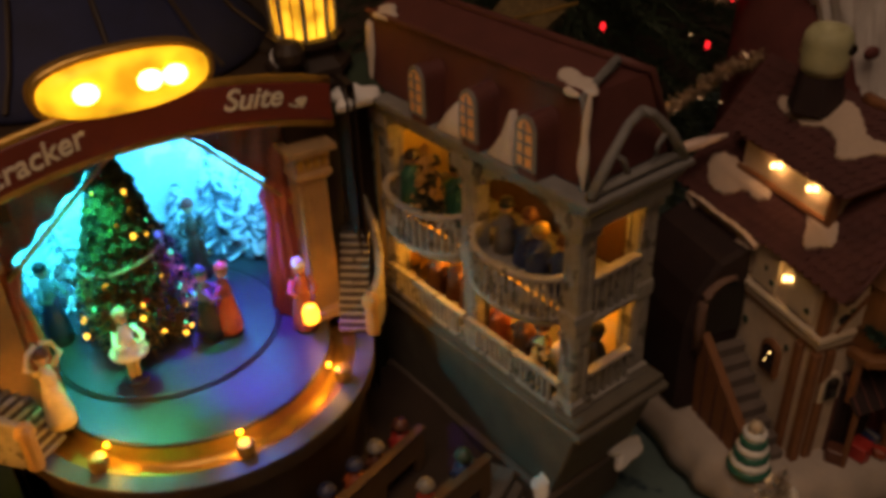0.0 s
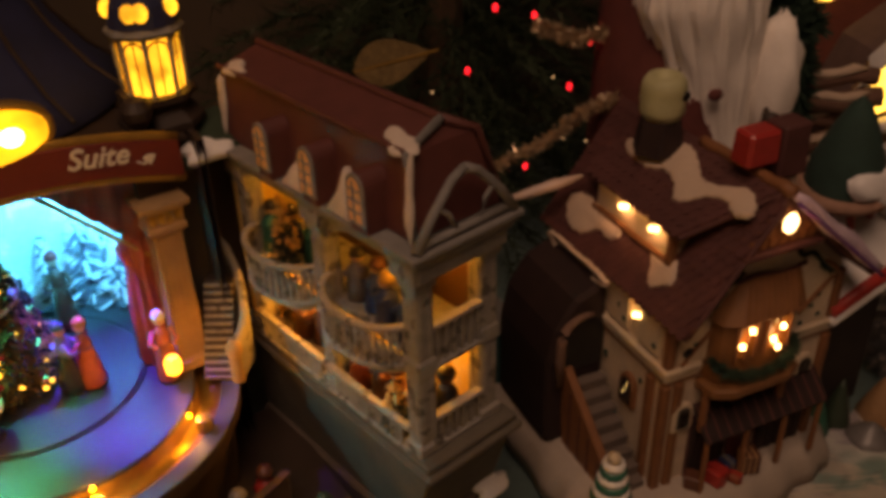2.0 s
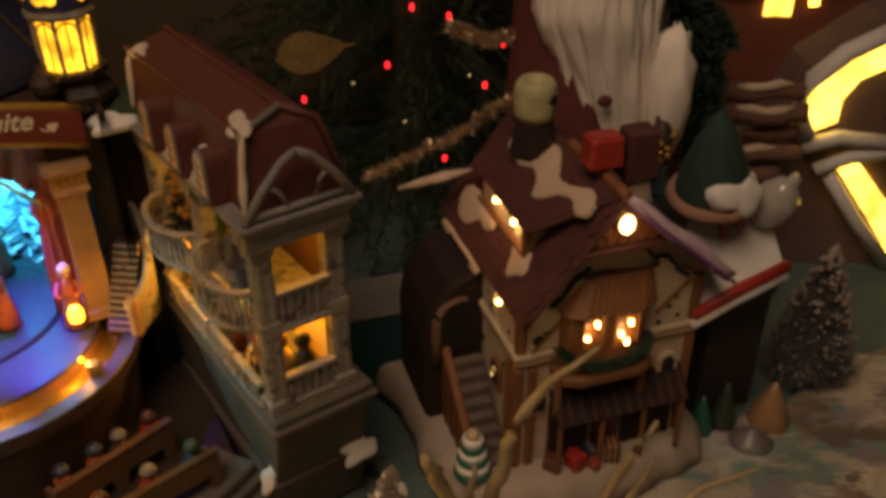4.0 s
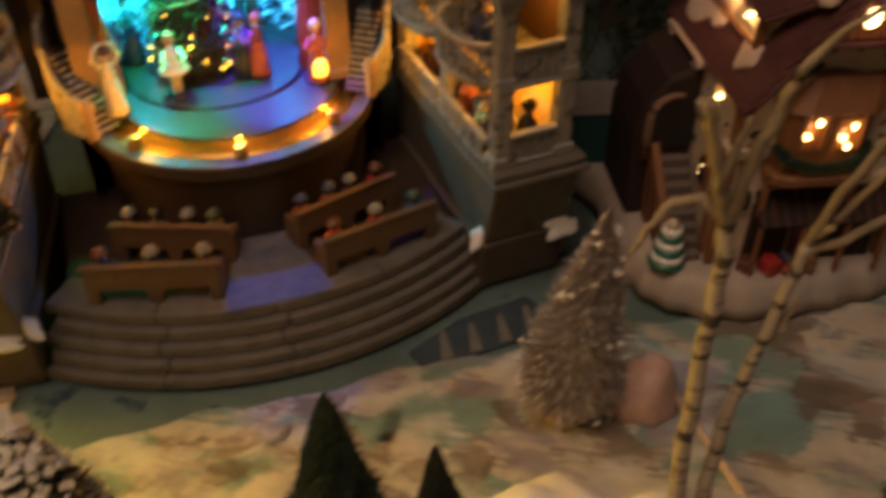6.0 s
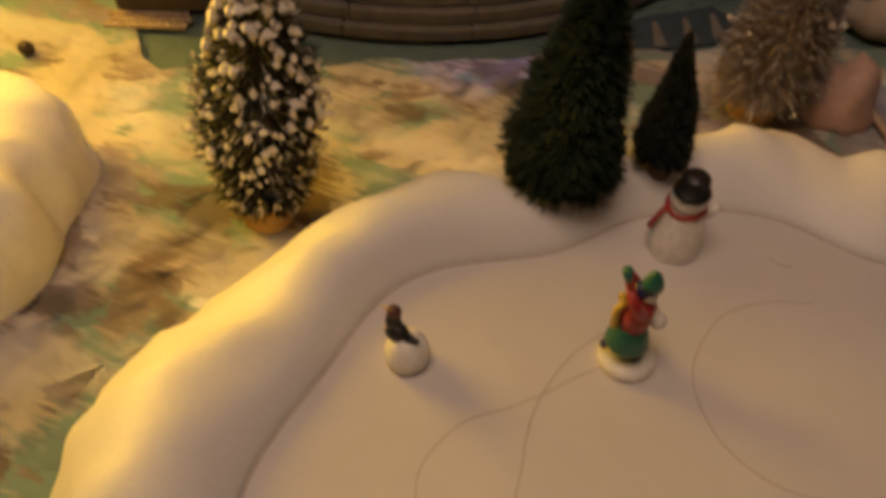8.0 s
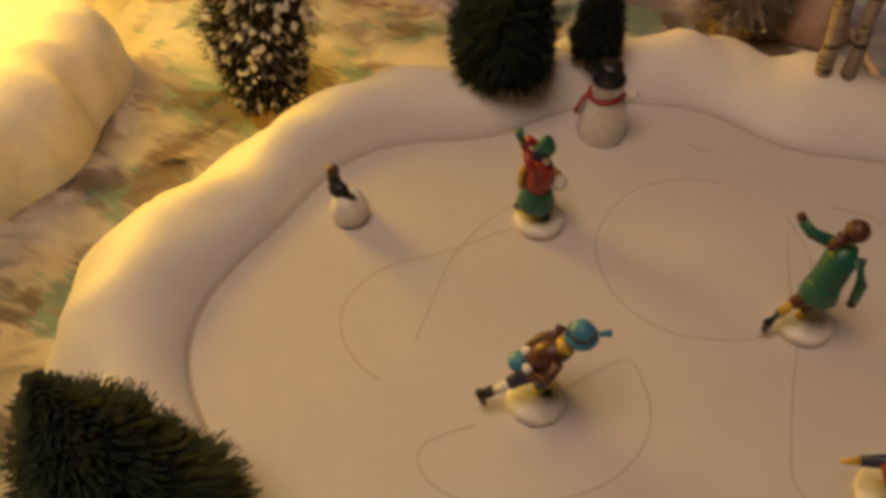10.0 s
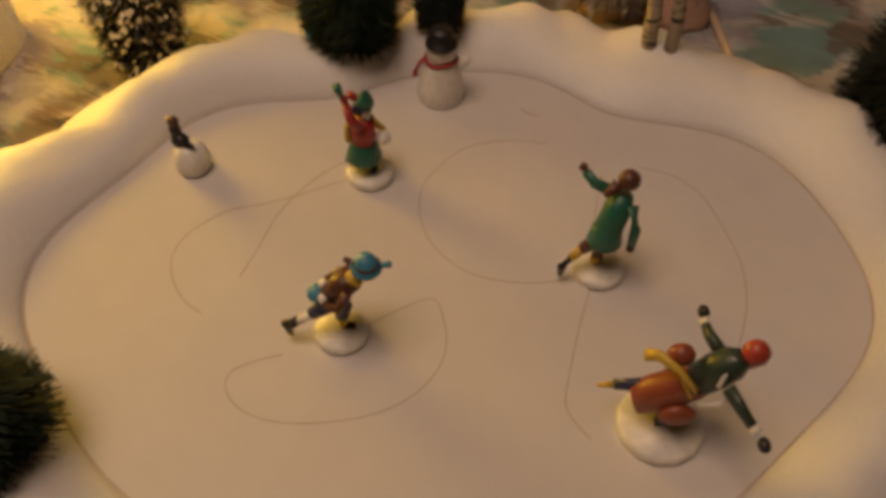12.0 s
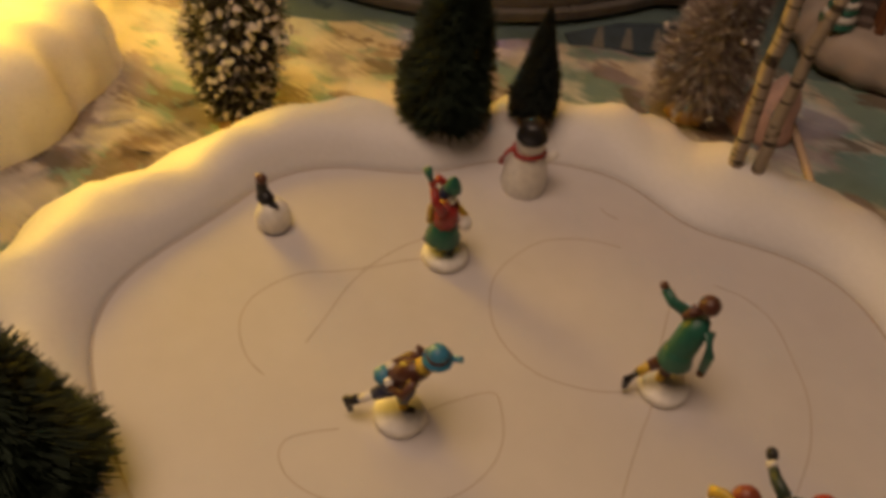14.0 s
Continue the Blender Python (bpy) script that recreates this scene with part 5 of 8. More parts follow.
# benches and their seated audience
def bench(cx, cy, length, turn, n, seed):
    M = TH @ pose(cx, cy, 0.0478, 0, 0, turn)
    t = thing("bench", M, "carved brown wooden bench on the theatre's floor", "bench", "benches before the stage")
    L = length / 2
    b = bmesh.new()
    out = [(-L, 0), (-L + 0.008, 0), (-L + 0.008, 0.012)] + [(-0.006, 0.012), (-0.004, 0), (0.004, 0), (0.006, 0.012)] + [(L - 0.008, 0.012), (L - 0.008, 0), (L, 0), (L, 0.026), (L - 0.004, 0.029), (-L + 0.004, 0.029), (-L, 0.026)]
    slab(b, out, -0.002, 0.002, 0, UPRIGHT)
    part("backrest", b, BENCH, t, bevel=0.0005)
    b = bmesh.new()
    box(b, (0, 0.0085, 0.013), (length - 0.004, 0.013, 0.003))
    part("seat", b, BENCH, t, bevel=0.0005)
    for s in (-1, 1):
        b = bmesh.new()
        box(b, (s * (L - 0.002), 0.009, 0.0), (0.004, 0.015, 0.022))
        part("end_panel", b, BENCH, t, bevel=0.0005)
    b = bmesh.new()
    box(b, (0, 0, 0.0292), (length + 0.002, 0.0055, 0.002))
    part("back_rail", b, BENCH, t, bevel=0.0004)
    rng = random.Random(seed)
    for i in range(n):
        coat, hat = rng.choice(("red", "grey", "navy", "brown", "navy", "rust", "olive")), rng.choice(("grey", "navy", "black", "brown", "brown", "olive", "navy", "olive"))
        k = rng.uniform(1.1, 1.4)
        x = -L + 0.011 + (length - 0.022) * i / max(1, n - 1) + rng.uniform(-0.002, 0.002)
        figure("seated_figure", M @ pose(x, 0.008, 0.0162, 0, 0, 90 + rng.uniform(-25, 25)), [
            ("c", (0, 0, 0), [(0, 0), (0.0052 * k, 0), (0.0055 * k, 0.004), (0.0046 * k, 0.011), (0.0022, 0.0145), (0, 0.015)], coat),
            ("l", [(0.001, -0.004, 0.011), (0.005, -0.005, 0.006)], [0.0017, 0.0014], coat), ("l", [(0.001, 0.004, 0.011), (0.005, 0.005, 0.006)], [0.0017, 0.0014], coat),
            ("b", (0, 0, 0.0178), 0.0036, "brown"), ("c", (-0.0004, 0, 0.0188), [(0, 0), (0.0056, 0), (0.0050, 0.001), (0.0040, 0.0030 * k), (0, 0.0040 * k)], hat)],
            f"seated figure in {coat} coat and {hat} hat on bench", "seated figure", "audience on the benches", 1.0)


for sx in (1, -1):
    bench(sx * 0.076, -0.146, 0.086, sx * 14, 3, 31 + sx)
    bench(sx * 0.060, -0.108, 0.082, sx * 20, 4, 41 + sx)

# figures in the boxes of the wings, garlands and little trees
rng = random.Random(5)
for side in (Matrix.Identity(4), Mirror):
    for zf in (0.1186, 0.1812):
        for y0 in (0.020, 0.102):
            for i in range(4):
                x, y = rng.uniform(0.012, 0.026), y0 + 0.008 + 0.0155 * i + rng.uniform(-0.002, 0.002)
                c = TH @ side @ PHI @ Vector((x, y, zf))
                coat, hat = rng.choice(("olive", "brown", "navy", "grey", "green", "teal") if zf > 0.15 else ("olive", "brown", "gold", "rust", "cream")), rng.choice(("brown", "teal", "black", "gold"))
                k = rng.uniform(1.0, 1.35)
                figure("box_figure", Matrix.Translation(c) @ pose(0, 0, 0, 0, 0, 210 + (0 if side == Mirror else 0) + rng.uniform(-30, 30)), [
                    ("c", (0, 0, 0), [(0, 0), (0.0062 * k, 0), (0.0052 * k, 0.010), (0.0050 * k, 0.018), (0.0022, 0.0225), (0, 0.023)], coat),
                    ("l", [(0.001, -0.0045, 0.018), (0.006, -0.005, 0.0155)], [0.0018, 0.0014], coat), ("l", [(0.001, 0.0045, 0.018), (0.006, 0.005, 0.0165)], [0.0018, 0.0014], coat),
                    ("b", (0, 0, 0.026), 0.0038, "skin"), ("c", (-0.0006, 0, 0.027), [(0, 0), (0.0048, 0), (0.0042, 0.001), (0.0036, 0.0036), (0, 0.0048)], hat)],
                    f"small {coat} figure with a {hat} hat in a theatre box", "box figure", "figures in the theatre boxes")

# silhouette against the amber box: the figure's shade is put into its dark tints
for side in (Matrix.Identity(4), Mirror):
    figure("box_figure", TH @ side @ PHI @ pose(0.030, 0.016, 0.1186, 0, 0, -90), [
        ("c", (0, 0, 0), [(0, 0), (0.0085, 0), (0.0080, 0.012), (0.0062, 0.022), (0.0030, 0.027), (0, 0.028)], "black"),
        ("b", (0, 0, 0.0315), 0.0046, "brown"), ("c", (0, 0, 0.0335), [(0, 0), (0.0058, 0), (0.0048, 0.0036), (0, 0.0050)], "black")], "figure coloured black as a silhouette behind the end railing", "box figure", "figures in the theatre boxes")

# dancers on the stage
def dancer(x, y, turn, coat, skirt, hat, label, tall=1.0, arms="up", tutu=False):
    k = tall
    sh = [("c", (0, 0, 0), [(0, 0), (0.007, 0), (0.0075, 0.0015), (0.006, 0.0025), (0, 0.0026)], "black")]
    if tutu:
        sh += [("l", [(0, 0.002, 0.002), (0, 0.0015, 0.020 * k)], [0.0017, 0.0026], skirt), ("l", [(0, -0.002, 0.002), (0, -0.0015, 0.020 * k)], [0.0017, 0.0026], skirt), ("c", (0, 0, 0.018 * k), [(0, 0.001), (0.0105, 0.0), (0.0108, 0.0015), (0.006, 0.005), (0, 0.006)], coat)]
    else:
        sh += [("c", (0, 0, 0.0022), [(0, 0), (0.0080, 0), (0.0076, 0.006), (0.0058, 0.016 * k), (0.0042, 0.024 * k), (0, 0.025 * k)], skirt)]
    sh += [("l", [(0, 0, 0.021 * k), (0, 0, 0.028 * k), (0, 0, 0.0345 * k)], [0.0040, 0.0048, 0.0026], coat)]
    if arms == "up":
        for s in (-1, 1):
            sh.append(("l", [(0, s * 0.0045, 0.0325 * k), (0.001, s * 0.0095, 0.038 * k), (0.001, s * 0.0065, 0.045 * k), (0.001, s * 0.001, 0.0475 * k)], [0.0020, 0.0017, 0.0015, 0.0013], "skin" if tutu else coat))
    else:
        for s in (-1, 1):
            sh.append(("l", [(0, s * 0.0045, 0.0325 * k), (0.004, s * 0.008, 0.027 * k), (0.009, s * 0.005, 0.027 * k)], [0.0021, 0.0018, 0.0014], coat))
    sh += [("b", (0, 0, 0.0392 * k), (0.0036, 0.0036, 0.0042), "skin"), ("c", (-0.0005, 0, 0.0405 * k), [(0, 0), (0.0041, 0), (0.0039, 0.0022), (0.0022, 0.0046), (0, 0.005)], hat)]
    figure("dancer_figure", TH @ pose(x, y, 0.1227 if math.hypot(x + 0.006, y - 0.028) < 0.064 else 0.121, 0, 0, turn), sh, label, "dancer figure", "figures on the stage")


dancer(-0.080, -0.024, -70, "cream", "cream", "brown", "ballerina figure in a long cream dress with arms raised", 1.15, "up")
dancer(-0.037, -0.012, -80, "white", "cream", "cream", "ballerina figure in a white tutu", 1.1, "down", True)
dancer(0.024, 0.000, 150, "rust", "orange", "gold", "dancing woman figure in an orange gown", 1.1, "down")
dancer(0.013, 0.002, -20, "grey", "black", "green", "dancing man figure in a dark coat", 1.12, "down")
dancer(0.064, -0.020, -100, "orange", "rust", "white", "toy soldier figure in an orange coat", 1.1, "down")
dancer(-0.064, 0.050, -60, "teal", "navy", "black", "man figure in a dark tailcoat", 1.25, "down")
dancer(0.030, 0.070, -100, "brown", "brown", "red", "tall toy soldier figure in brown", 1.3, "down")
b = bmesh.new()
lathe(b, [(0, 0), (0.0045, 0), (0.005, 0.006), (0.0035, 0.010), (0, 0.0105)], 12)
lamp_pot = part("stage_lantern", b, AMBER)
lamp_pot.matrix_basis = TH @ pose(0.064, -0.030, 0.1320)
tagged(lamp_pot, "small glowing yellow lantern at the soldier's feet", "lantern")

# the stage's decorated tree
GILT = mat("gilt_needles", (0.55, 0.33, 0.12), 0.35, 0.5, 200, metal=0.5)
stree = brush_tree("stage_tree", tuple(TH @ Vector((-0.019, 0.031, 0.1227))), 0.118, 0.037, (0, 0), 5000, (GILT, GREEN, BARK), "decorated green and gold tree on the turntable", flocked=0.6, stump=0.006, seed=12)
rng = random.Random(8)
BAUBLE = {"green": glow("green_bulb", (0.02, 1.0, 0.4), 2.5), "amber": glow("amber_bulb", (1.0, 0.5, 0.05), 5.0), "red": mat("bauble_red", (0.5, 0.03, 0.03), 0.15, 0.1, 200, 0, metal=0.7), "gold": mat("bauble_gold", (0.7, 0.45, 0.1), 0.15, 0.1, 200, 0, metal=0.9), "blue": glow("blue_bulb", (0.1, 0.2, 1.0), 2.0)}
for i in range(95):
    u = rng.random() ** 1.3 * 0.92
    a = rng.uniform(0, 2 * math.pi)
    r = 0.034 * (1 - u) ** 0.75 * 0.98
    kind = rng.choice(("green", "amber", "gold", "amber", "red", "amber") if a > 2 else ("green", "gold", "blue", "amber"))
    b = bmesh.new()
    ball(b, (r * math.cos(a), r * math.sin(a), 0.008 + 0.108 * u), rng.uniform(0.0010, 0.0018) if kind in ("green", "amber", "blue") else 0.0022, 0, 8)
    part("bauble", b, BAUBLE[kind], stree, smooth=True)
b = bmesh.new()
tube(b, [(0.036 * (1 - u) ** 0.75 * math.cos(20 * u + 2.4), 0.036 * (1 - u) ** 0.75 * math.sin(20 * u + 2.4), 0.012 + 0.1 * u) for u in [0.30 + i / 200 for i in range(50)]], 0.0014, 6)
part("ribbon", b, mat("ribbon_pale", (0.30, 0.22, 0.20), 0.4, 0.2, 200), stree, "pale ribbon wound round the tree", smooth=True)

# green garlands and a potted tree in the boxes
for side in (Matrix.Identity(4), Mirror):
    for y, zf, h in ((0.128, 0.1812, 0.045), (0.030, 0.1186, 0.03)):
        c = TH @ side @ PHI @ Vector((0.004, y, zf))
        brush_tree("box_tree", tuple(c), h, 0.011, (0, 0), 900, (GREEN, GILT, BARK), "little green tree standing in a theatre box", stump=0.004, seed=int(y * 1000), flocked=0.1)

# ---- lamps of the theatre ----
def at(x, y, z):
    return tuple(TH @ Vector((x, y, z)))


lamp("stage_cyan", "SPOT", at(-0.040, 0.030, 0.250), (0.0, 0.70, 1.0), 4.0, 0.006, at(-0.07, 0.11, 0.20), 100)
lamp("stage_cyan", "SPOT", at(0.045, 0.030, 0.248), (0.03, 0.52, 1.0), 2.9, 0.006, at(0.07, 0.11, 0.19), 100)
lamp("stage_green", "SPOT", at(-0.035, 0.018, 0.250), (0.0, 1.0, 0.35), 1.8, 0.006, at(-0.040, -0.005, 0.12), 62)
lamp("stage_violet", "SPOT", at(0.028, 0.018, 0.250), (0.13, 0.02, 1.0), 3.4, 0.006, at(0.035, -0.005, 0.12), 60)
lamp("stage_blue", "SPOT", at(-0.060, -0.004, 0.242), (0.0, 0.43, 0.58), 1.9, 0.006, at(0.14, -0.09, 0.11), 44)
lamp("stage_blue", "SPOT", at(0.060, -0.004, 0.242), (0.12, 0.45, 1.0), 0.8, 0.006, at(-0.14, -0.09, 0.11), 44)
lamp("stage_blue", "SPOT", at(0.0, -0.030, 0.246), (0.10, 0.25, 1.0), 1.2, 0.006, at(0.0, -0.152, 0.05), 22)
for a in (-140, -93, -47):
    lamp("footlight_glow", "POINT", at(0.0865 * math.cos(radians(a)), 0.0865 * math.sin(radians(a)), 0.1255), (1.0, 0.45, 0.05), 0.042, 0.003)
for side in (1, -1):
    for y, z, w in ((0.045, 0.170, 0.14), (0.125, 0.170, 0.30), (0.030, 0.2335, 0.075), (0.135, 0.2335, 0.045)):
        p = PHI @ Vector((0.030, y, z))
        lamp("box_lamp", "POINT", at(side * p.x, p.y, z), (1.0, 0.42, 0.04), w, 0.004)

# ---- snow mound of the lit house ----
bm = bmesh.new()
MC = (-0.290, -0.022)
prof = [(0.0, 0.054), (0.35, 0.053), (0.58, 0.052), (0.72, 0.0515), (0.80, 0.050), (0.86, 0.047), (0.905, 0.041), (0.935, 0.034), (0.955, 0.026), (0.97, 0.018), (0.985, 0.009), (1.0, -0.002)]
cols = []
NM = 200
for i in range(NM):
    a = 2 * math.pi * i / NM
    R = (abs(math.cos(a) / 0.129) ** 4 + abs(math.sin(a) / 0.113) ** 4) ** -0.25 + 0.15 * max(0, math.cos(a - 2.45)) ** 8 + 0.004 * math.sin(9 * a + 1.0) + 0.006 * noise.noise(Vector((3 * math.cos(a), 3 * math.sin(a), 4.4)))
    col = []
    for k, z in prof:
        e = min(1, max(0, (k - 0.5) * 4)) * (k < 1)
        r = R * k + e * (0.008 * noise.noise(Vector((6 * math.cos(a), 6 * math.sin(a), 5 * k))) + 0.005 * abs(noise.noise(Vector((17 * math.cos(a), 17 * math.sin(a), 13 * k)))))
        x, y = MC[0] + r * math.cos(a), MC[1] + r * math.sin(a)
        w = (noise.noise(Vector((x * 34, y * 34, 1))) * 0.006 + noise.noise(Vector((x * 110, y * 110, 3))) * 0.0018) * (k < 1)
        col.append(bm.verts.new((x, y, z + w)))
    cols.append(col)
for i in range(NM):
    p, q = cols[i], cols[(i + 1) % NM]
    for k in range(len(prof) - 1):
        bm.faces.new([p[k], p[k + 1], q[k + 1], q[k]])
bmesh.ops.remove_doubles(bm, verts=bm.verts, dist=1e-5)


def glitter_snow():
    """White painted snow with sparse glitter flakes."""
    m = mat("glitter_snow", (0.78, 0.75, 0.72), 0.45, 0.08, 60, 0.4, depth=0.001)
    nt = m.node_tree
    b = nt.nodes["Principled BSDF"]
    tc = nt.nodes.new("ShaderNodeTexCoord")
    v = nt.nodes.new("ShaderNodeTexVoronoi")
    v.inputs["Scale"].default_value = 700
    nt.links.new(tc.outputs["Object"], v.inputs["Vector"])
    sep = nt.nodes.new("ShaderNodeSeparateColor")
    nt.links.new(v.outputs["Color"], sep.inputs[0])
    r = nt.nodes.new("ShaderNodeMapRange")
    r.inputs["From Min"].default_value, r.inputs["From Max"].default_value, r.inputs["To Min"].default_value, r.inputs["To Max"].default_value = 0.93, 0.94, 0.5, 0.05
    nt.links.new(sep.outputs[0], r.inputs["Value"])
    nt.links.new(r.outputs[0], b.inputs["Roughness"])
    return m


GLITTER = glitter_snow()
tagged(part("snow_mound", bm, GLITTER, smooth=True), "white glittering snow mound with broken lumpy sides", "snow mound")
# the lit house that stands on the mound
house = thing("cottage", pose(-0.462, 0.112, 0.050, 0, 0, 10), "small cottage with brightly lit yellow windows on the mound", "model house")
bm = bmesh.new()
box(bm, (0, 0, 0), (0.07, 0.07, 0.075))
part("wall", bm, CREAM, house, bevel=0.001)
bm = bmesh.new()
slab(bm, [(-0.046, 0.066), (0.046, 0.066), (0.046, 0.07), (0, 0.118), (-0.046, 0.07)], -0.042, 0.042, 0, UPRIGHT)
part("roof", bm, SNOW, house, bevel=0.002)
for x, y, r in ((0.036, 0.014, 90), (0.036, -0.016, 90), (0.0, -0.036, 0)):
    bm = bmesh.new()
    box(bm, (0, 0, 0.022), (0.018, 0.003, 0.028))
    w = part("window", bm, WINDOW, house)
    w.matrix_basis = pose(x, y, 0, 0, 0, r)

# ---- gingerbread house ----
HM = pose(0.209, 0.388, 0, 0, 0, 19.5)
ICING = mat("icing_cream", (0.58, 0.47, 0.34), 0.6, 0.2, 90, 0.3)
TRIM = mat("ginger_trim", (0.21, 0.085, 0.034), 0.6, 0.3, 90, 0.3)
ROOFB = mat("chocolate_roof", (0.085, 0.028, 0.025), 0.7, 0.35, 70, 0.5)
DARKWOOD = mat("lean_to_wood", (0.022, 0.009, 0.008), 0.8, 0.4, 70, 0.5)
BAYWOOD = mat("bay_wood", (0.20, 0.085, 0.030), 0.6, 0.3, 120, 0.4)
ROOFSNOW = mat("roof_snow_pink", (0.56, 0.43, 0.33), 0.6, 0.15, 60, 0.3)
LILAC = mat("icing_lilac", (0.60, 0.46, 0.55), 0.5, 0.25, 70, 0.4)
GARLAND = mat("garland_green", (0.016, 0.042, 0.026), 0.8, 0.4, 200, 0.5)
DARKGLASS = mat("dark_pane", (0.02, 0.015, 0.012), 0.15, 0.2, 100, 0)
ginger = thing("gingerbread_house", HM, "gingerbread house with snowy chocolate roof and small lit bulbs", "model house")


def gp(name, fill, material, label="", bevel=0.0006, parent=None, smooth=False):
    b = bmesh.new()
    fill(b)
    return part(name, b, material, parent or ginger, label, bevel, smooth)


def bulb(c, r=0.0018, parent=None):
    return gp("bulb", lambda b: ball(b, c, (r * 0.85, r * 0.85, r * 1.1), 0, 8), BULB, "", 0, parent, True)


def along(x):
    """A frame whose outline x runs to the house's back and y is height, at the given x."""
    return Matrix(((0, 0, 1, x), (1, 0, 0, 0), (0, 1, 0, 0), (0, 0, 0, 1)))


def plate(b, corners, t, mi=0):
    """A flat board under four corners, of thickness t."""
    p = [Vector(c) for c in corners]
    nrm = (p[1] - p[0]).cross(p[3] - p[0]).normalized()
    nrm = nrm * (-t if nrm.z > 0 else t)
    put(b, [q + nrm for q in p] + p, [(3, 2, 1, 0), (4, 5, 6, 7), (0, 1, 5, 4), (1, 2, 6, 5), (2, 3, 7, 6), (3, 0, 4, 7)], mi)


def closed_curve(pts, steps=5):
    """A smooth closed line through the given corners."""
    out, n = [], len(pts)
    for i in range(n):
        a, p, q, c = (Vector(pts[(i + k) % n]) for k in (-1, 0, 1, 2))
        for s in range(steps):
            t = s / steps
            out.append(0.5 * ((2 * p) + (q - a) * t + (2 * a - 5 * p + 4 * q - c) * t * t + (3 * p - a - 3 * q + c) * t ** 3))
    return out


def icing(b, O, U, V, outline, thick=0.002, wavy=0.0008, seed=0):
    """A poured patch of icing on a slope: outline along U and up V, with a rounded, swelling edge."""
    g = random.Random(seed)
    O, U, V = Vector(O), Vector(U).normalized(), Vector(V).normalized()
    N = U.cross(V)
    N = -N if N.z < 0 or (abs(N.z) < 1e-6 and N.x > 0) else N
    line = closed_curve(outline)
    n = len(line)
    ph = g.uniform(0, 6)
    side = []
    for i in range(n):
        d = (line[(i + 1) % n] - line[i - 1]).normalized()
        side.append(Vector((-d.y, d.x)))
    area = sum(line[i].x * line[(i + 1) % n].y - line[(i + 1) % n].x * line[i].y for i in range(n))
    side = [q if area > 0 else -q for q in side]
    line = [p + q * wavy * math.sin(2.1 * i + ph) for i, (p, q) in enumerate(zip(line, side))]
    rows = []
    for inward, h in ((0.0, -0.001), (-0.0002, 0.4), (0.0005, 0.85), (0.0014, 1.0)):
        rows.append([O + U * q.x + V * q.y + N * (h * thick if h > 0 else h) for q in (p + w * inward for p, w in zip(line, side))])
    put(b, [p for r in rows for p in r], [(n * k + i, n * k + (i + 1) % n, n * k + n + (i + 1) % n, n * k + n + i) for k in range(3) for i in range(n)] + [tuple(range(3 * n, 4 * n))])


def shingle_row(b, O, U, V, u0, u1, v, deep, wide, seed):
    """One course of scalloped shingles, lying on the course below."""
    g = random.Random(seed)
    O, U, V = Vector(O), Vector(U).normalized(), Vector(V).normalized()
    N = U.cross(V)
    N = -N if N.z < 0 else N
    n = max(2, int((u1 - u0) / wide))
    w = (u1 - u0) / n
    for i in range(n):
        a, dv, dh = u0 + i * w, g.uniform(-0.0004, 0.0004), g.uniform(0, 0.0003)
        low = [(a + w * (0.01 + 0.98 * k / 6), v + dv + deep * 0.34 * (abs(k / 3 - 1) ** 2.4)) for k in range(7)]
        p = [O + U * x + V * y + N * (0.0010 + 0.5 * dh) for x, y in low] + [O + U * (a + w * (0.99 - 0.98 * k)) + V * (v + deep * 1.25) + N * 0.0003 for k in (0, 1)]
        q = [O + U * x + V * y - N * 0.0002 for x, y in low]
        put(b, p + q, [tuple(range(9))] + [(k, k + 1, 10 + k, 9 + k) for k in range(6)])


SLOPE_O, SLOPE_V = (0.0, 0.0, 0.156), (0.058, 0, 0.075)
DORM_O, DORM_V = (0.0125, 0.0, 0.2015), (0.0465, 0, 0.0315)
# snow base: steep sides, rounded top edge
BASE_OUT = [(-0.034, 0.11), (-0.034, 0.06), (-0.032, 0.034), (-0.022, 0.012), (0.0, -0.002), (0.03, -0.0075), (0.065, -0.006), (0.10, 0.0), (0.128, 0.004), (0.142, 0.02), (0.146, 0.08), (0.140, 0.15), (0.05, 0.165), (-0.05, 0.16)]


def snow_base(b):
    line = closed_curve(BASE_OUT, 6)
    mid = Vector((0.055, 0.075))
    rows = []
    for grow, z in ((0.004, 0.0), (0.012, 0.003), (0.011, 0.013), (0.007, 0.022), (0.001, 0.0285), (-0.008, 0.0305)):
        rows += [(*(p + (p - mid).normalized() * (grow + 0.0015 * math.sin(1.3 * i) * (z < 0.025))), z) for i, p in enumerate(line)]
    n = len(line)
    put(b, rows, [(n * k + i, n * k + (i + 1) % n, n * k + n + (i + 1) % n, n * k + n + i) for k in range(5) for i in range(n)] + [tuple(range(5 * n, 6 * n))])


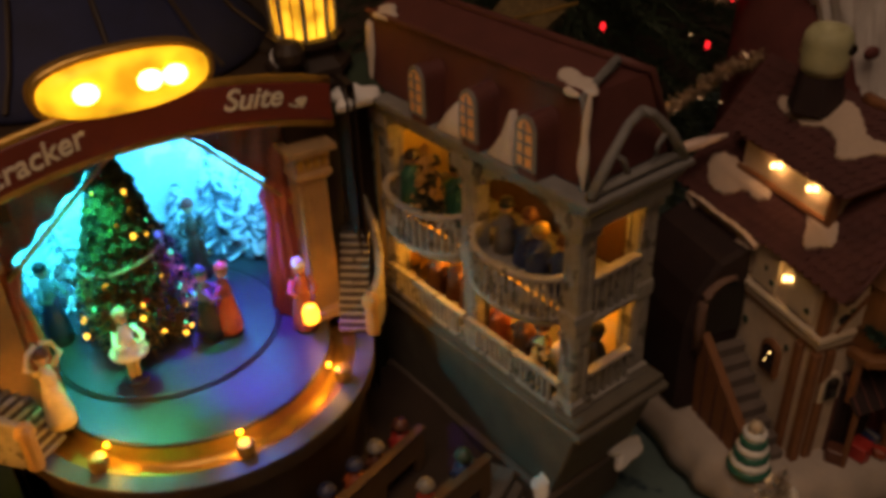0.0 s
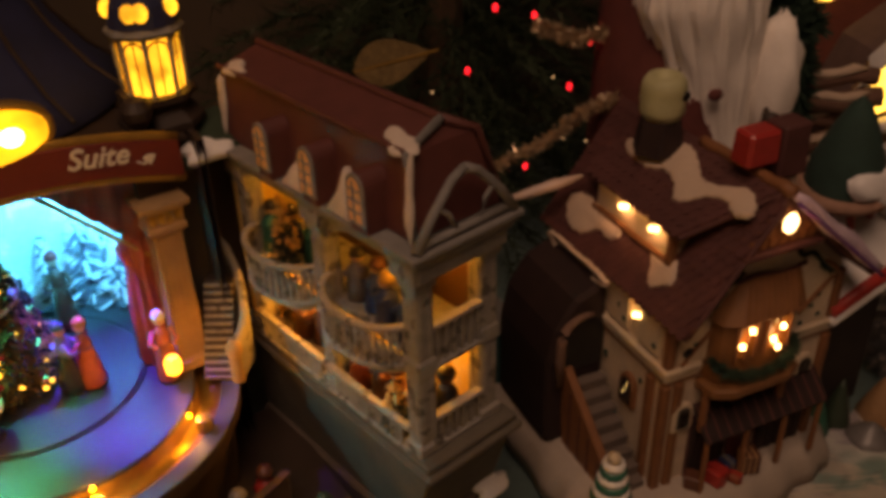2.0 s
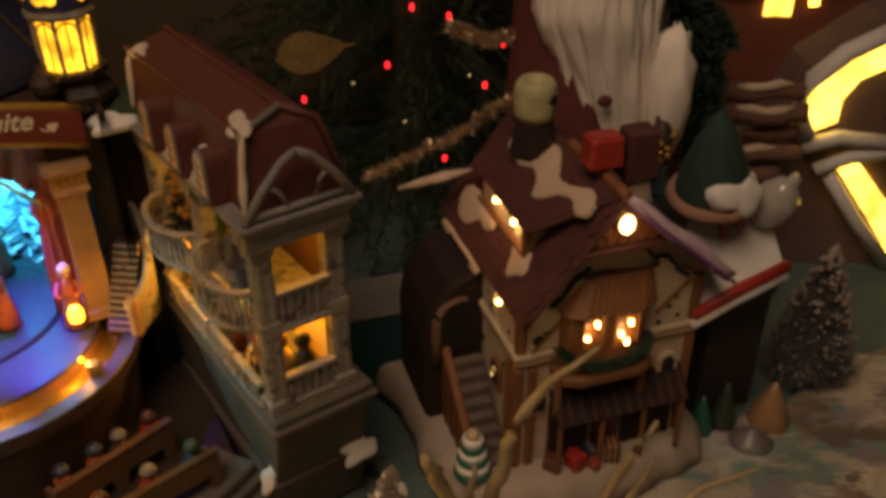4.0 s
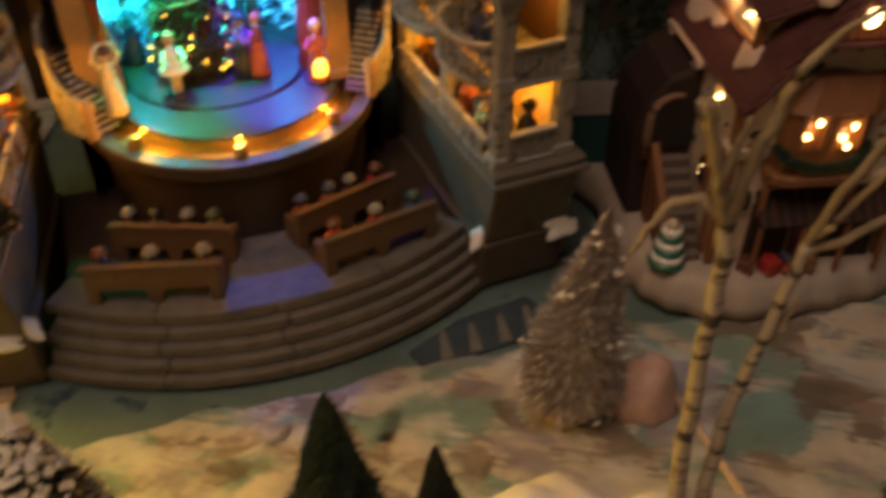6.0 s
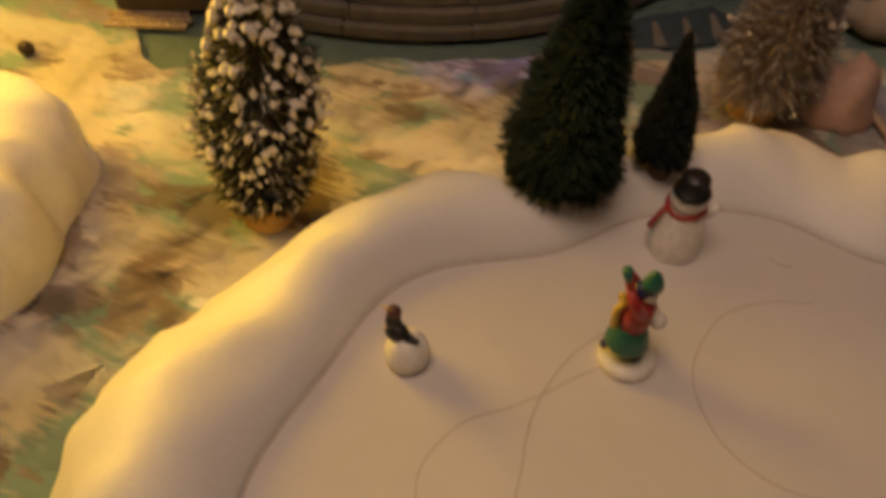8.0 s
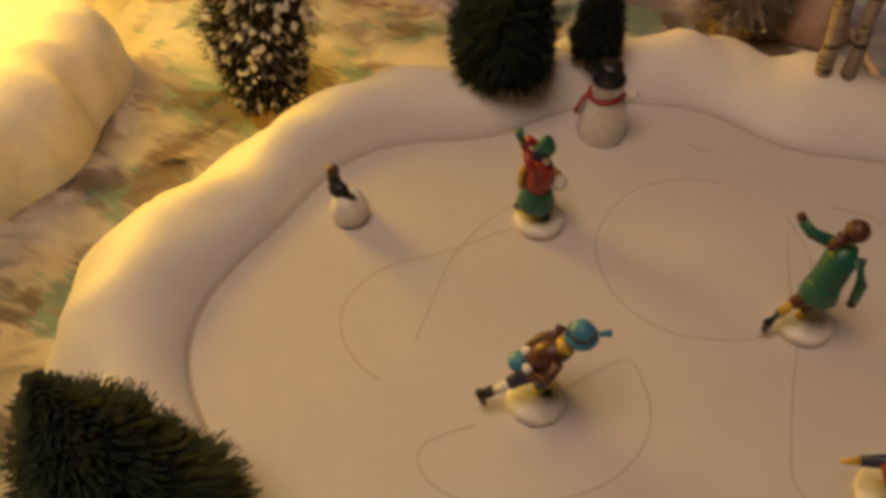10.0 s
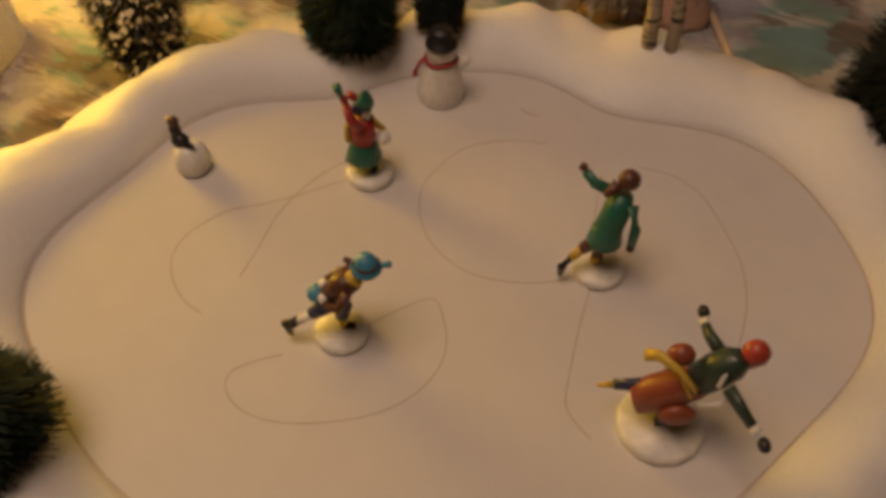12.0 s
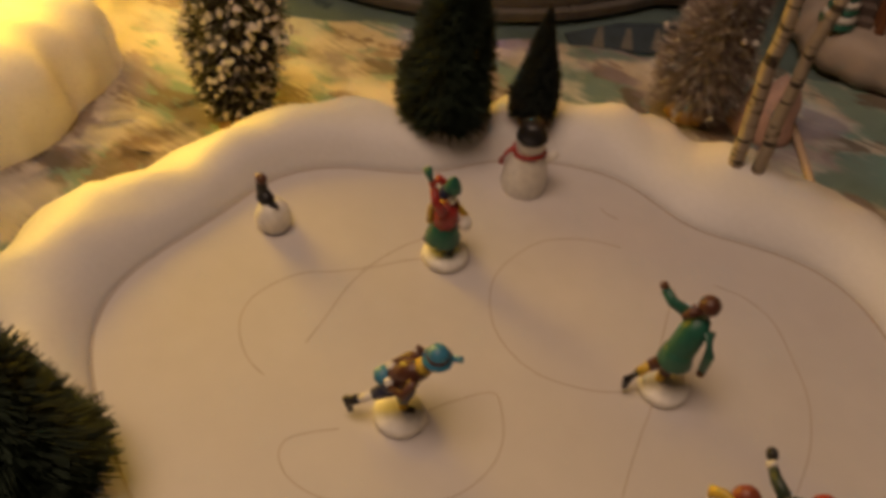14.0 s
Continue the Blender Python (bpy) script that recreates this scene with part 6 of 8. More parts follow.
# snow colour lowered here: the house's shadow on the base is painted in
gp("snow_base", snow_base, mat("base_snow_shaded", (0.38, 0.32, 0.27), 0.6, 0.15, 40, 0.4), "thick snow base under the house", 0, None, True)
gp("wall", lambda b: slab(b, [(0.006, 0.029), (0.128, 0.029), (0.128, 0.164), (0.058, 0.226), (0.006, 0.160)], -0.145, -0.012, 0, UPRIGHT), GINGER, "gingerbread wall", 0.001)
for z, d in ((0.1145, 0.0025), (0.1200, 0.0042)):
    gp("moulding", lambda b: slab(b, [(0.006 - d, 0.012 - d), (0.028, 0.012 - d), (0.028, 0.014), (0.008, 0.014), (0.008, 0.10), (0.006 - d, 0.10)], z, z + 0.0046), ICING, "cream icing band", 0.001)
    gp("moulding", lambda b: slab(b, [(0.090, 0.012 - d), (0.128 + d, 0.012 - d), (0.128 + d, 0.1), (0.126, 0.1), (0.126, 0.014), (0.090, 0.014)], z, z + 0.0046), ICING, "cream icing band", 0.001)
gp("moulding_line", lambda b: slab(b, [(0.0045, 0.0105), (0.1295, 0.0105), (0.1295, 0.1), (0.0045, 0.1)], 0.1118, 0.1144), TRIM, "brown line under the icing band", 0.0005)
for x, y, z0, z1 in ((0.0062, 0.0122, 0.030, 0.1116), (0.0150, 0.0118, 0.030, 0.1116), (0.0055, 0.0240, 0.030, 0.1116), (0.0062, 0.0122, 0.1248, 0.1545), (0.1260, 0.0115, 0.030, 0.1116), (0.1255, 0.0115, 0.1248, 0.160)):
    gp("corner_trim", lambda b: box(b, (x, y, z0), (0.006, 0.006, z1 - z0)), TRIM, "orange-brown corner trim", 0.001)
# roof: two boards, courses of scalloped shingles, verges, ridge
gp("roof_slope", lambda b: plate(b, [(0, -0.003, 0.156), (0.058, -0.003, 0.231), (0.058, 0.150, 0.231), (0, 0.150, 0.156)], 0.005), ROOFB, "chocolate-brown roof slope", 0.001)
gp("roof_slope", lambda b: plate(b, [(0.058, -0.003, 0.231), (0.140, -0.003, 0.162), (0.140, 0.150, 0.162), (0.058, 0.150, 0.231)], 0.005), ROOFB, "chocolate-brown roof slope", 0.001)
for k in range(14):
    v = -0.001 + 0.0068 * k
    gp("shingle_course", lambda b: shingle_row(b, SLOPE_O, (0, 1, 0), SLOPE_V, -0.0035 + 0.003 * (k % 2), 0.150, v, 0.0068, 0.0062, k), ROOFB, "", 0)
gp("ridge_roll", lambda b: tube(b, [(0.0585, -0.005 + 0.0082 * i, 0.2328 + 0.0006 * math.sin(i * 2.1)) for i in range(10)], [0.0036 + 0.0004 * math.sin(i * 1.7) for i in range(10)], 8), TRIM, "orange-brown ridge roll", 0, None, True)
gp("verge", lambda b: tube(b, [(0.003 + 0.0052 * i, -0.0040, 0.1575 + 0.00672 * i) for i in range(11)], 0.0018, 6), ROOFB, "dark verge along the roof", 0, None, True)
gp("verge", lambda b: tube(b, [(0.060 + 0.0078 * i, -0.0050, 0.2310 - 0.0066 * i + 0.0012 * math.sin(i * 1.3)) for i in range(11)], [0.0026, 0.0032, 0.0038, 0.0042, 0.0046, 0.0046, 0.0048, 0.0046, 0.0042, 0.0036, 0.0020], 10), LILAC, "pale lilac icing along the verge", 0, None, True)
gp("verge_line", lambda b: tube(b, [(0.0585 + 0.0078 * i, -0.0092, 0.2285 - 0.0066 * i) for i in range(11)], 0.0013, 6), mat("violet_line", (0.16, 0.06, 0.22), 0.5, 0.2, 120), "violet line along the lilac icing", 0, None, True)
# poured icing snow on the roof
gp("roof_snow", lambda b: icing(b, SLOPE_O, (0, 1, 0), SLOPE_V, [(0.136, 0.023), (0.129, 0.030), (0.112, 0.031), (0.098, 0.029), (0.085, 0.028), (0.0785, 0.023), (0.086, 0.0175), (0.097, 0.0185), (0.107, 0.010), (0.119, 0.0085), (0.128, 0.0125)], 0.0026, 0.0006, 1), ROOFSNOW, "poured icing snow on the roof", 0, None, True)
gp("roof_snow", lambda b: icing(b, SLOPE_O, (0, 1, 0), SLOPE_V, [(0.050, 0.027), (0.041, 0.029), (0.033, 0.033), (0.027, 0.0275), (0.0245, 0.0205), (0.030, 0.0165), (0.0366, 0.0115), (0.0425, 0.0163), (0.045, 0.0215)], 0.0026, 0.0005, 2), ROOFSNOW, "poured icing snow on the roof", 0, None, True)
gp("roof_snow", lambda b: icing(b, (-0.004, 0, 0.156), (0, 1, 0), (-0.25, 0, 1), [(0.134, -0.002), (0.118, 0.002), (0.100, 0.001), (0.080, 0.002), (0.064, -0.002), (0.070, -0.007), (0.083, -0.009), (0.095, -0.014), (0.108, -0.018), (0.122, -0.012)], 0.0026, 0.0006, 3), ROOFSNOW, "icing snow hanging over the eave", 0, None, True)
# shed dormer with its own roof
gp("dormer_wall", lambda b: slab(b, [(0.018, 0.170), (0.056, 0.170), (0.056, 0.226), (0.018, 0.2015)], -0.112, -0.034, 0, UPRIGHT), ICING, "cream dormer wall", 0.0008)
gp("dormer_sill", lambda b: box(b, (0.0165, 0.073, 0.1785), (0.004, 0.080, 0.003)), TRIM, "", 0.0006)
gp("dormer_post", lambda b: box(b, (0.0170, 0.0345, 0.176), (0.005, 0.005, 0.026)), TRIM, "", 0.0006)
droof = gp("dormer_roof", lambda b: plate(b, [(0.0125, 0.026, 0.2015), (0.059, -0.0015, 0.233), (0.059, 0.122, 0.233), (0.0125, 0.119, 0.2015)], 0.004), ROOFB, "snow-covered dormer roof", 0.001)
for k in range(8):
    v = -0.001 + 0.0068 * k
    gp("shingle_course", lambda b: shingle_row(b, DORM_O, (0, 1, 0), DORM_V, 0.026 - 0.49 * v, 0.119 + 0.003 * (k % 2), v, 0.0068, 0.0062, 40 + k), ROOFB, "", 0, droof)
gp("roof_snow", lambda b: icing(b, DORM_O, (0, 1, 0), DORM_V, [(0.112, 0.030), (0.109, 0.034), (0.092, 0.036), (0.079, 0.047), (0.068, 0.048), (0.056, 0.042), (0.046, 0.036), (0.033, 0.0375), (0.017, 0.0445), (0.006, 0.0395), (0.003, 0.032), (0.011, 0.028), (0.022, 0.032), (0.034, 0.028), (0.041, 0.020), (0.049, 0.0165), (0.058, 0.0245), (0.071, 0.028), (0.083, 0.0235), (0.097, 0.024), (0.106, 0.0255)], 0.0026, 0.0005, 5), ROOFSNOW, "poured icing snow on the dormer roof", 0, droof, True)
for y in (0.0475, 0.0525, 0.0775, 0.0825):
    bulb((0.0152, y, 0.1935 + 0.0022 * (y in (0.0475, 0.0775))), 0.0017)
for y, z in ((0.0395, 0.1450), (0.0440, 0.1425)):
    bulb((0.0035, y, z), 0.0017)
for y, z in ((0.0425, 0.0905), (0.0455, 0.0835)):
    bulb((0.0030, y, z), 0.0014)
for x, y, z, w in ((0.0125, 0.050, 0.1925, 0.0055), (0.0125, 0.080, 0.1925, 0.0055), (0.045, -0.0085, 0.143, 0.003), (0.069, -0.0085, 0.138, 0.003), (0.0615, -0.016, 0.2145, 0.004)):
    lamp("bulb_glow", "POINT", HM @ Vector((x, y, z)), (1.0, 0.52, 0.22), w, 0.002)
# chimneys
chim = gp("chimney", lambda b: lathe(b, [(0, 0.244), (0.0115, 0.244), (0.0135, 0.249), (0.0128, 0.2515), (0.0140, 0.256), (0.0130, 0.2585), (0.0138, 0.261), (0.0126, 0.266), (0.0100, 0.2695), (0.0075, 0.2690), (0.0072, 0.262), (0, 0.262)], 22, Matrix.Translation((0.042, 0.088, 0))), mat("chimney_paint", (0.42, 0.40, 0.22), 0.6, 0.25, 90, 0.3), "pale green round chimney", 0, None, True)
gp("chimney_hole", lambda b: ball(b, (0.048, 0.0755, 0.2595), (0.0032, 0.0016, 0.0032), 0, 10), DARKGLASS, "dark round hole", 0, chim, True)
gp("chimney_collar", lambda b: loft(b, arc(0.042, 0.088, 0.0165, 0, 300, 5), 0.222, arc(0.042, 0.088, 0.0125, 0, 300, 5), 0.2445), DARKWOOD, "dark six-sided chimney foot", 0.0008, chim)
gp("red_chimney", lambda b: box(b, (0.0575, 0.026, 0.2375), (0.022, 0.016, 0.020), 0, 0, None, 0.94), paint("red", TINTS["red"]), "bright red square chimney", 0.002)
gp("brown_chimney", lambda b: box(b, (0.0825, 0.030, 0.2250), (0.021, 0.018, 0.031), 0, 0, None, 0.9), ROOFB, "dark brown square chimney", 0.0015)
gp("chimney_foot", lambda b: box(b, (0.0835, 0.030, 0.200), (0.014, 0.012, 0.026)), ROOFSNOW, "pale chimney foot", 0.001)
# front gable: shingled panel, glowing round window, cream wall with holly
gp("gable_panel", lambda b: slab(b, [(0.034, 0.2005), (0.085, 0.2005), (0.059, 0.2295)], -0.010, 0.0015, 0, UPRIGHT), TRIM, "shingled gable panel", 0.0005)
for j, (z, x0, x1) in enumerate(((0.2010, 0.0365, 0.0825), (0.2065, 0.0415, 0.0775), (0.2120, 0.0465, 0.0725))):
    n = int((x1 - x0) / 0.0058)
    for i in range(n):
        x = x0 + (x1 - x0) * (i + 0.5) / n
        gp("gable_shingle", lambda b: slab(b, [(x - 0.0026, z + 0.006), (x - 0.0026, z + 0.0016), (x - 0.0012, z), (x + 0.0012, z), (x + 0.0026, z + 0.0016), (x + 0.0026, z + 0.006)], 0.0016, 0.0030 - 0.0003 * j, 0, UPRIGHT), TRIM, "", 0)
gp("panel_ledge", lambda b: box(b, (0.0595, -0.001, 0.1965), (0.054, 0.010, 0.0035)), ROOFB, "", 0.0006)
gp("round_window", lambda b: ball(b, (0.0605, -0.0045, 0.2145), (0.0047, 0.0026, 0.0060), 0, 16), glow("gable_light", (1.0, 0.70, 0.32), 7), "glowing round gable window", 0, None, True)
gp("window_rim", lambda b: tube(b, [(0.0605 + 0.0054 * math.cos(i * math.pi / 9), -0.0035, 0.2145 + 0.0068 * math.sin(i * math.pi / 9)) for i in range(19)], 0.0010, 6), TRIM, "", 0, None, True)
gp("gable_wall", lambda b: slab(b, [(0.0105, 0.1248), (0.1215, 0.1248), (0.1215, 0.164), (0.0590, 0.2175), (0.0105, 0.160)], -0.0118, -0.0098, 0, UPRIGHT), ICING, "cream iced gable wall", 0.0006)
for p, q in (((0.0135, 0.1250), (0.0385, 0.1520)), ((0.0965, 0.1360), (0.1195, 0.1570)), ((0.110, 0.1700), (0.1240, 0.1570))):
    gp("gable_beam", lambda b: tube(b, [(p[0], 0.0096, p[1]), ((p[0] + q[0]) / 2, 0.0088, (p[1] + q[1]) / 2 + 0.002), (q[0], 0.0096, q[1])], 0.0013, 6), TRIM, "", 0)
for x, z in ((0.106, 0.139), (0.110, 0.146), (0.0600, 0.1900), (0.0520, 0.1885), (0.0680, 0.1885), (0.022, 0.138), (0.113, 0.131), (0.100, 0.128)):
    gp("holly_dot", lambda b: ball(b, (x, 0.0094, z), (0.0022, 0.0008, 0.0016), 0, 8), GARLAND, "", 0, None, True)


def tuft(b, pts, r, n, seed, mi=0):
    """A bushy garland: short blades round a line."""
    g = random.Random(seed)
    P = [Vector(p) for p in pts]
    for _ in range(n):
        i = g.randrange(len(P) - 1)
        c = P[i].lerp(P[i + 1], g.random())
        d = Vector((g.gauss(0, 1), g.gauss(0, 1), g.gauss(0, 1))).normalized() * r * g.uniform(0.6, 1.2)
        s = d.cross(Vector((g.gauss(0, 1), g.gauss(0, 1), g.gauss(0, 1)))).normalized() * r * 0.16
        put(b, [c - s, c + s, c + d], [(0, 1, 2)], mi)


gp("garland", lambda b: tuft(b, [(0.0235, 0.0085, 0.158), (0.031, 0.0085, 0.163), (0.0365, 0.0085, 0.173), (0.047, 0.0085, 0.180)], 0.0032, 420, 2), GARLAND, "green garland along the gable")
gp("garland", lambda b: tuft(b, [(0.084, 0.0085, 0.186), (0.089, 0.0085, 0.1795), (0.099, 0.0085, 0.1790), (0.106, 0.0085, 0.170), (0.109, 0.0085, 0.166), (0.117, 0.0085, 0.161)], 0.0030, 460, 3), GARLAND, "green garland along the gable")
# bay: brown hood, amber panes between mullions, bulbs, garland on a ledge
bay_line = [(0.030, 0.0118), (0.033, 0.0015), (0.042, -0.0022), (0.075, -0.0022), (0.085, 0.0015), (0.089, 0.0118)]
gp("bay", lambda b: slab(b, bay_line, 0.1115, 0.1530), BAYWOOD, "brown bay window", 0.0006)
gp("bay_roof", lambda b: loft(b, [(0.027, 0.0116), (0.030, -0.001), (0.040, -0.0062), (0.079, -0.0062), (0.090, -0.001), (0.093, 0.0116)], 0.1530, [(0.045, 0.0116), (0.046, 0.0085), (0.050, 0.0070), (0.084, 0.0070), (0.090, 0.0085), (0.092, 0.0116)], 0.1730), BAYWOOD, "brown hipped hood over the bay", 0.001)
for k in range(9):
    gp("bay_batten", lambda b: tube(b, [(0.0405 + 0.0047 * k, -0.0062, 0.1535), (0.0505 + 0.0041 * k, 0.0068, 0.1732)], 0.0006, 6), TRIM, "", 0)
gp("hood_ridge", lambda b: tube(b, [(0.044 + 0.0082 * i, 0.0085, 0.1738 + 0.0018 * math.sin(i * 1.1)) for i in range(7)], 0.0014, 6), ROOFB, "", 0, None, True)
for x0, x1 in ((0.0415, 0.0525), (0.0625, 0.0765)):
    gp("bay_pane", lambda b: box(b, ((x0 + x1) / 2, -0.0027, 0.1290), (x1 - x0, 0.0010, 0.0210)), mat("amber_pane", (0.30, 0.12, 0.03), 0.2, 0.2, 60, 0), "amber window pane", 0)
for x in (0.0405, 0.0470, 0.0535, 0.0615, 0.0695, 0.0775):
    gp("bay_mullion", lambda b: box(b, (x, -0.0030, 0.1270), (0.0018, 0.0022, 0.0258)), TRIM, "", 0.0003)
for x, z in ((0.0421, 0.1395), (0.0480, 0.1485), (0.0650, 0.1375), (0.0692, 0.1310), (0.0706, 0.1450)):
    bulb((x, -0.0052, z), 0.0019)
gp("ledge", lambda b: slab(b, [(0.026, 0.0118), (0.028, -0.004), (0.040, -0.0095), (0.079, -0.0095), (0.091, -0.004), (0.093, 0.0118)], 0.1040, 0.1112), BAYWOOD, "brown ledge under the bay", 0.0014)
gp("garland", lambda b: tuft(b, [(0.0300, 0.004, 0.127), (0.034, -0.004, 0.123), (0.046, -0.0068, 0.118), (0.060, -0.0072, 0.1165), (0.074, -0.0068, 0.119), (0.085, -0.004, 0.124), (0.0885, 0.003, 0.127)], 0.0052, 1500, 1), GARLAND, "dark green garland under the bay window")
for x in (0.0300, 0.0885):
    gp("bracket", lambda b: box(b, (x, 0.0035, 0.074), (0.0042, 0.0042, 0.030)), TRIM, "", 0.0008)
# lower storey: small arched windows, dark porch
for x, z in ((0.0195, 0.082), (0.1110, 0.088)):
    win = gp("window", lambda b: slab(b, [(x - 0.0075, z - 0.008), (x + 0.0075, z - 0.008), (x + 0.0075, z + 0.006)] + [(x + 0.0075 * math.cos(math.pi * i / 8), z + 0.006 + 0.0075 * math.sin(math.pi * i / 8)) for i in range(1, 8)] + [(x - 0.0075, z + 0.006)], -0.0118, -0.0085, 0, UPRIGHT), ICING, "arched window with cream icing frame", 0.0008)
    gp("pane", lambda b: slab(b, [(x - 0.0045, z - 0.005), (x + 0.0045, z - 0.005), (x + 0.0045, z + 0.006)] + [(x + 0.0045 * math.cos(math.pi * i / 8), z + 0.006 + 0.0045 * math.sin(math.pi * i / 8)) for i in range(1, 8)] + [(x - 0.0045, z + 0.006)], -0.0084, -0.0076, 0, UPRIGHT), DARKGLASS, "", 0, win)
gp("window", lambda b: ball(b, (0.0175, 0.0094, 0.1335), (0.0045, 0.0010, 0.0034), 0, 12), DARKGLASS, "small dark oval window", 0, None, True)
proof = gp("porch_roof", lambda b: plate(b, [(0.028, -0.007, 0.0720), (0.122, -0.007, 0.0720), (0.122, 0.0118, 0.0900), (0.028, 0.0118, 0.0900)], 0.003), DARKWOOD, "dark brown porch roof", 0.0008)
for k in range(12):
    x = 0.030 + 0.0080 * k
    gp("roof_batten", lambda b: tube(b, [(x, -0.0068, 0.0725), (x, 0.0112, 0.0900)], 0.0007, 6), ROOFB, "", 0, proof)
for x in (0.030, 0.060, 0.090, 0.118):
    gp("porch_post", lambda b: box(b, (x, -0.0040, 0.0295), (0.0030, 0.0030, 0.0420)), TRIM, "", 0.0005)
gp("door", lambda b: slab(b, [(0.060, 0.0295), (0.080, 0.0295), (0.080, 0.062)] + [(0.070 + 0.010 * math.cos(math.pi * i / 8), 0.062 + 0.010 * math.sin(math.pi * i / 8)) for i in range(1, 8)] + [(0.060, 0.062)], -0.0118, -0.0090, 0, UPRIGHT), mat("door_red", (0.13, 0.025, 0.02), 0.5, 0.3, 90, 0.3), "dark red arched door", 0.0008)
for x0, x1 in ((0.028, 0.057), (0.083, 0.120)):
    pan = gp("plank_panel", lambda b: box(b, ((x0 + x1) / 2, 0.0108, 0.0295), (x1 - x0, 0.0022, 0.050)), ROOFB, "dark brown planked panel", 0.0004)
    for k in range(5):
        gp("plank", lambda b: box(b, (x0 + (x1 - x0) * (k + 0.5) / 5, 0.0092, 0.0300), ((x1 - x0) / 5 * 0.82, 0.0014, 0.049)), DARKWOOD, "", 0.0003, pan)
# side wall: panels with dark dots over the band, an arched window under it
for y in (0.030, 0.060, 0.086):
    gp("side_panel", lambda b: box(b, (0.0048, y, 0.1268), (0.0026, 0.021, 0.0250)), ICING, "", 0.0008)
    gp("holly_dot", lambda b: ball(b, (0.0033, y - 0.0065, 0.1335), (0.0008, 0.0022, 0.0018), 0, 8), GARLAND, "", 0, None, True)
for y, z, h in ((0.060, 0.140, 0.0055), (0.024, 0.0700, 0.0030), (0.033, 0.1005, 0.0030), (0.070, 0.096, 0.0042)):
    gp("holly_dot", lambda b: ball(b, (0.0042, y, z), (0.0009, h * 0.6, h * 0.7), 0, 8), GARLAND, "", 0, None, True)
win = gp("window", lambda b: slab(b, [(0.036, 0.074), (0.052, 0.074), (0.052, 0.090)] + [(0.044 + 0.008 * math.cos(math.pi * i / 8), 0.090 + 0.008 * math.sin(math.pi * i / 8)) for i in range(1, 8)] + [(0.036, 0.090)], -0.003, 0.0005, 0, along(0.0058)), TRIM, "arched side window with brown frame", 0.0006)
gp("pane", lambda b: slab(b, [(0.0388, 0.0765), (0.0492, 0.0765), (0.0492, 0.090)] + [(0.044 + 0.0052 * math.cos(math.pi * i / 8), 0.090 + 0.0052 * math.sin(math.pi * i / 8)) for i in range(1, 8)] + [(0.0388, 0.090)], -0.0038, -0.0032, 0, along(0.0058)), DARKGLASS, "", 0, win)
# outside stair along the side, dark lean-to with an arched end behind it
for k in range(8):
    gp("stair_step", lambda b: box(b, (-0.0085, 0.018 + 0.0068 * k, 0.0295), (0.020, 0.0072, 0.0068 * (k + 1))), mat("stair_stone", (0.13, 0.10, 0.085), 0.8, 0.3, 90, 0.4), "", 0.0006)
gp("stair_wall", lambda b: slab(b, [(0.010, 0.0295), (0.072, 0.0295), (0.078, 0.096), (0.070, 0.090), (0.016, 0.044), (0.010, 0.040)], -0.0030, 0.0030, 0, along(-0.0215)), TRIM, "sloping brown stair wall", 0.001)
for k in range(5):
    gp("wall_plank", lambda b: tube(b, [(-0.0250, 0.017 + 0.0115 * k, 0.031), (-0.0250, 0.017 + 0.0115 * k, 0.040 + 0.0096 * k)], 0.0006, 6), ROOFB, "", 0)
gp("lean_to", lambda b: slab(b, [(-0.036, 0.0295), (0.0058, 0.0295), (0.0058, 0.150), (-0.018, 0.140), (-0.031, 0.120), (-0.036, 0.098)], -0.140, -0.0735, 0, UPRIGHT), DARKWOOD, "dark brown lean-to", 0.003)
# no real hole: a black sheet paints the shade inside the arch
gp("lean_to_dark", lambda b: slab(b, [(-0.026, 0.088), (0.003, 0.088), (0.003, 0.112)] + [(-0.0115 + 0.0145 * math.cos(math.pi * i / 10), 0.112 + 0.0145 * math.sin(math.pi * i / 10)) for i in range(1, 10)] + [(-0.026, 0.112)], -0.0733, -0.0725, 0, UPRIGHT), BLACK, "flat black sheet for the dark inside the arch", 0)
gp("lean_to_arch", lambda b: tube(b, [(-0.0285, 0.071, 0.080), (-0.0290, 0.071, 0.100)] + [(-0.0115 - 0.0172 * math.cos(math.pi * i / 12), 0.071, 0.112 + 0.0172 * math.sin(math.pi * i / 12)) for i in range(8)], [0.0026, 0.0036] + [0.0034 - 0.0002 * i for i in range(8)], 8), mat("arch_paint", (0.16, 0.09, 0.065), 0.7, 0.3, 60, 0.3), "pale brown rim of the arch", 0, None, True)

# things in front of the house
def wp(x, y, z, r=0):
    return HM @ pose(x, y, z, 0, 0, r)


def gift(x, y, s, h, turn, box_tint, band_tint, label, stripes=1):
    t = thing("gift_box", wp(x, y, 0.030, turn), label, "gift box", "parcels before the gingerbread house")
    b = bmesh.new()
    box(b, (0, 0, 0), (s, s, h))
    part("box", b, paint(box_tint, TINTS[box_tint]), t, bevel=0.0008)
    for k in range(stripes):
        b = bmesh.new()
        box(b, (s * ((k + 0.5) / stripes - 0.5), 0, 0), (s * 0.28 / stripes ** 0.5, s + 0.0012, h + 0.0006))
        part("ribbon", b, paint(band_tint, TINTS[band_tint]), t)


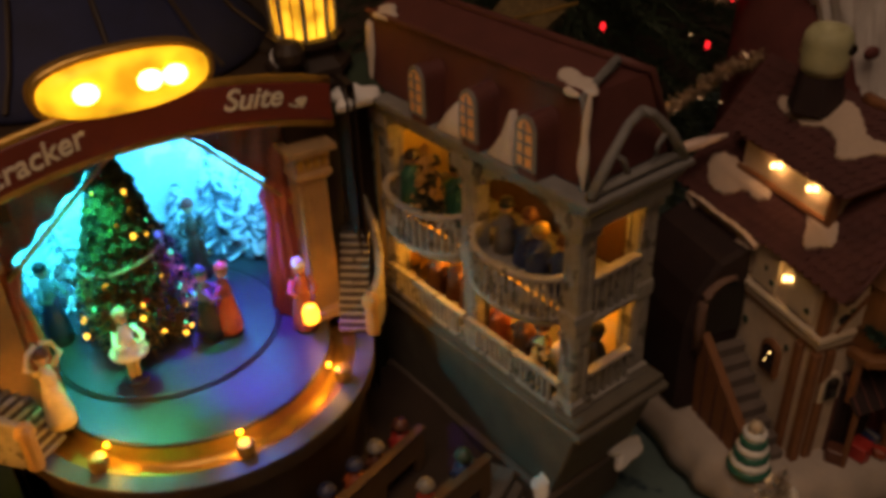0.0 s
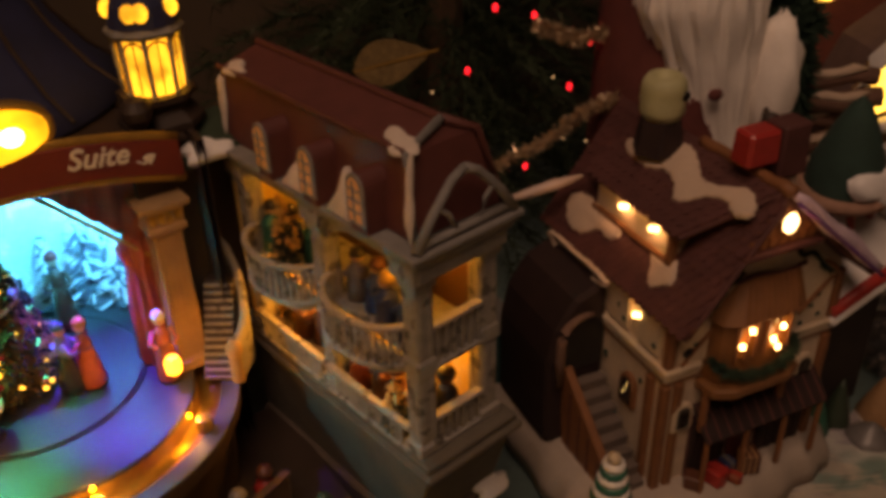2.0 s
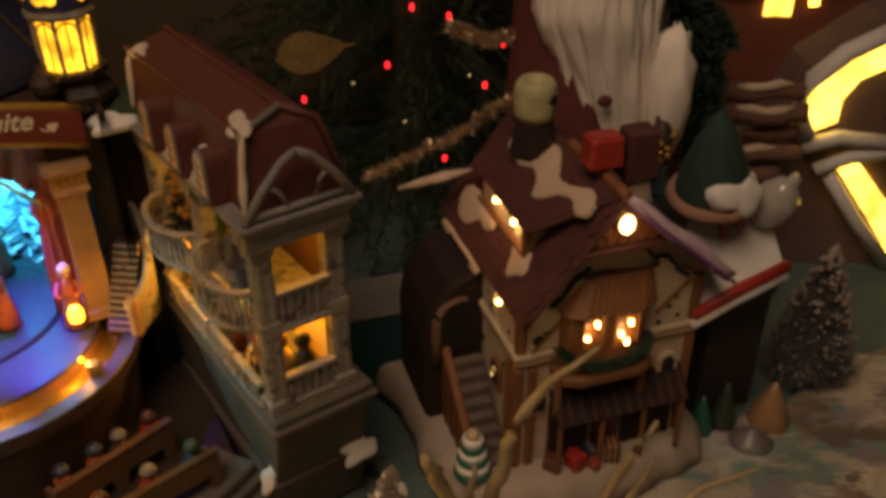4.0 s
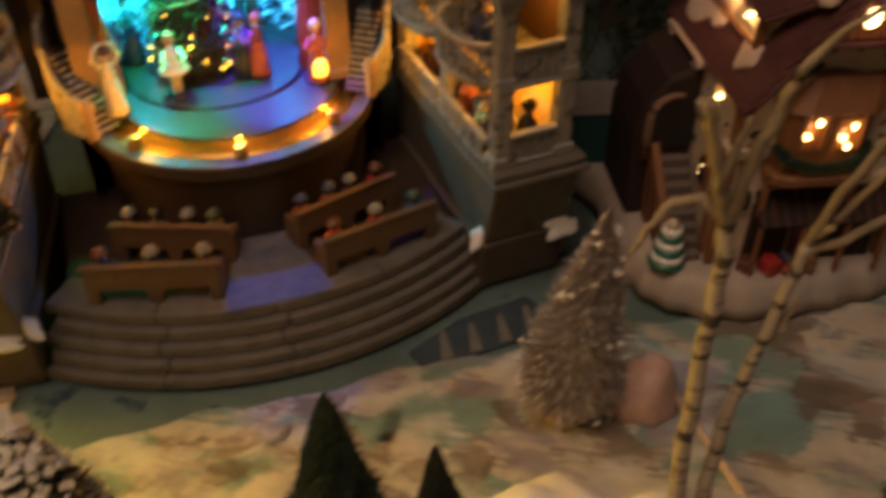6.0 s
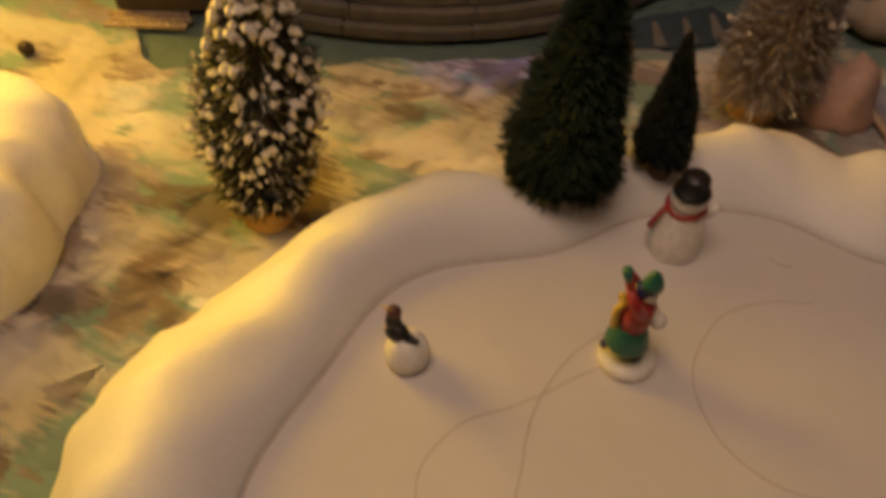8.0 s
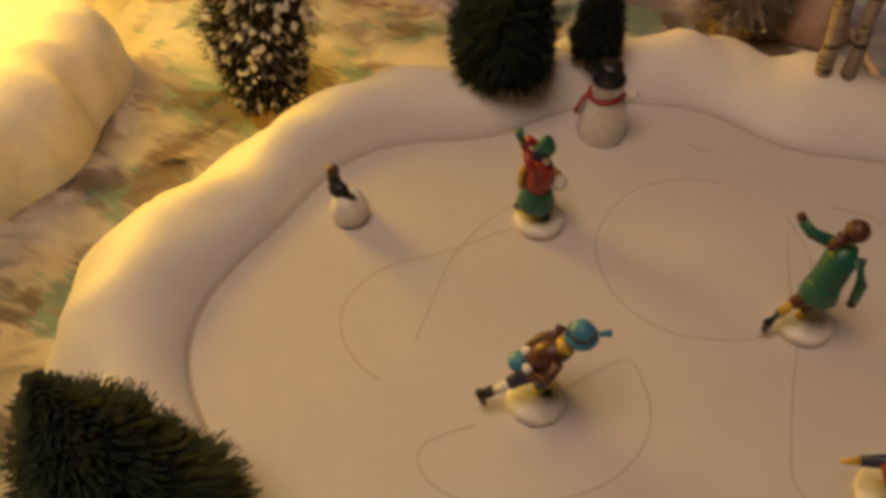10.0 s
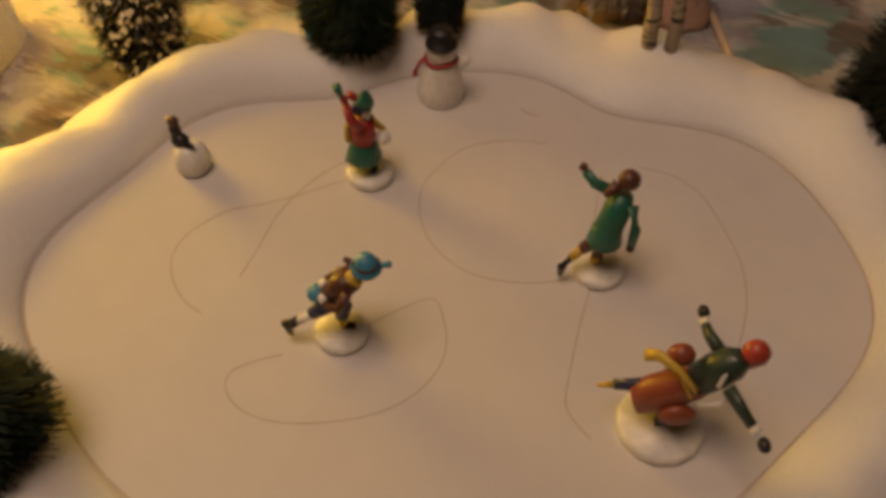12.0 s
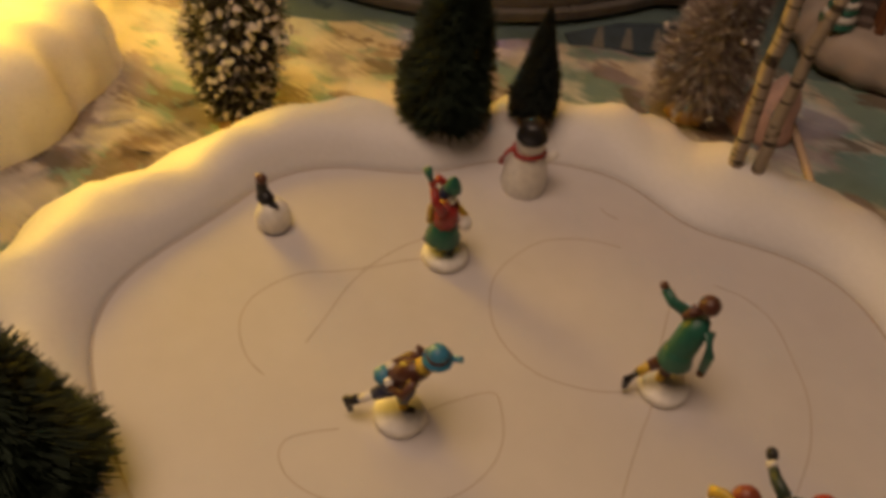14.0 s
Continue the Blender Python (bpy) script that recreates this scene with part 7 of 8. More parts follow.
gift(0.0445, -0.001, 0.0115, 0.011, 20, "red", "red", "bright red gift box on the snow")
gift(0.0700, -0.0005, 0.0115, 0.014, -15, "tan", "brown", "brown and gold striped gift box on the snow", 3)
gift(0.0290, 0.002, 0.0100, 0.010, 40, "brown", "brown", "dark brown gift box on the snow")
gift(0.0570, 0.004, 0.0090, 0.009, 5, "navy", "grey", "dark blue gift box on the snow")
gift(0.0560, -0.0060, 0.0070, 0.006, 30, "rust", "red", "small rust-red gift box on the snow")
t = thing("striped_tree", wp(-0.022, 0.016, 0.0295), "small green and white striped candy tree", "candy ornament")
for i in range(6):
    b = bmesh.new()
    r = 0.0125 - 0.0011 * i
    lathe(b, [(0, 0.0052 * i), (r, 0.0052 * i), (r * 1.05, 0.0052 * i + 0.0026), (r * 0.9, 0.0052 * (i + 1)), (0, 0.0052 * (i + 1))], 16)
    part("ring", b, paint(("green", "white")[i % 2], TINTS[("green", "white")[i % 2]]), t, smooth=True)
b = bmesh.new()
lathe(b, [(0, 0.031), (0.005, 0.031), (0.0035, 0.036), (0, 0.038)], 12)
part("tip", b, paint("cream", TINTS["cream"]), t, smooth=True)

# ---- birch, logs, riser ----
def birch_bark():
    m = mat("birch_bark", (0.38, 0.31, 0.22), 0.7, 0.2, 80, 0.4)
    nt = m.node_tree
    n, l = nt.nodes, nt.links
    b = n["Principled BSDF"]
    base = b.inputs["Base Color"].links[0].from_socket
    tc = n.new("ShaderNodeTexCoord")
    mp = n.new("ShaderNodeMapping")
    mp.inputs["Scale"].default_value = (60, 60, 330)
    l.new(tc.outputs["Object"], mp.inputs["Vector"])
    t = n.new("ShaderNodeTexNoise")
    t.inputs["Scale"].default_value, t.inputs["Detail"].default_value = 1.0, 2
    l.new(mp.outputs[0], t.inputs["Vector"])
    r = n.new("ShaderNodeMapRange")
    r.inputs["From Min"].default_value, r.inputs["From Max"].default_value = 0.555, 0.60
    l.new(t.outputs["Fac"], r.inputs["Value"])
    mx = n.new("ShaderNodeMix")
    mx.data_type = "RGBA"
    mx.inputs[7].default_value = (0.05, 0.035, 0.025, 1)
    l.new(r.outputs[0], mx.inputs[0])
    l.new(base, mx.inputs[6])
    l.new(mx.outputs[2], b.inputs["Base Color"])
    return m


BIRCH = birch_bark()
TWIG = mat("pale_twig", (0.28, 0.21, 0.12), 0.7, 0.3, 90, 0.3)
birch = thing("birch_tree", pose(0.193, 0.146, 0.072), "bare white birch with dark bark marks and pale twigs", "bare tree")


def limb(name, pts, rad, material, wob=0.002, seed=0):
    g = random.Random(seed)
    out, rr = [], []
    P = [Vector(p) for p in pts]
    for i in range(len(P) - 1):
        for k in range(4):
            u = k / 4
            out.append(P[i].lerp(P[i + 1], u) + (Vector((g.uniform(-1, 1), g.uniform(-1, 1), 0)) * wob if (i or k) else Vector()))
            rr.append(rad[i] + (rad[i + 1] - rad[i]) * u)
    out.append(P[-1])
    rr.append(rad[-1])
    b = bmesh.new()
    tube(b, out, [r * 0.86 for r in rr], 8)
    part(name, b, material, birch, smooth=True)


limb("trunk", [(-0.003, 0.000, 0.002), (-0.007, 0.002, 0.050), (-0.009, 0.004, 0.104), (-0.009, 0.009, 0.155), (-0.011, 0.012, 0.169)], [0.0046, 0.0042, 0.0038, 0.0036, 0.0036], BIRCH, 0.0007, 1)
limb("trunk", [(0.0065, 0.002, 0.002), (0.005, 0.004, 0.078), (0.010, 0.006, 0.117), (0.0155, 0.009, 0.153), (0.0165, 0.010, 0.164)], [0.0040, 0.0034, 0.0030, 0.0027, 0.0026], BIRCH, 0.0007, 2)
for i, (p, r) in enumerate((
        ([(-0.011, 0.012, 0.167), (-0.015, 0.008, 0.180), (-0.018, 0.004, 0.192), (-0.0235, 0.001, 0.210), (-0.026, 0.000, 0.220)], [0.0032, 0.0031, 0.0029, 0.0026, 0.0016]),
        ([(-0.011, 0.012, 0.165), (-0.009, 0.006, 0.190), (-0.006, 0.002, 0.211), (-0.003, 0.003, 0.226), (0.006, 0.004, 0.242), (0.018, 0.004, 0.254)], [0.0031, 0.0028, 0.0025, 0.0022, 0.0015, 0.0007]),
        ([(-0.011, 0.012, 0.167), (-0.020, 0.013, 0.175), (-0.029, 0.012, 0.172), (-0.035, 0.008, 0.166), (-0.041, 0.003, 0.155)], [0.0028, 0.0024, 0.0021, 0.0018, 0.0010]),
        ([(0.0165, 0.010, 0.163), (0.021, 0.006, 0.190), (0.029, 0.004, 0.214), (0.035, 0.003, 0.230)], [0.0025, 0.0021, 0.0016, 0.0008]),
        ([(0.0165, 0.010, 0.161), (0.027, 0.009, 0.168), (0.043, 0.014, 0.180), (0.057, 0.018, 0.190), (0.072, 0.019, 0.198)], [0.0024, 0.0020, 0.0016, 0.0012, 0.0006]),
        ([(0.0175, 0.010, 0.168), (0.022, 0.007, 0.177), (0.031, 0.004, 0.200), (0.036, 0.004, 0.216)], [0.0020, 0.0018, 0.0014, 0.0006]),
        ([(-0.017, 0.004, 0.188), (-0.014, 0.003, 0.200), (-0.013, 0.002, 0.214)], [0.0024, 0.0018, 0.0008]),
        ([(0.010, 0.006, 0.117), (0.017, 0.007, 0.130), (0.018, 0.007, 0.143)], [0.0018, 0.0013, 0.0008]))):
    limb("branch", p, r, TWIG, 0.0008, 10 + i)
bm = bmesh.new()
box(bm, (0, 0, 0), (0.060, 0.050, 0.074))
riser = thing("riser", pose(0.109, 0.5305, 0, 0, 0, 18), "teal felt-covered riser beside the theatre", "riser")
part("body", bm, TEAL, riser, bevel=0.002)
bm = bmesh.new()
box(bm, (0, 0, 0.0742), (0.062, 0.052, 0.003))
part("top", bm, GREYWOOD, riser, "grey top board", 0.0008)
bm = bmesh.new()
tube(bm, [(0.131 + (0.1815 - 0.131) * u, 0.512, 0.1795 + (0.1945 - 0.1795) * u) for u in (0, 0.3, 0.65, 1)], [0.0018, 0.0032, 0.0040, 0.0010], 8)
tagged(part("icicle_ornament", bm, mat("pale_icicle", (0.55, 0.42, 0.36), 0.4, 0.2, 90), smooth=True), "long pale pink icicle ornament on the fir", "ornament")
# pink stone and stumps by the frosted tree
for x, y, s, tint, seed in ((0.117, 0.296, 0.011, "tan", 1), (0.176, 0.290, 0.021, "pink", 2)):
    bm = bmesh.new()
    bmesh.ops.create_icosphere(bm, subdivisions=3, radius=s)
    for v in bm.verts:
        v.co *= 1 + 0.22 * noise.noise(v.co * 90 + Vector((seed, 0, 0)))
        v.co.z *= 0.62 if tint == "tan" else 1.25 + 0.5 * (v.co.x > 0)
        v.co.z = max(v.co.z, -s * 0.25)
    ob = part("stone", bm, mat("stone_" + tint, {"tan": (0.48, 0.36, 0.18), "pink": (0.52, 0.34, 0.28)}[tint], 0.7, 0.25, 120, 0.5), smooth=True)
    ob.matrix_basis = pose(x, y, s * 0.25)
    tagged(ob, "rounded %s stone beside the frosted tree" % tint, "stone")
bm = bmesh.new()
tube(bm, [(0.195, 0.30, 0.004), (0.215, 0.268, 0.004), (0.235, 0.235, 0.003), (0.247, 0.205, 0.004), (0.255, 0.17, 0.02)], [0.003, 0.0026, 0.0026, 0.003, 0.002], 8)
tagged(part("cord", bm, mat("pale_cord", (0.55, 0.42, 0.30), 0.7, 0.2, 200), smooth=True), "pale cord lying across the printed cloth", "cord")
for x, y, w, d in ((-0.230, 0.192, 0.05, 0.018),):
    bm = bmesh.new()
    for i in range(10):
        for j in range(3):
            box(bm, (-w / 2 + w * (i + 0.5 * (j % 2) + 0.3) / 10, -d / 2 + d * (j + 0.5) / 3, 0), (w / 10 * 0.86, d / 3 * 0.8, 0.0022))
    ob = part("paving_strip", bm, mat("paving", (0.42, 0.32, 0.22), 0.8, 0.3, 200, 0.4))
    ob.matrix_basis = pose(x, y, -0.001, 0, 0, 24)
    tagged(ob, "narrow strip of tan model paving", "paving", kind="stuff")
bm = bmesh.new()
ball(bm, (0, 0, 0.0035), (0.005, 0.0045, 0.0045), 0, 10)
ob = part("acorn", bm, BROWN, smooth=True)
ob.matrix_basis = pose(-0.273, 0.133, 0)
tagged(ob, "small dark brown acorn lying on the cloth", "acorn")

# ---- santa doll ----
def doll(m):
    b = bmesh.new()
    lathe(b, [(0, 0), (0.060, 0), (0.060, 0.06), (0.056, 0.18), (0.052, 0.27), (0.046, 0.31), (0, 0.32)], 20, None, 2)
    ball(b, (0, -0.028, 0.315), (0.036, 0.034, 0.042), 1, 16)
    n, rows = 180, 48
    v, f = [], []
    for r in range(rows + 1):
        u = r / rows
        z = 0.345 - 0.26 * u
        w = 0.044 * min(1, 0.62 + 2.0 * u) * (1 - 0.55 * max(0, min(1, (u - 0.35) * 2.2)))
        for k in range(n):
            a = 2 * math.pi * k / n
            st = noise.noise(Vector((math.cos(a) * 4, math.sin(a) * 4, z * 30))) * 0.10 + noise.noise(Vector((math.cos(a) * 9, math.sin(a) * 9, z * 14))) * 0.10 + noise.noise(Vector((math.cos(a) * 30, math.sin(a) * 30, z * 26))) * 0.05 + noise.noise(Vector((math.cos(a) * 75 + 8 * u, math.sin(a) * 75, z * 30))) * 0.035
            v.append((0.06 * max(0, u - 0.35) + (w * (1 + st)) * math.cos(a), -0.040 + 0.62 * w * (1 + st) * math.sin(a), z - 0.006 * noise.noise(Vector((math.cos(a) * 12, math.sin(a) * 12, 3)))))
    for r in range(rows):
        f += [(r * n + k, r * n + (k + 1) % n, (r + 1) * n + (k + 1) % n, (r + 1) * n + k) for k in range(n)]
    put(b, v, f + [tuple(range(rows * n, rows * n + n))], 0)
    ball(b, (0.004, -0.0665, 0.199), (0.0055, 0.003, 0.0045), 2, 10)
    lathe(b, [(0.048, 0.335), (0.054, 0.345), (0.046, 0.36), (0.036, 0.39), (0.014, 0.43), (0, 0.44)], 18, Matrix.Translation((0, -0.02, 0)), 2)
    v, f = [], []
    for r in range(15):
        t = math.pi * r / 14
        for k in range(28):
            a = 2 * math.pi * k / 28
            d = Vector((math.sin(t) * math.cos(a), math.sin(t) * math.sin(a), math.cos(t)))
            q = 1 + 0.16 * noise.noise(d * 3.1) + 0.10 * noise.noise(d * 9.0) + 0.06 * noise.noise(d * 25.0)
            v.append((0.054 + 0.017 * q * d.x, -0.048 + 0.020 * q * d.y, 0.196 + 0.048 * q * d.z))
    f = [(r * 28 + k, r * 28 + (k + 1) % 28, (r + 1) * 28 + (k + 1) % 28, (r + 1) * 28 + k) for r in range(14) for k in range(28)]
    put(b, v, f, 0)
    ob = part("santa_doll", b, [mat("doll_beard", (0.86, 0.80, 0.74), 0.9, 0.10, 60, 0.3, depth=0.002), mat("doll_face", (0.42, 0.18, 0.10), 0.6, 0.2, 60), mat("doll_coat", (0.13, 0.035, 0.03), 0.8, 0.3, 60)], smooth=True)
    ob.matrix_basis = m
    tagged(ob, "large bearded winter doll with a long white beard", "doll")


doll(pose(-0.0156, 0.028, -0.009, 0, 0, -2.4) @ Matrix.Scale(0.96, 4) @ pose(0.262, 0.605, 0.055, 0, 0, 8))
# ---- candy house to the side, hat, bulb, lit facade, log wall ----
SIDE = pose(0.0131, 0.0387, 0, 0, 0, -1.15) @ Matrix.Scale(0.92, 4)
BACK = pose(0.0214, 0.0229, -0.0034, 0, 0, 0.66) @ Matrix.Scale(0.92, 4)
FIRM = pose(0.0076, 0.0152, 0.0043) @ Matrix.Scale(0.92, 4)
candy = thing("candy_house", SIDE, "small snowy candy house with a red and white striped eave", "model house")


def cp(name, fill, material, label="", bevel=0.0008, smooth=False):
    b = bmesh.new()
    fill(b)
    return part(name, b, material, candy, label, bevel, smooth)


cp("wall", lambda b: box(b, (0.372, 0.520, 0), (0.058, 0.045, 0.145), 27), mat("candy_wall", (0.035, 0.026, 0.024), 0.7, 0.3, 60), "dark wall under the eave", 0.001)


def candy_roof(b):
    p = [(0.330, 0.442, 0.134), (0.397, 0.477, 0.154), (0.378, 0.520, 0.205), (0.322, 0.490, 0.205)]
    put(b, p + [(x, y, z + 0.010) for x, y, z in p], [(3, 2, 1, 0), (4, 5, 6, 7), (0, 1, 5, 4), (1, 2, 6, 5), (2, 3, 7, 6), (3, 0, 4, 7)])


cp("roof_slope", candy_roof, SNOW, "thick white snow roof", 0.003)
cp("red_eave", lambda b: tube(b, [(0.328, 0.4405, 0.140), (0.362, 0.457, 0.151), (0.399, 0.4755, 0.160)], 0.0048, 8), paint("red", TINTS["red"]), "red eave stripe", 0, True)
cp("white_eave", lambda b: tube(b, [(0.328, 0.4395, 0.132), (0.362, 0.456, 0.143), (0.399, 0.4745, 0.152)], 0.0038, 8), SNOW, "white eave stripe", 0, True)
for x, z in ((0.350, 0.192), (0.362, 0.200)):
    cp("red_stripe", lambda b: tube(b, [(x, 0.480, z - 0.012), (x + 0.004, 0.492, z + 0.022)], 0.0032, 8), paint("red", TINTS["red"]), "red candy stripe", 0, True)
hat = thing("elf_hat", SIDE @ pose(0.338, 0.480, 0.214, 8, -4, 0), "dark green pointed hat with a white fur brim", "hat")
bm = bmesh.new()
lathe(bm, [(0.026, 0.0), (0.023, 0.02), (0.015, 0.042), (0.007, 0.060), (0, 0.068)], 20)
part("cone", bm, mat("hat_green", (0.02, 0.05, 0.04), 0.85, 0.3, 60, 0.4), hat, smooth=True)
bm = bmesh.new()
patch(bm, (0.012, -0.017, 0.010), (0.5, -0.8, 0.45), 0.020, 0.014, 3, 0.008)
part("fur_lump", bm, SNOW, hat, "white snow lump on the brim", smooth=True)
bm = bmesh.new()
tube(bm, arc(0, 0, 0.0265, 0, 360, 24, 0.0), 0.005, 8)
part("brim", bm, mat("hat_brim", (0.30, 0.17, 0.12), 0.8, 0.3, 90), hat, smooth=True)
bm = bmesh.new()
lathe(bm, [(0, -0.022), (0.010, -0.019), (0.0155, -0.006), (0.0145, 0.008), (0.008, 0.019), (0.004, 0.022), (0.004, 0.027), (0, 0.028)], 20)
ob = part("glass_bulb", bm, mat("frosted_glass", (0.42, 0.40, 0.38), 0.12, 0.15, 60, 0.1, coat=0.5), smooth=True)
ob.matrix_basis = SIDE @ pose(0.384, 0.487, 0.205, 18, 20, 0)
tagged(ob, "grey frosted glass bauble resting on the candy house", "bauble")
brush_tree("frosted_tree", (0.450, 0.535, 0.0), 0.12, 0.039, (0.0, 0.0), 5000, (mat("grey_needles", (0.13, 0.13, 0.14), 0.7, 0.4, 120), FROST, BARK), "dark grey frosted bottle-brush tree", flocked=0.12, stump=0.01, seed=21)
lit = thing("lit_facade", BACK @ pose(0, 0.74, 0), "snow-edged house front with bright yellow lit windows", "model house")


def lp(name, out, d0, d1, material, label=""):
    b = bmesh.new()
    slab(b, out, d0, d1, 0, UPRIGHT)
    return part(name, b, material, lit, label, 0.0)


lp("wall", [(0.47, 0), (0.75, 0), (0.75, 0.30), (0.56, 0.26), (0.50, 0.215), (0.47, 0.14)], -0.06, 0.0, mat("facade_wall", (0.16, 0.10, 0.09), 0.8, 0.3, 40, 0.4), "dark log wall")
FACLIT = lit_glass("facade_window", (1.0, 0.62, 0.09), 3.0, 30)
lp("lit_window", [(0.51, 0.153), (0.498, 0.178), (0.505, 0.203), (0.527, 0.227), (0.6110000000000001, 0.264), (0.616, 0.243), (0.544, 0.205), (0.532, 0.186), (0.532, 0.163)], 0.002, 0.006, FACLIT, "bright arched window")
lp("lit_window", [(0.542, 0.116), (0.564, 0.119), (0.604, 0.074), (0.619, 0.013), (0.583, 0.062)], 0.002, 0.006, FACLIT, "bright slanting window")
for pts, r in (([(0.503, 0.151), (0.489, 0.179), (0.498, 0.209), (0.523, 0.234), (0.558, 0.253)], 0.009), ([(0.501, 0.14), (0.534, 0.15), (0.586, 0.144)], 0.008), ([(0.534, 0.109), (0.573, 0.056), (0.616, 0.006)], 0.007), ([(0.518, 0.115), (0.55, 0.129), (0.589, 0.134)], 0.007)):
    bm = bmesh.new()
    tube(bm, [(x, -0.012, z) for x, z in pts], r, 8)
    part("snow_edge", bm, SNOW, lit, "snow along the ledge", smooth=True)
bm = bmesh.new()
for i in range(9):
    box(bm, (0.575 + 0.009 * i, -0.012, 0.168 + 0.004 * i), (0.002, 0.002, 0.02))
rail(bm, [(0.570, -0.012, 0.186), (0.66, -0.012, 0.224)], 0.003, 0.003)
part("balcony_fence", bm, BROWN, lit, "little dark fence before the window")
house2 = thing("far_house", BACK @ pose(0.50, 0.90, 0), "far brick-red house with small lit windows", "model house")
bm = bmesh.new()
box(bm, (0.01, 0, 0), (0.16, 0.08, 0.30))
part("wall", bm, mat("far_brick", (0.20, 0.06, 0.04), 0.8, 0.3, 40, 0.4), house2, bevel=0.002)
for x, z, w, h in ((0.0, 0.228, 0.028, 0.022), (0.036, 0.238, 0.010, 0.024), (0.06, 0.262, 0.012, 0.02), (-0.03, 0.262, 0.014, 0.026)):
    bm = bmesh.new()
    box(bm, (x, -0.042, z), (w, 0.004, h))
    part("window", bm, FACLIT, house2, bevel=0.001)
bm = bmesh.new()
tube(bm, [(-0.07, -0.045, 0.262), (0.0, -0.048, 0.257), (0.09, -0.045, 0.268)], 0.008, 8)
part("snow_ledge", bm, SNOW, house2, smooth=True)
garland_dark = bmesh.new()
tuft(garland_dark, [(0.328, 0.60, 0.280), (0.341, 0.60, 0.262), (0.352, 0.60, 0.240), (0.356, 0.60, 0.210), (0.357, 0.60, 0.176), (0.356, 0.60, 0.150)], 0.017, 3200, 91)
tuft(garland_dark, [(0.322, 0.61, 0.300), (0.345, 0.61, 0.275), (0.366, 0.61, 0.250)], 0.015, 1500, 92)
tagged(part("fir_garland", garland_dark, GARLAND), "thick dark green fir garland beside the doll", "garland")
# a gilt cone with a twisted top hanging between the doll's beard and mitten
cone = thing("gilt_cone", pose(0.314, 0.535, 0.188), "gold and brown scaly cone ornament with a twisted top", "ornament")
bm = bmesh.new()
tube(bm, [(0, 0, 0), (-0.001, 0.004, 0.018), (-0.002, 0.010, 0.034)], [0.005, 0.0075, 0.004], 10)
part("core", bm, BROWN, cone, smooth=True)
g = random.Random(14)
for k in range(34):
    u, a = g.random(), g.uniform(0, 2 * math.pi)
    bm = bmesh.new()
    ball(bm, (0.0075 * math.sin(math.pi * (0.15 + 0.75 * u)) * math.cos(a), 0.010 * u + 0.0075 * math.sin(math.pi * (0.15 + 0.75 * u)) * math.sin(a), 0.034 * u), (0.0026, 0.0026, 0.0018), 0, 6)
    part("scale", bm, GOLD if k % 3 else BENCH, cone, smooth=True)
bm = bmesh.new()
tube(bm, [(-0.002 + 0.0022 * math.sin(i * 1.6), 0.011 + 0.0006 * i, 0.034 + 0.0024 * i) for i in range(17)], [0.0030 - 0.00012 * i for i in range(17)], 7)
part("twist", bm, GOLD, cone, "twisted gold top", smooth=True)
# weathered logs with snow between the garland and the lit front
pile = thing("log_pile", pose(0.405, 0.655, 0), "stack of weathered brown logs dusted with snow", "log pile")
LOG = mat("log_wood", (0.17, 0.09, 0.065), 0.85, 0.45, 60, 0.8)
g = random.Random(23)
for k in range(11):
    z, y, x0 = 0.008 + 0.0185 * k, 0.004 * (k % 3), -0.036 + 0.006 * g.random()
    L = 0.066 + 0.02 * g.random()
    pts = [(x0 + L * i / 7, y + 0.002 * math.sin(i * 1.9 + k), z + 0.0015 * math.sin(i * 1.3 + 2 * k)) for i in range(8)]
    bm = bmesh.new()
    tube(bm, pts, [0.0082 * g.uniform(0.85, 1.12) for _ in pts], 9)
    log = part("log", bm, LOG, pile, smooth=True)
    if k % 2 == 0 or k > 6:
        i0 = g.randrange(0, 3)
        bm = bmesh.new()
        tube(bm, [(x, yy - 0.005, zz + 0.0062) for x, yy, zz in pts[i0:i0 + 5]], [0.0018, 0.0042, 0.0036, 0.0044, 0.0016], 8)
        part("snow_cap", bm, ROOFSNOW, log, "pale snow on the log", smooth=True)

# ---- big decorated tree and the dark behind ----
rng = random.Random(77)
FIR = mat("fir_needles", (0.030, 0.048, 0.022), 0.7, 0.5, 40)
fir = thing("christmas_tree", FIRM @ pose(0.12, 0.92, 0), "dark decorated fir behind the village with red lights", "christmas tree")
bm = bmesh.new()
tube(bm, [(0, 0, -0.02), (0, 0, 0.8)], [0.03, 0.012], 10)
part("trunk", bm, BARK, fir)
v, f = [], []
for i in range(230):
    z = rng.uniform(0.02, 0.62)
    a = rng.uniform(math.pi, 2 * math.pi) if i % 4 else rng.uniform(0, math.pi)
    L = (0.42 - 0.42 * z) * rng.uniform(0.6, 1.0)
    d = Vector((math.cos(a), math.sin(a), -0.15 + rng.uniform(-0.1, 0.15)))
    for k in range(150):
        u = rng.uniform(0.15, 1.0)
        p = Vector((0, 0, z)) + d * L * u + Vector((0, 0, -0.05 * u * u))
        w = Vector((rng.gauss(0, 1), rng.gauss(0, 1), rng.gauss(0, 1))).normalized()
        e = (d * 0.8 + w).normalized() * rng.uniform(0.012, 0.026)
        s = e.cross(w).normalized() * 0.0009
        n0 = len(v)
        v += [p - s, p + s, p + e + s * 0.3, p + e - s * 0.3]
        f.append((n0, n0 + 1, n0 + 2, n0 + 3))
me = bpy.data.meshes.new("crown")
me.from_pydata(v, [], f)
me.materials.append(FIR)
o = new("crown", me)
o.parent = fir
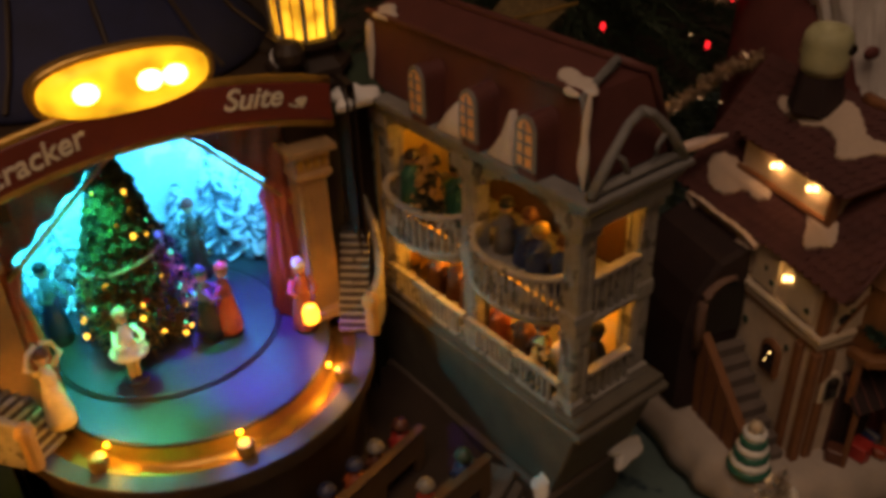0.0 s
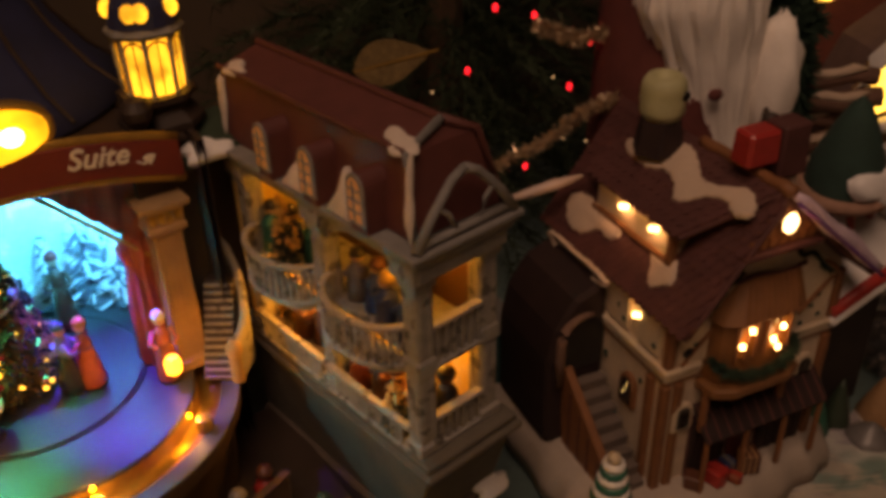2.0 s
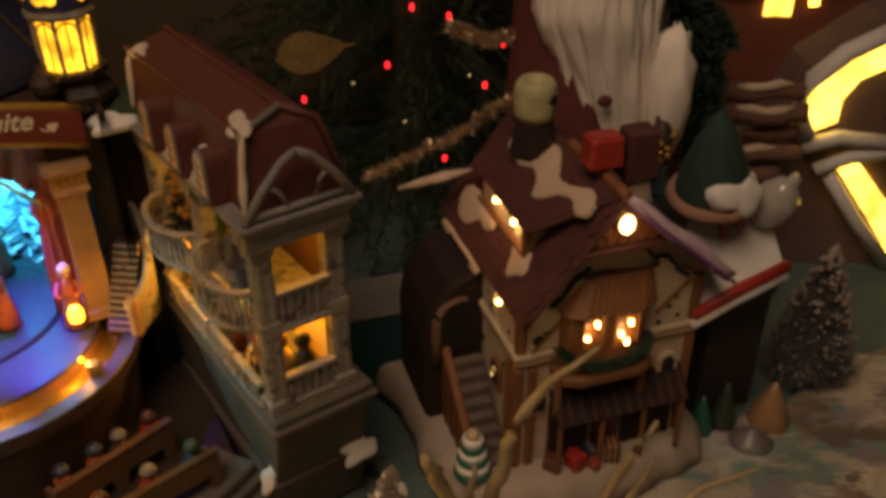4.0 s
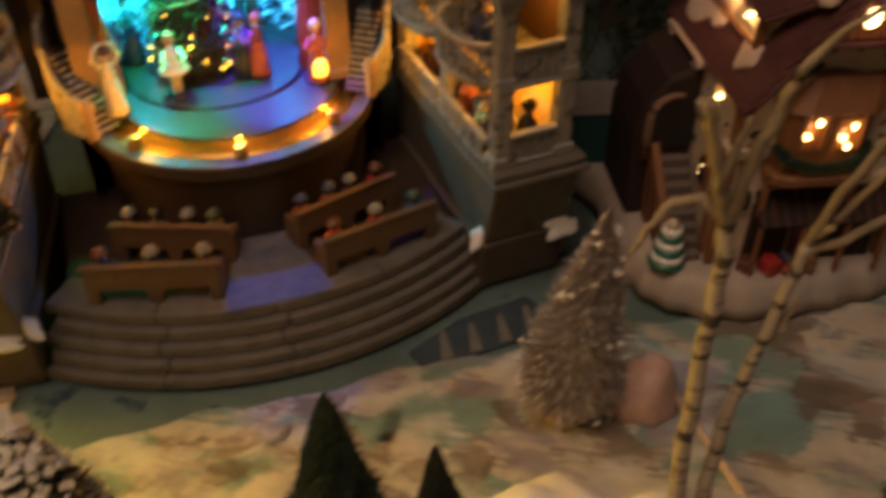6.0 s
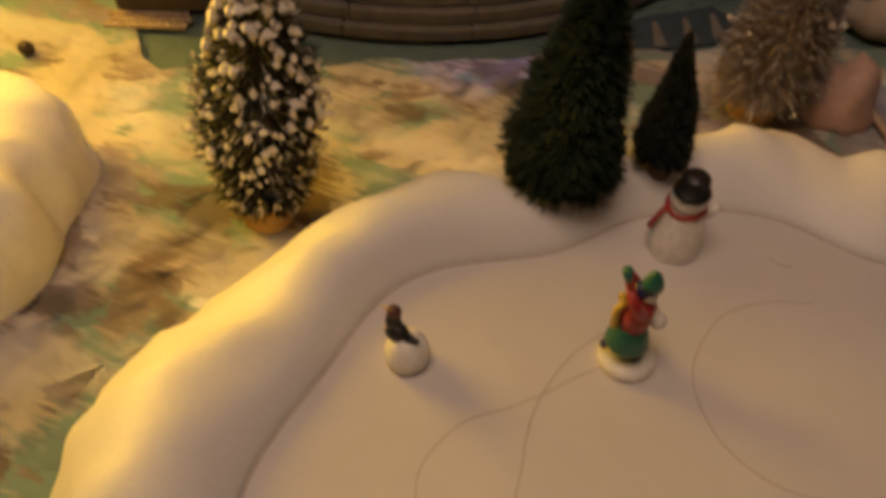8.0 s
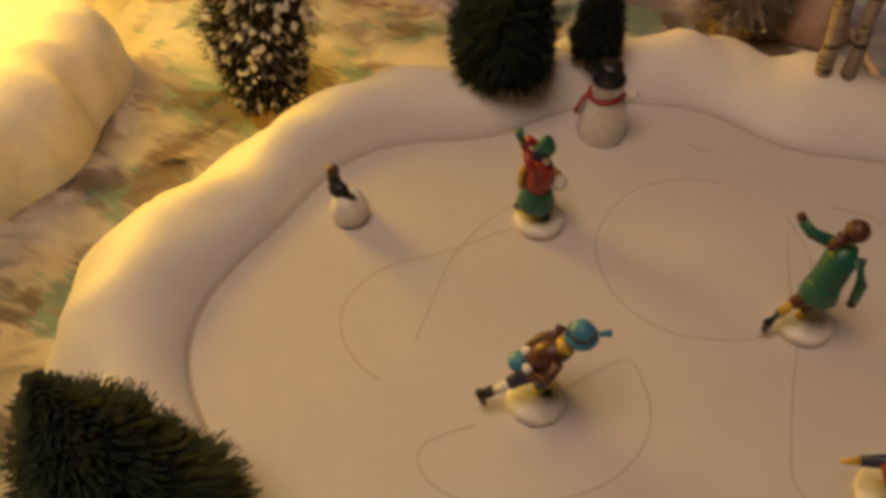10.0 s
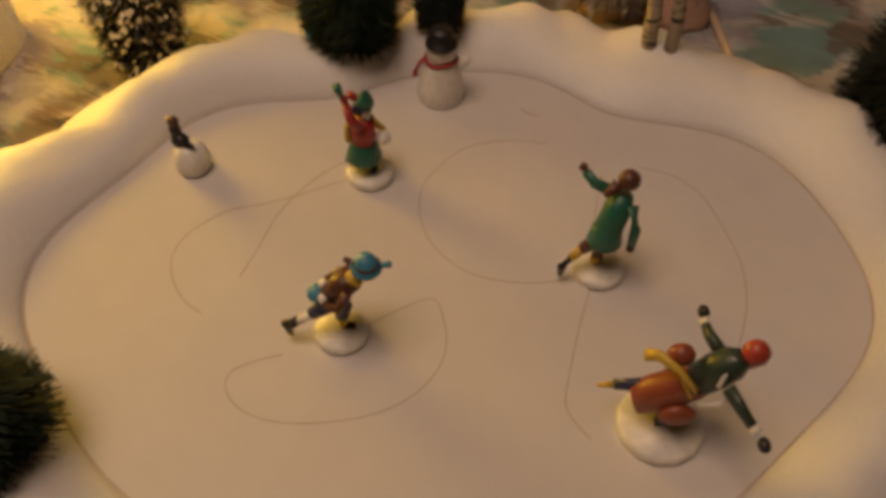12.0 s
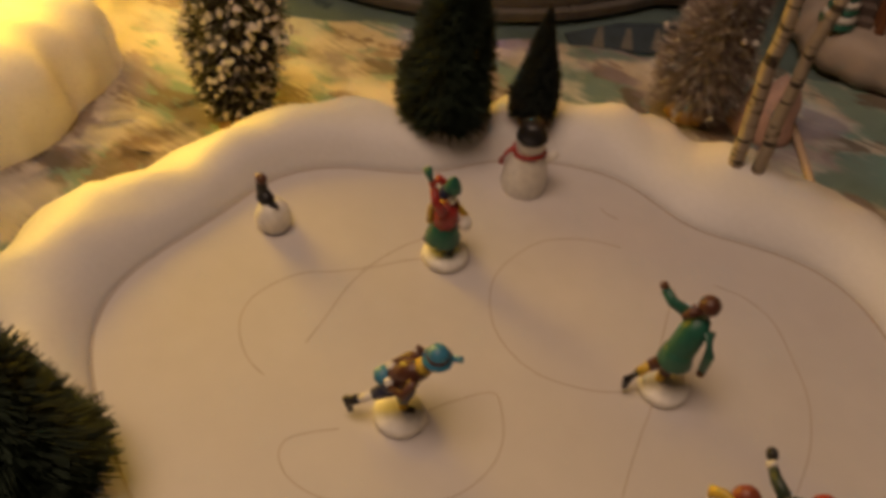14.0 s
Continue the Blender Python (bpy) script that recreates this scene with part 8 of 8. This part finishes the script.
REDBULB = glow("red_bulb", (1.0, 0.02, 0.03), 2.5)
for x, z in ((0.130, 0.310), (0.141, 0.297), (0.208, 0.272), (0.213, 0.268), (0.199, 0.233), (0.223, 0.233), (0.166, 0.167), (0.05, 0.22), (0.26, 0.30), (0.09, 0.35), (0.19, 0.34), (0.17, 0.29), (0.12, 0.25)):
    bm = bmesh.new()
    ball(bm, (x, 0.64, z), (0.002, 0.002, 0.0032), 0, 8)
    ob = part("fairy_light", bm, REDBULB, smooth=True)
    ob.matrix_basis = FIRM
    tagged(ob, "small glowing red fairy light on the fir", "fairy light", "red lights on the fir")
TINSEL = mat("tinsel", (0.50, 0.37, 0.24), 0.3, 0.4, 200, 0, metal=0.5)
for k, pts in enumerate(([(0.10, 0.62, 0.158), (0.139, 0.62, 0.178), (0.179, 0.615, 0.200), (0.206, 0.61, 0.225), (0.236, 0.60, 0.242), (0.26, 0.60, 0.27)], [(0.17, 0.63, 0.285), (0.20, 0.625, 0.275), (0.235, 0.62, 0.285), (0.26, 0.62, 0.32)])):
    bm = bmesh.new()
    tube(bm, pts, 0.0022, 6)
    tuft(bm, pts, 0.0085, 1800, 50 + k)
    ob = part("tinsel_garland", bm, TINSEL)
    ob.matrix_basis = FIRM
    tagged(ob, "gold tinsel garland hanging on the fir", "garland")
leaf = thing("leaf_ornament", pose(0.066, 0.586, 0.250, 80, -12, 0) @ Matrix.Scale(0.80, 4), "large gold glittering leaf ornament on the fir", "ornament")
bm = bmesh.new()
n = 16
out = [(-0.034 + 0.068 * i / n, 0.020 * math.sin(math.pi * (i / n) ** 0.75)) for i in range(n + 1)]
low = [(x, -0.9 * y) for x, y in out[::-1][1:-1]]
slab(bm, out + low, -0.0015, 0.0015)
part("blade", bm, mat("gold_leaf", (0.20, 0.14, 0.06), 0.35, 0.6, 260, 0.9, metal=0.6), leaf)
bm = bmesh.new()
tube(bm, [(-0.034, 0, 0.0017), (0.040, 0, 0.0017)], [0.0006, 0.0014], 6)
part("midrib", bm, GOLD, leaf)

# dark blue printed strip of cloth beside the theatre's steps
runner = thing("blue_runner", pose(0.0021, -0.0027, 0, 0, 0, -0.36) @ Matrix.Scale(0.97, 4), "dark blue cloth strip with pale slanting stripes", "cloth strip")
bm = bmesh.new()
slab(bm, [(0.020, 0.312), (0.046, 0.352), (0.088, 0.388), (0.118, 0.372), (0.098, 0.345), (0.062, 0.318), (0.034, 0.300)], -0.0030, -0.0014)
part("strip", bm, mat("blue_print", (0.035, 0.055, 0.075), 0.9, 0.4, 60, 0.5), runner)
for k, (x, y) in enumerate(((0.040, 0.322), (0.058, 0.334), (0.076, 0.348), (0.092, 0.362))):
    bm = bmesh.new()
    slab(bm, [(x - 0.004, y + 0.014), (x - 0.001, y + 0.016), (x + 0.012, y - 0.008), (x + 0.004, y - 0.012)], -0.0013, -0.0006)
    part("stripe", bm, mat("pale_stripe", (0.15, 0.145, 0.13), 0.9, 0.2, 90, 0.4) if k == 0 else bpy.data.materials["pale_stripe"], runner)

# little felt cones beside the candy house
for x, y, r, h, tint, words in ((0.366, 0.492, 0.010, 0.034, "green", "small dark green felt cone tree on the cloth"), (0.386, 0.500, 0.011, 0.040, "olive", "small dark olive felt cone tree on the cloth"), (0.424, 0.502, 0.016, 0.040, "tan", "small tan felt cone on the teal cloth"), (0.404, 0.478, 0.017, 0.016, "grey", "low grey felt mound on the teal cloth")):
    bm = bmesh.new()
    lathe(bm, [(0, 0), (r, 0), (r * 1.03, 0.002), (r * 0.72, h * 0.4), (r * 0.34, h * 0.78), (0.001, h), (0, h)], 16, None, 0, 0, 360, 0.04, 5)
    ob = part("felt_cone", bm, paint(tint, TINTS[tint]), smooth=True)
    ob.matrix_basis = pose(0.0162 + 0.92 * x, 0.0195 + 0.92 * y, -0.003)
    tagged(ob, words, "ornament", "felt cones by the candy house")

# arched board standing on the cloth behind the mound
board = thing("arched_board", pose(-0.381, 0.236, -0.002, 0, 0, 25), "tan arched board standing on the cloth", "sign board")
bm = bmesh.new()
slab(bm, [(-0.014, 0), (0.014, 0), (0.014, 0.022)] + [(0.014 * math.cos(math.pi * i / 10), 0.022 + 0.014 * math.sin(math.pi * i / 10)) for i in range(1, 10)] + [(-0.014, 0.022)], -0.002, 0.002, 0, UPRIGHT)
part("panel", bm, mat("board_tan", (0.40, 0.28, 0.14), 0.7, 0.3, 120, 0.4), board, bevel=0.0006)
bm = bmesh.new()
tube(bm, [(-0.0125, -0.003, 0.002), (-0.0125, -0.003, 0.022)] + [(-0.0125 * math.cos(math.pi * i / 10), -0.003, 0.022 + 0.0125 * math.sin(math.pi * i / 10)) for i in range(1, 10)] + [(0.0125, -0.003, 0.022), (0.0125, -0.003, 0.002)], 0.0012, 6)
part("border", bm, mat("board_edge", (0.55, 0.42, 0.20), 0.6, 0.3, 150, 0.3), board, "pale raised border", smooth=True)

# tiny clear fairy lights in the fir
g = random.Random(31)
CLEAR = glow("clear_bulb", (1.0, 0.66, 0.32), 0.9)
for i in range(8):
    bm = bmesh.new()
    ball(bm, (g.uniform(0.09, 0.27), g.uniform(0.63, 0.66), g.uniform(0.17, 0.34)), 0.0009, 0, 6)
    ob = part("clear_light", bm, CLEAR, smooth=True)
    ob.matrix_basis = FIRM
    tagged(ob, "tiny warm white fairy light in the fir", "fairy light", "white lights on the fir")
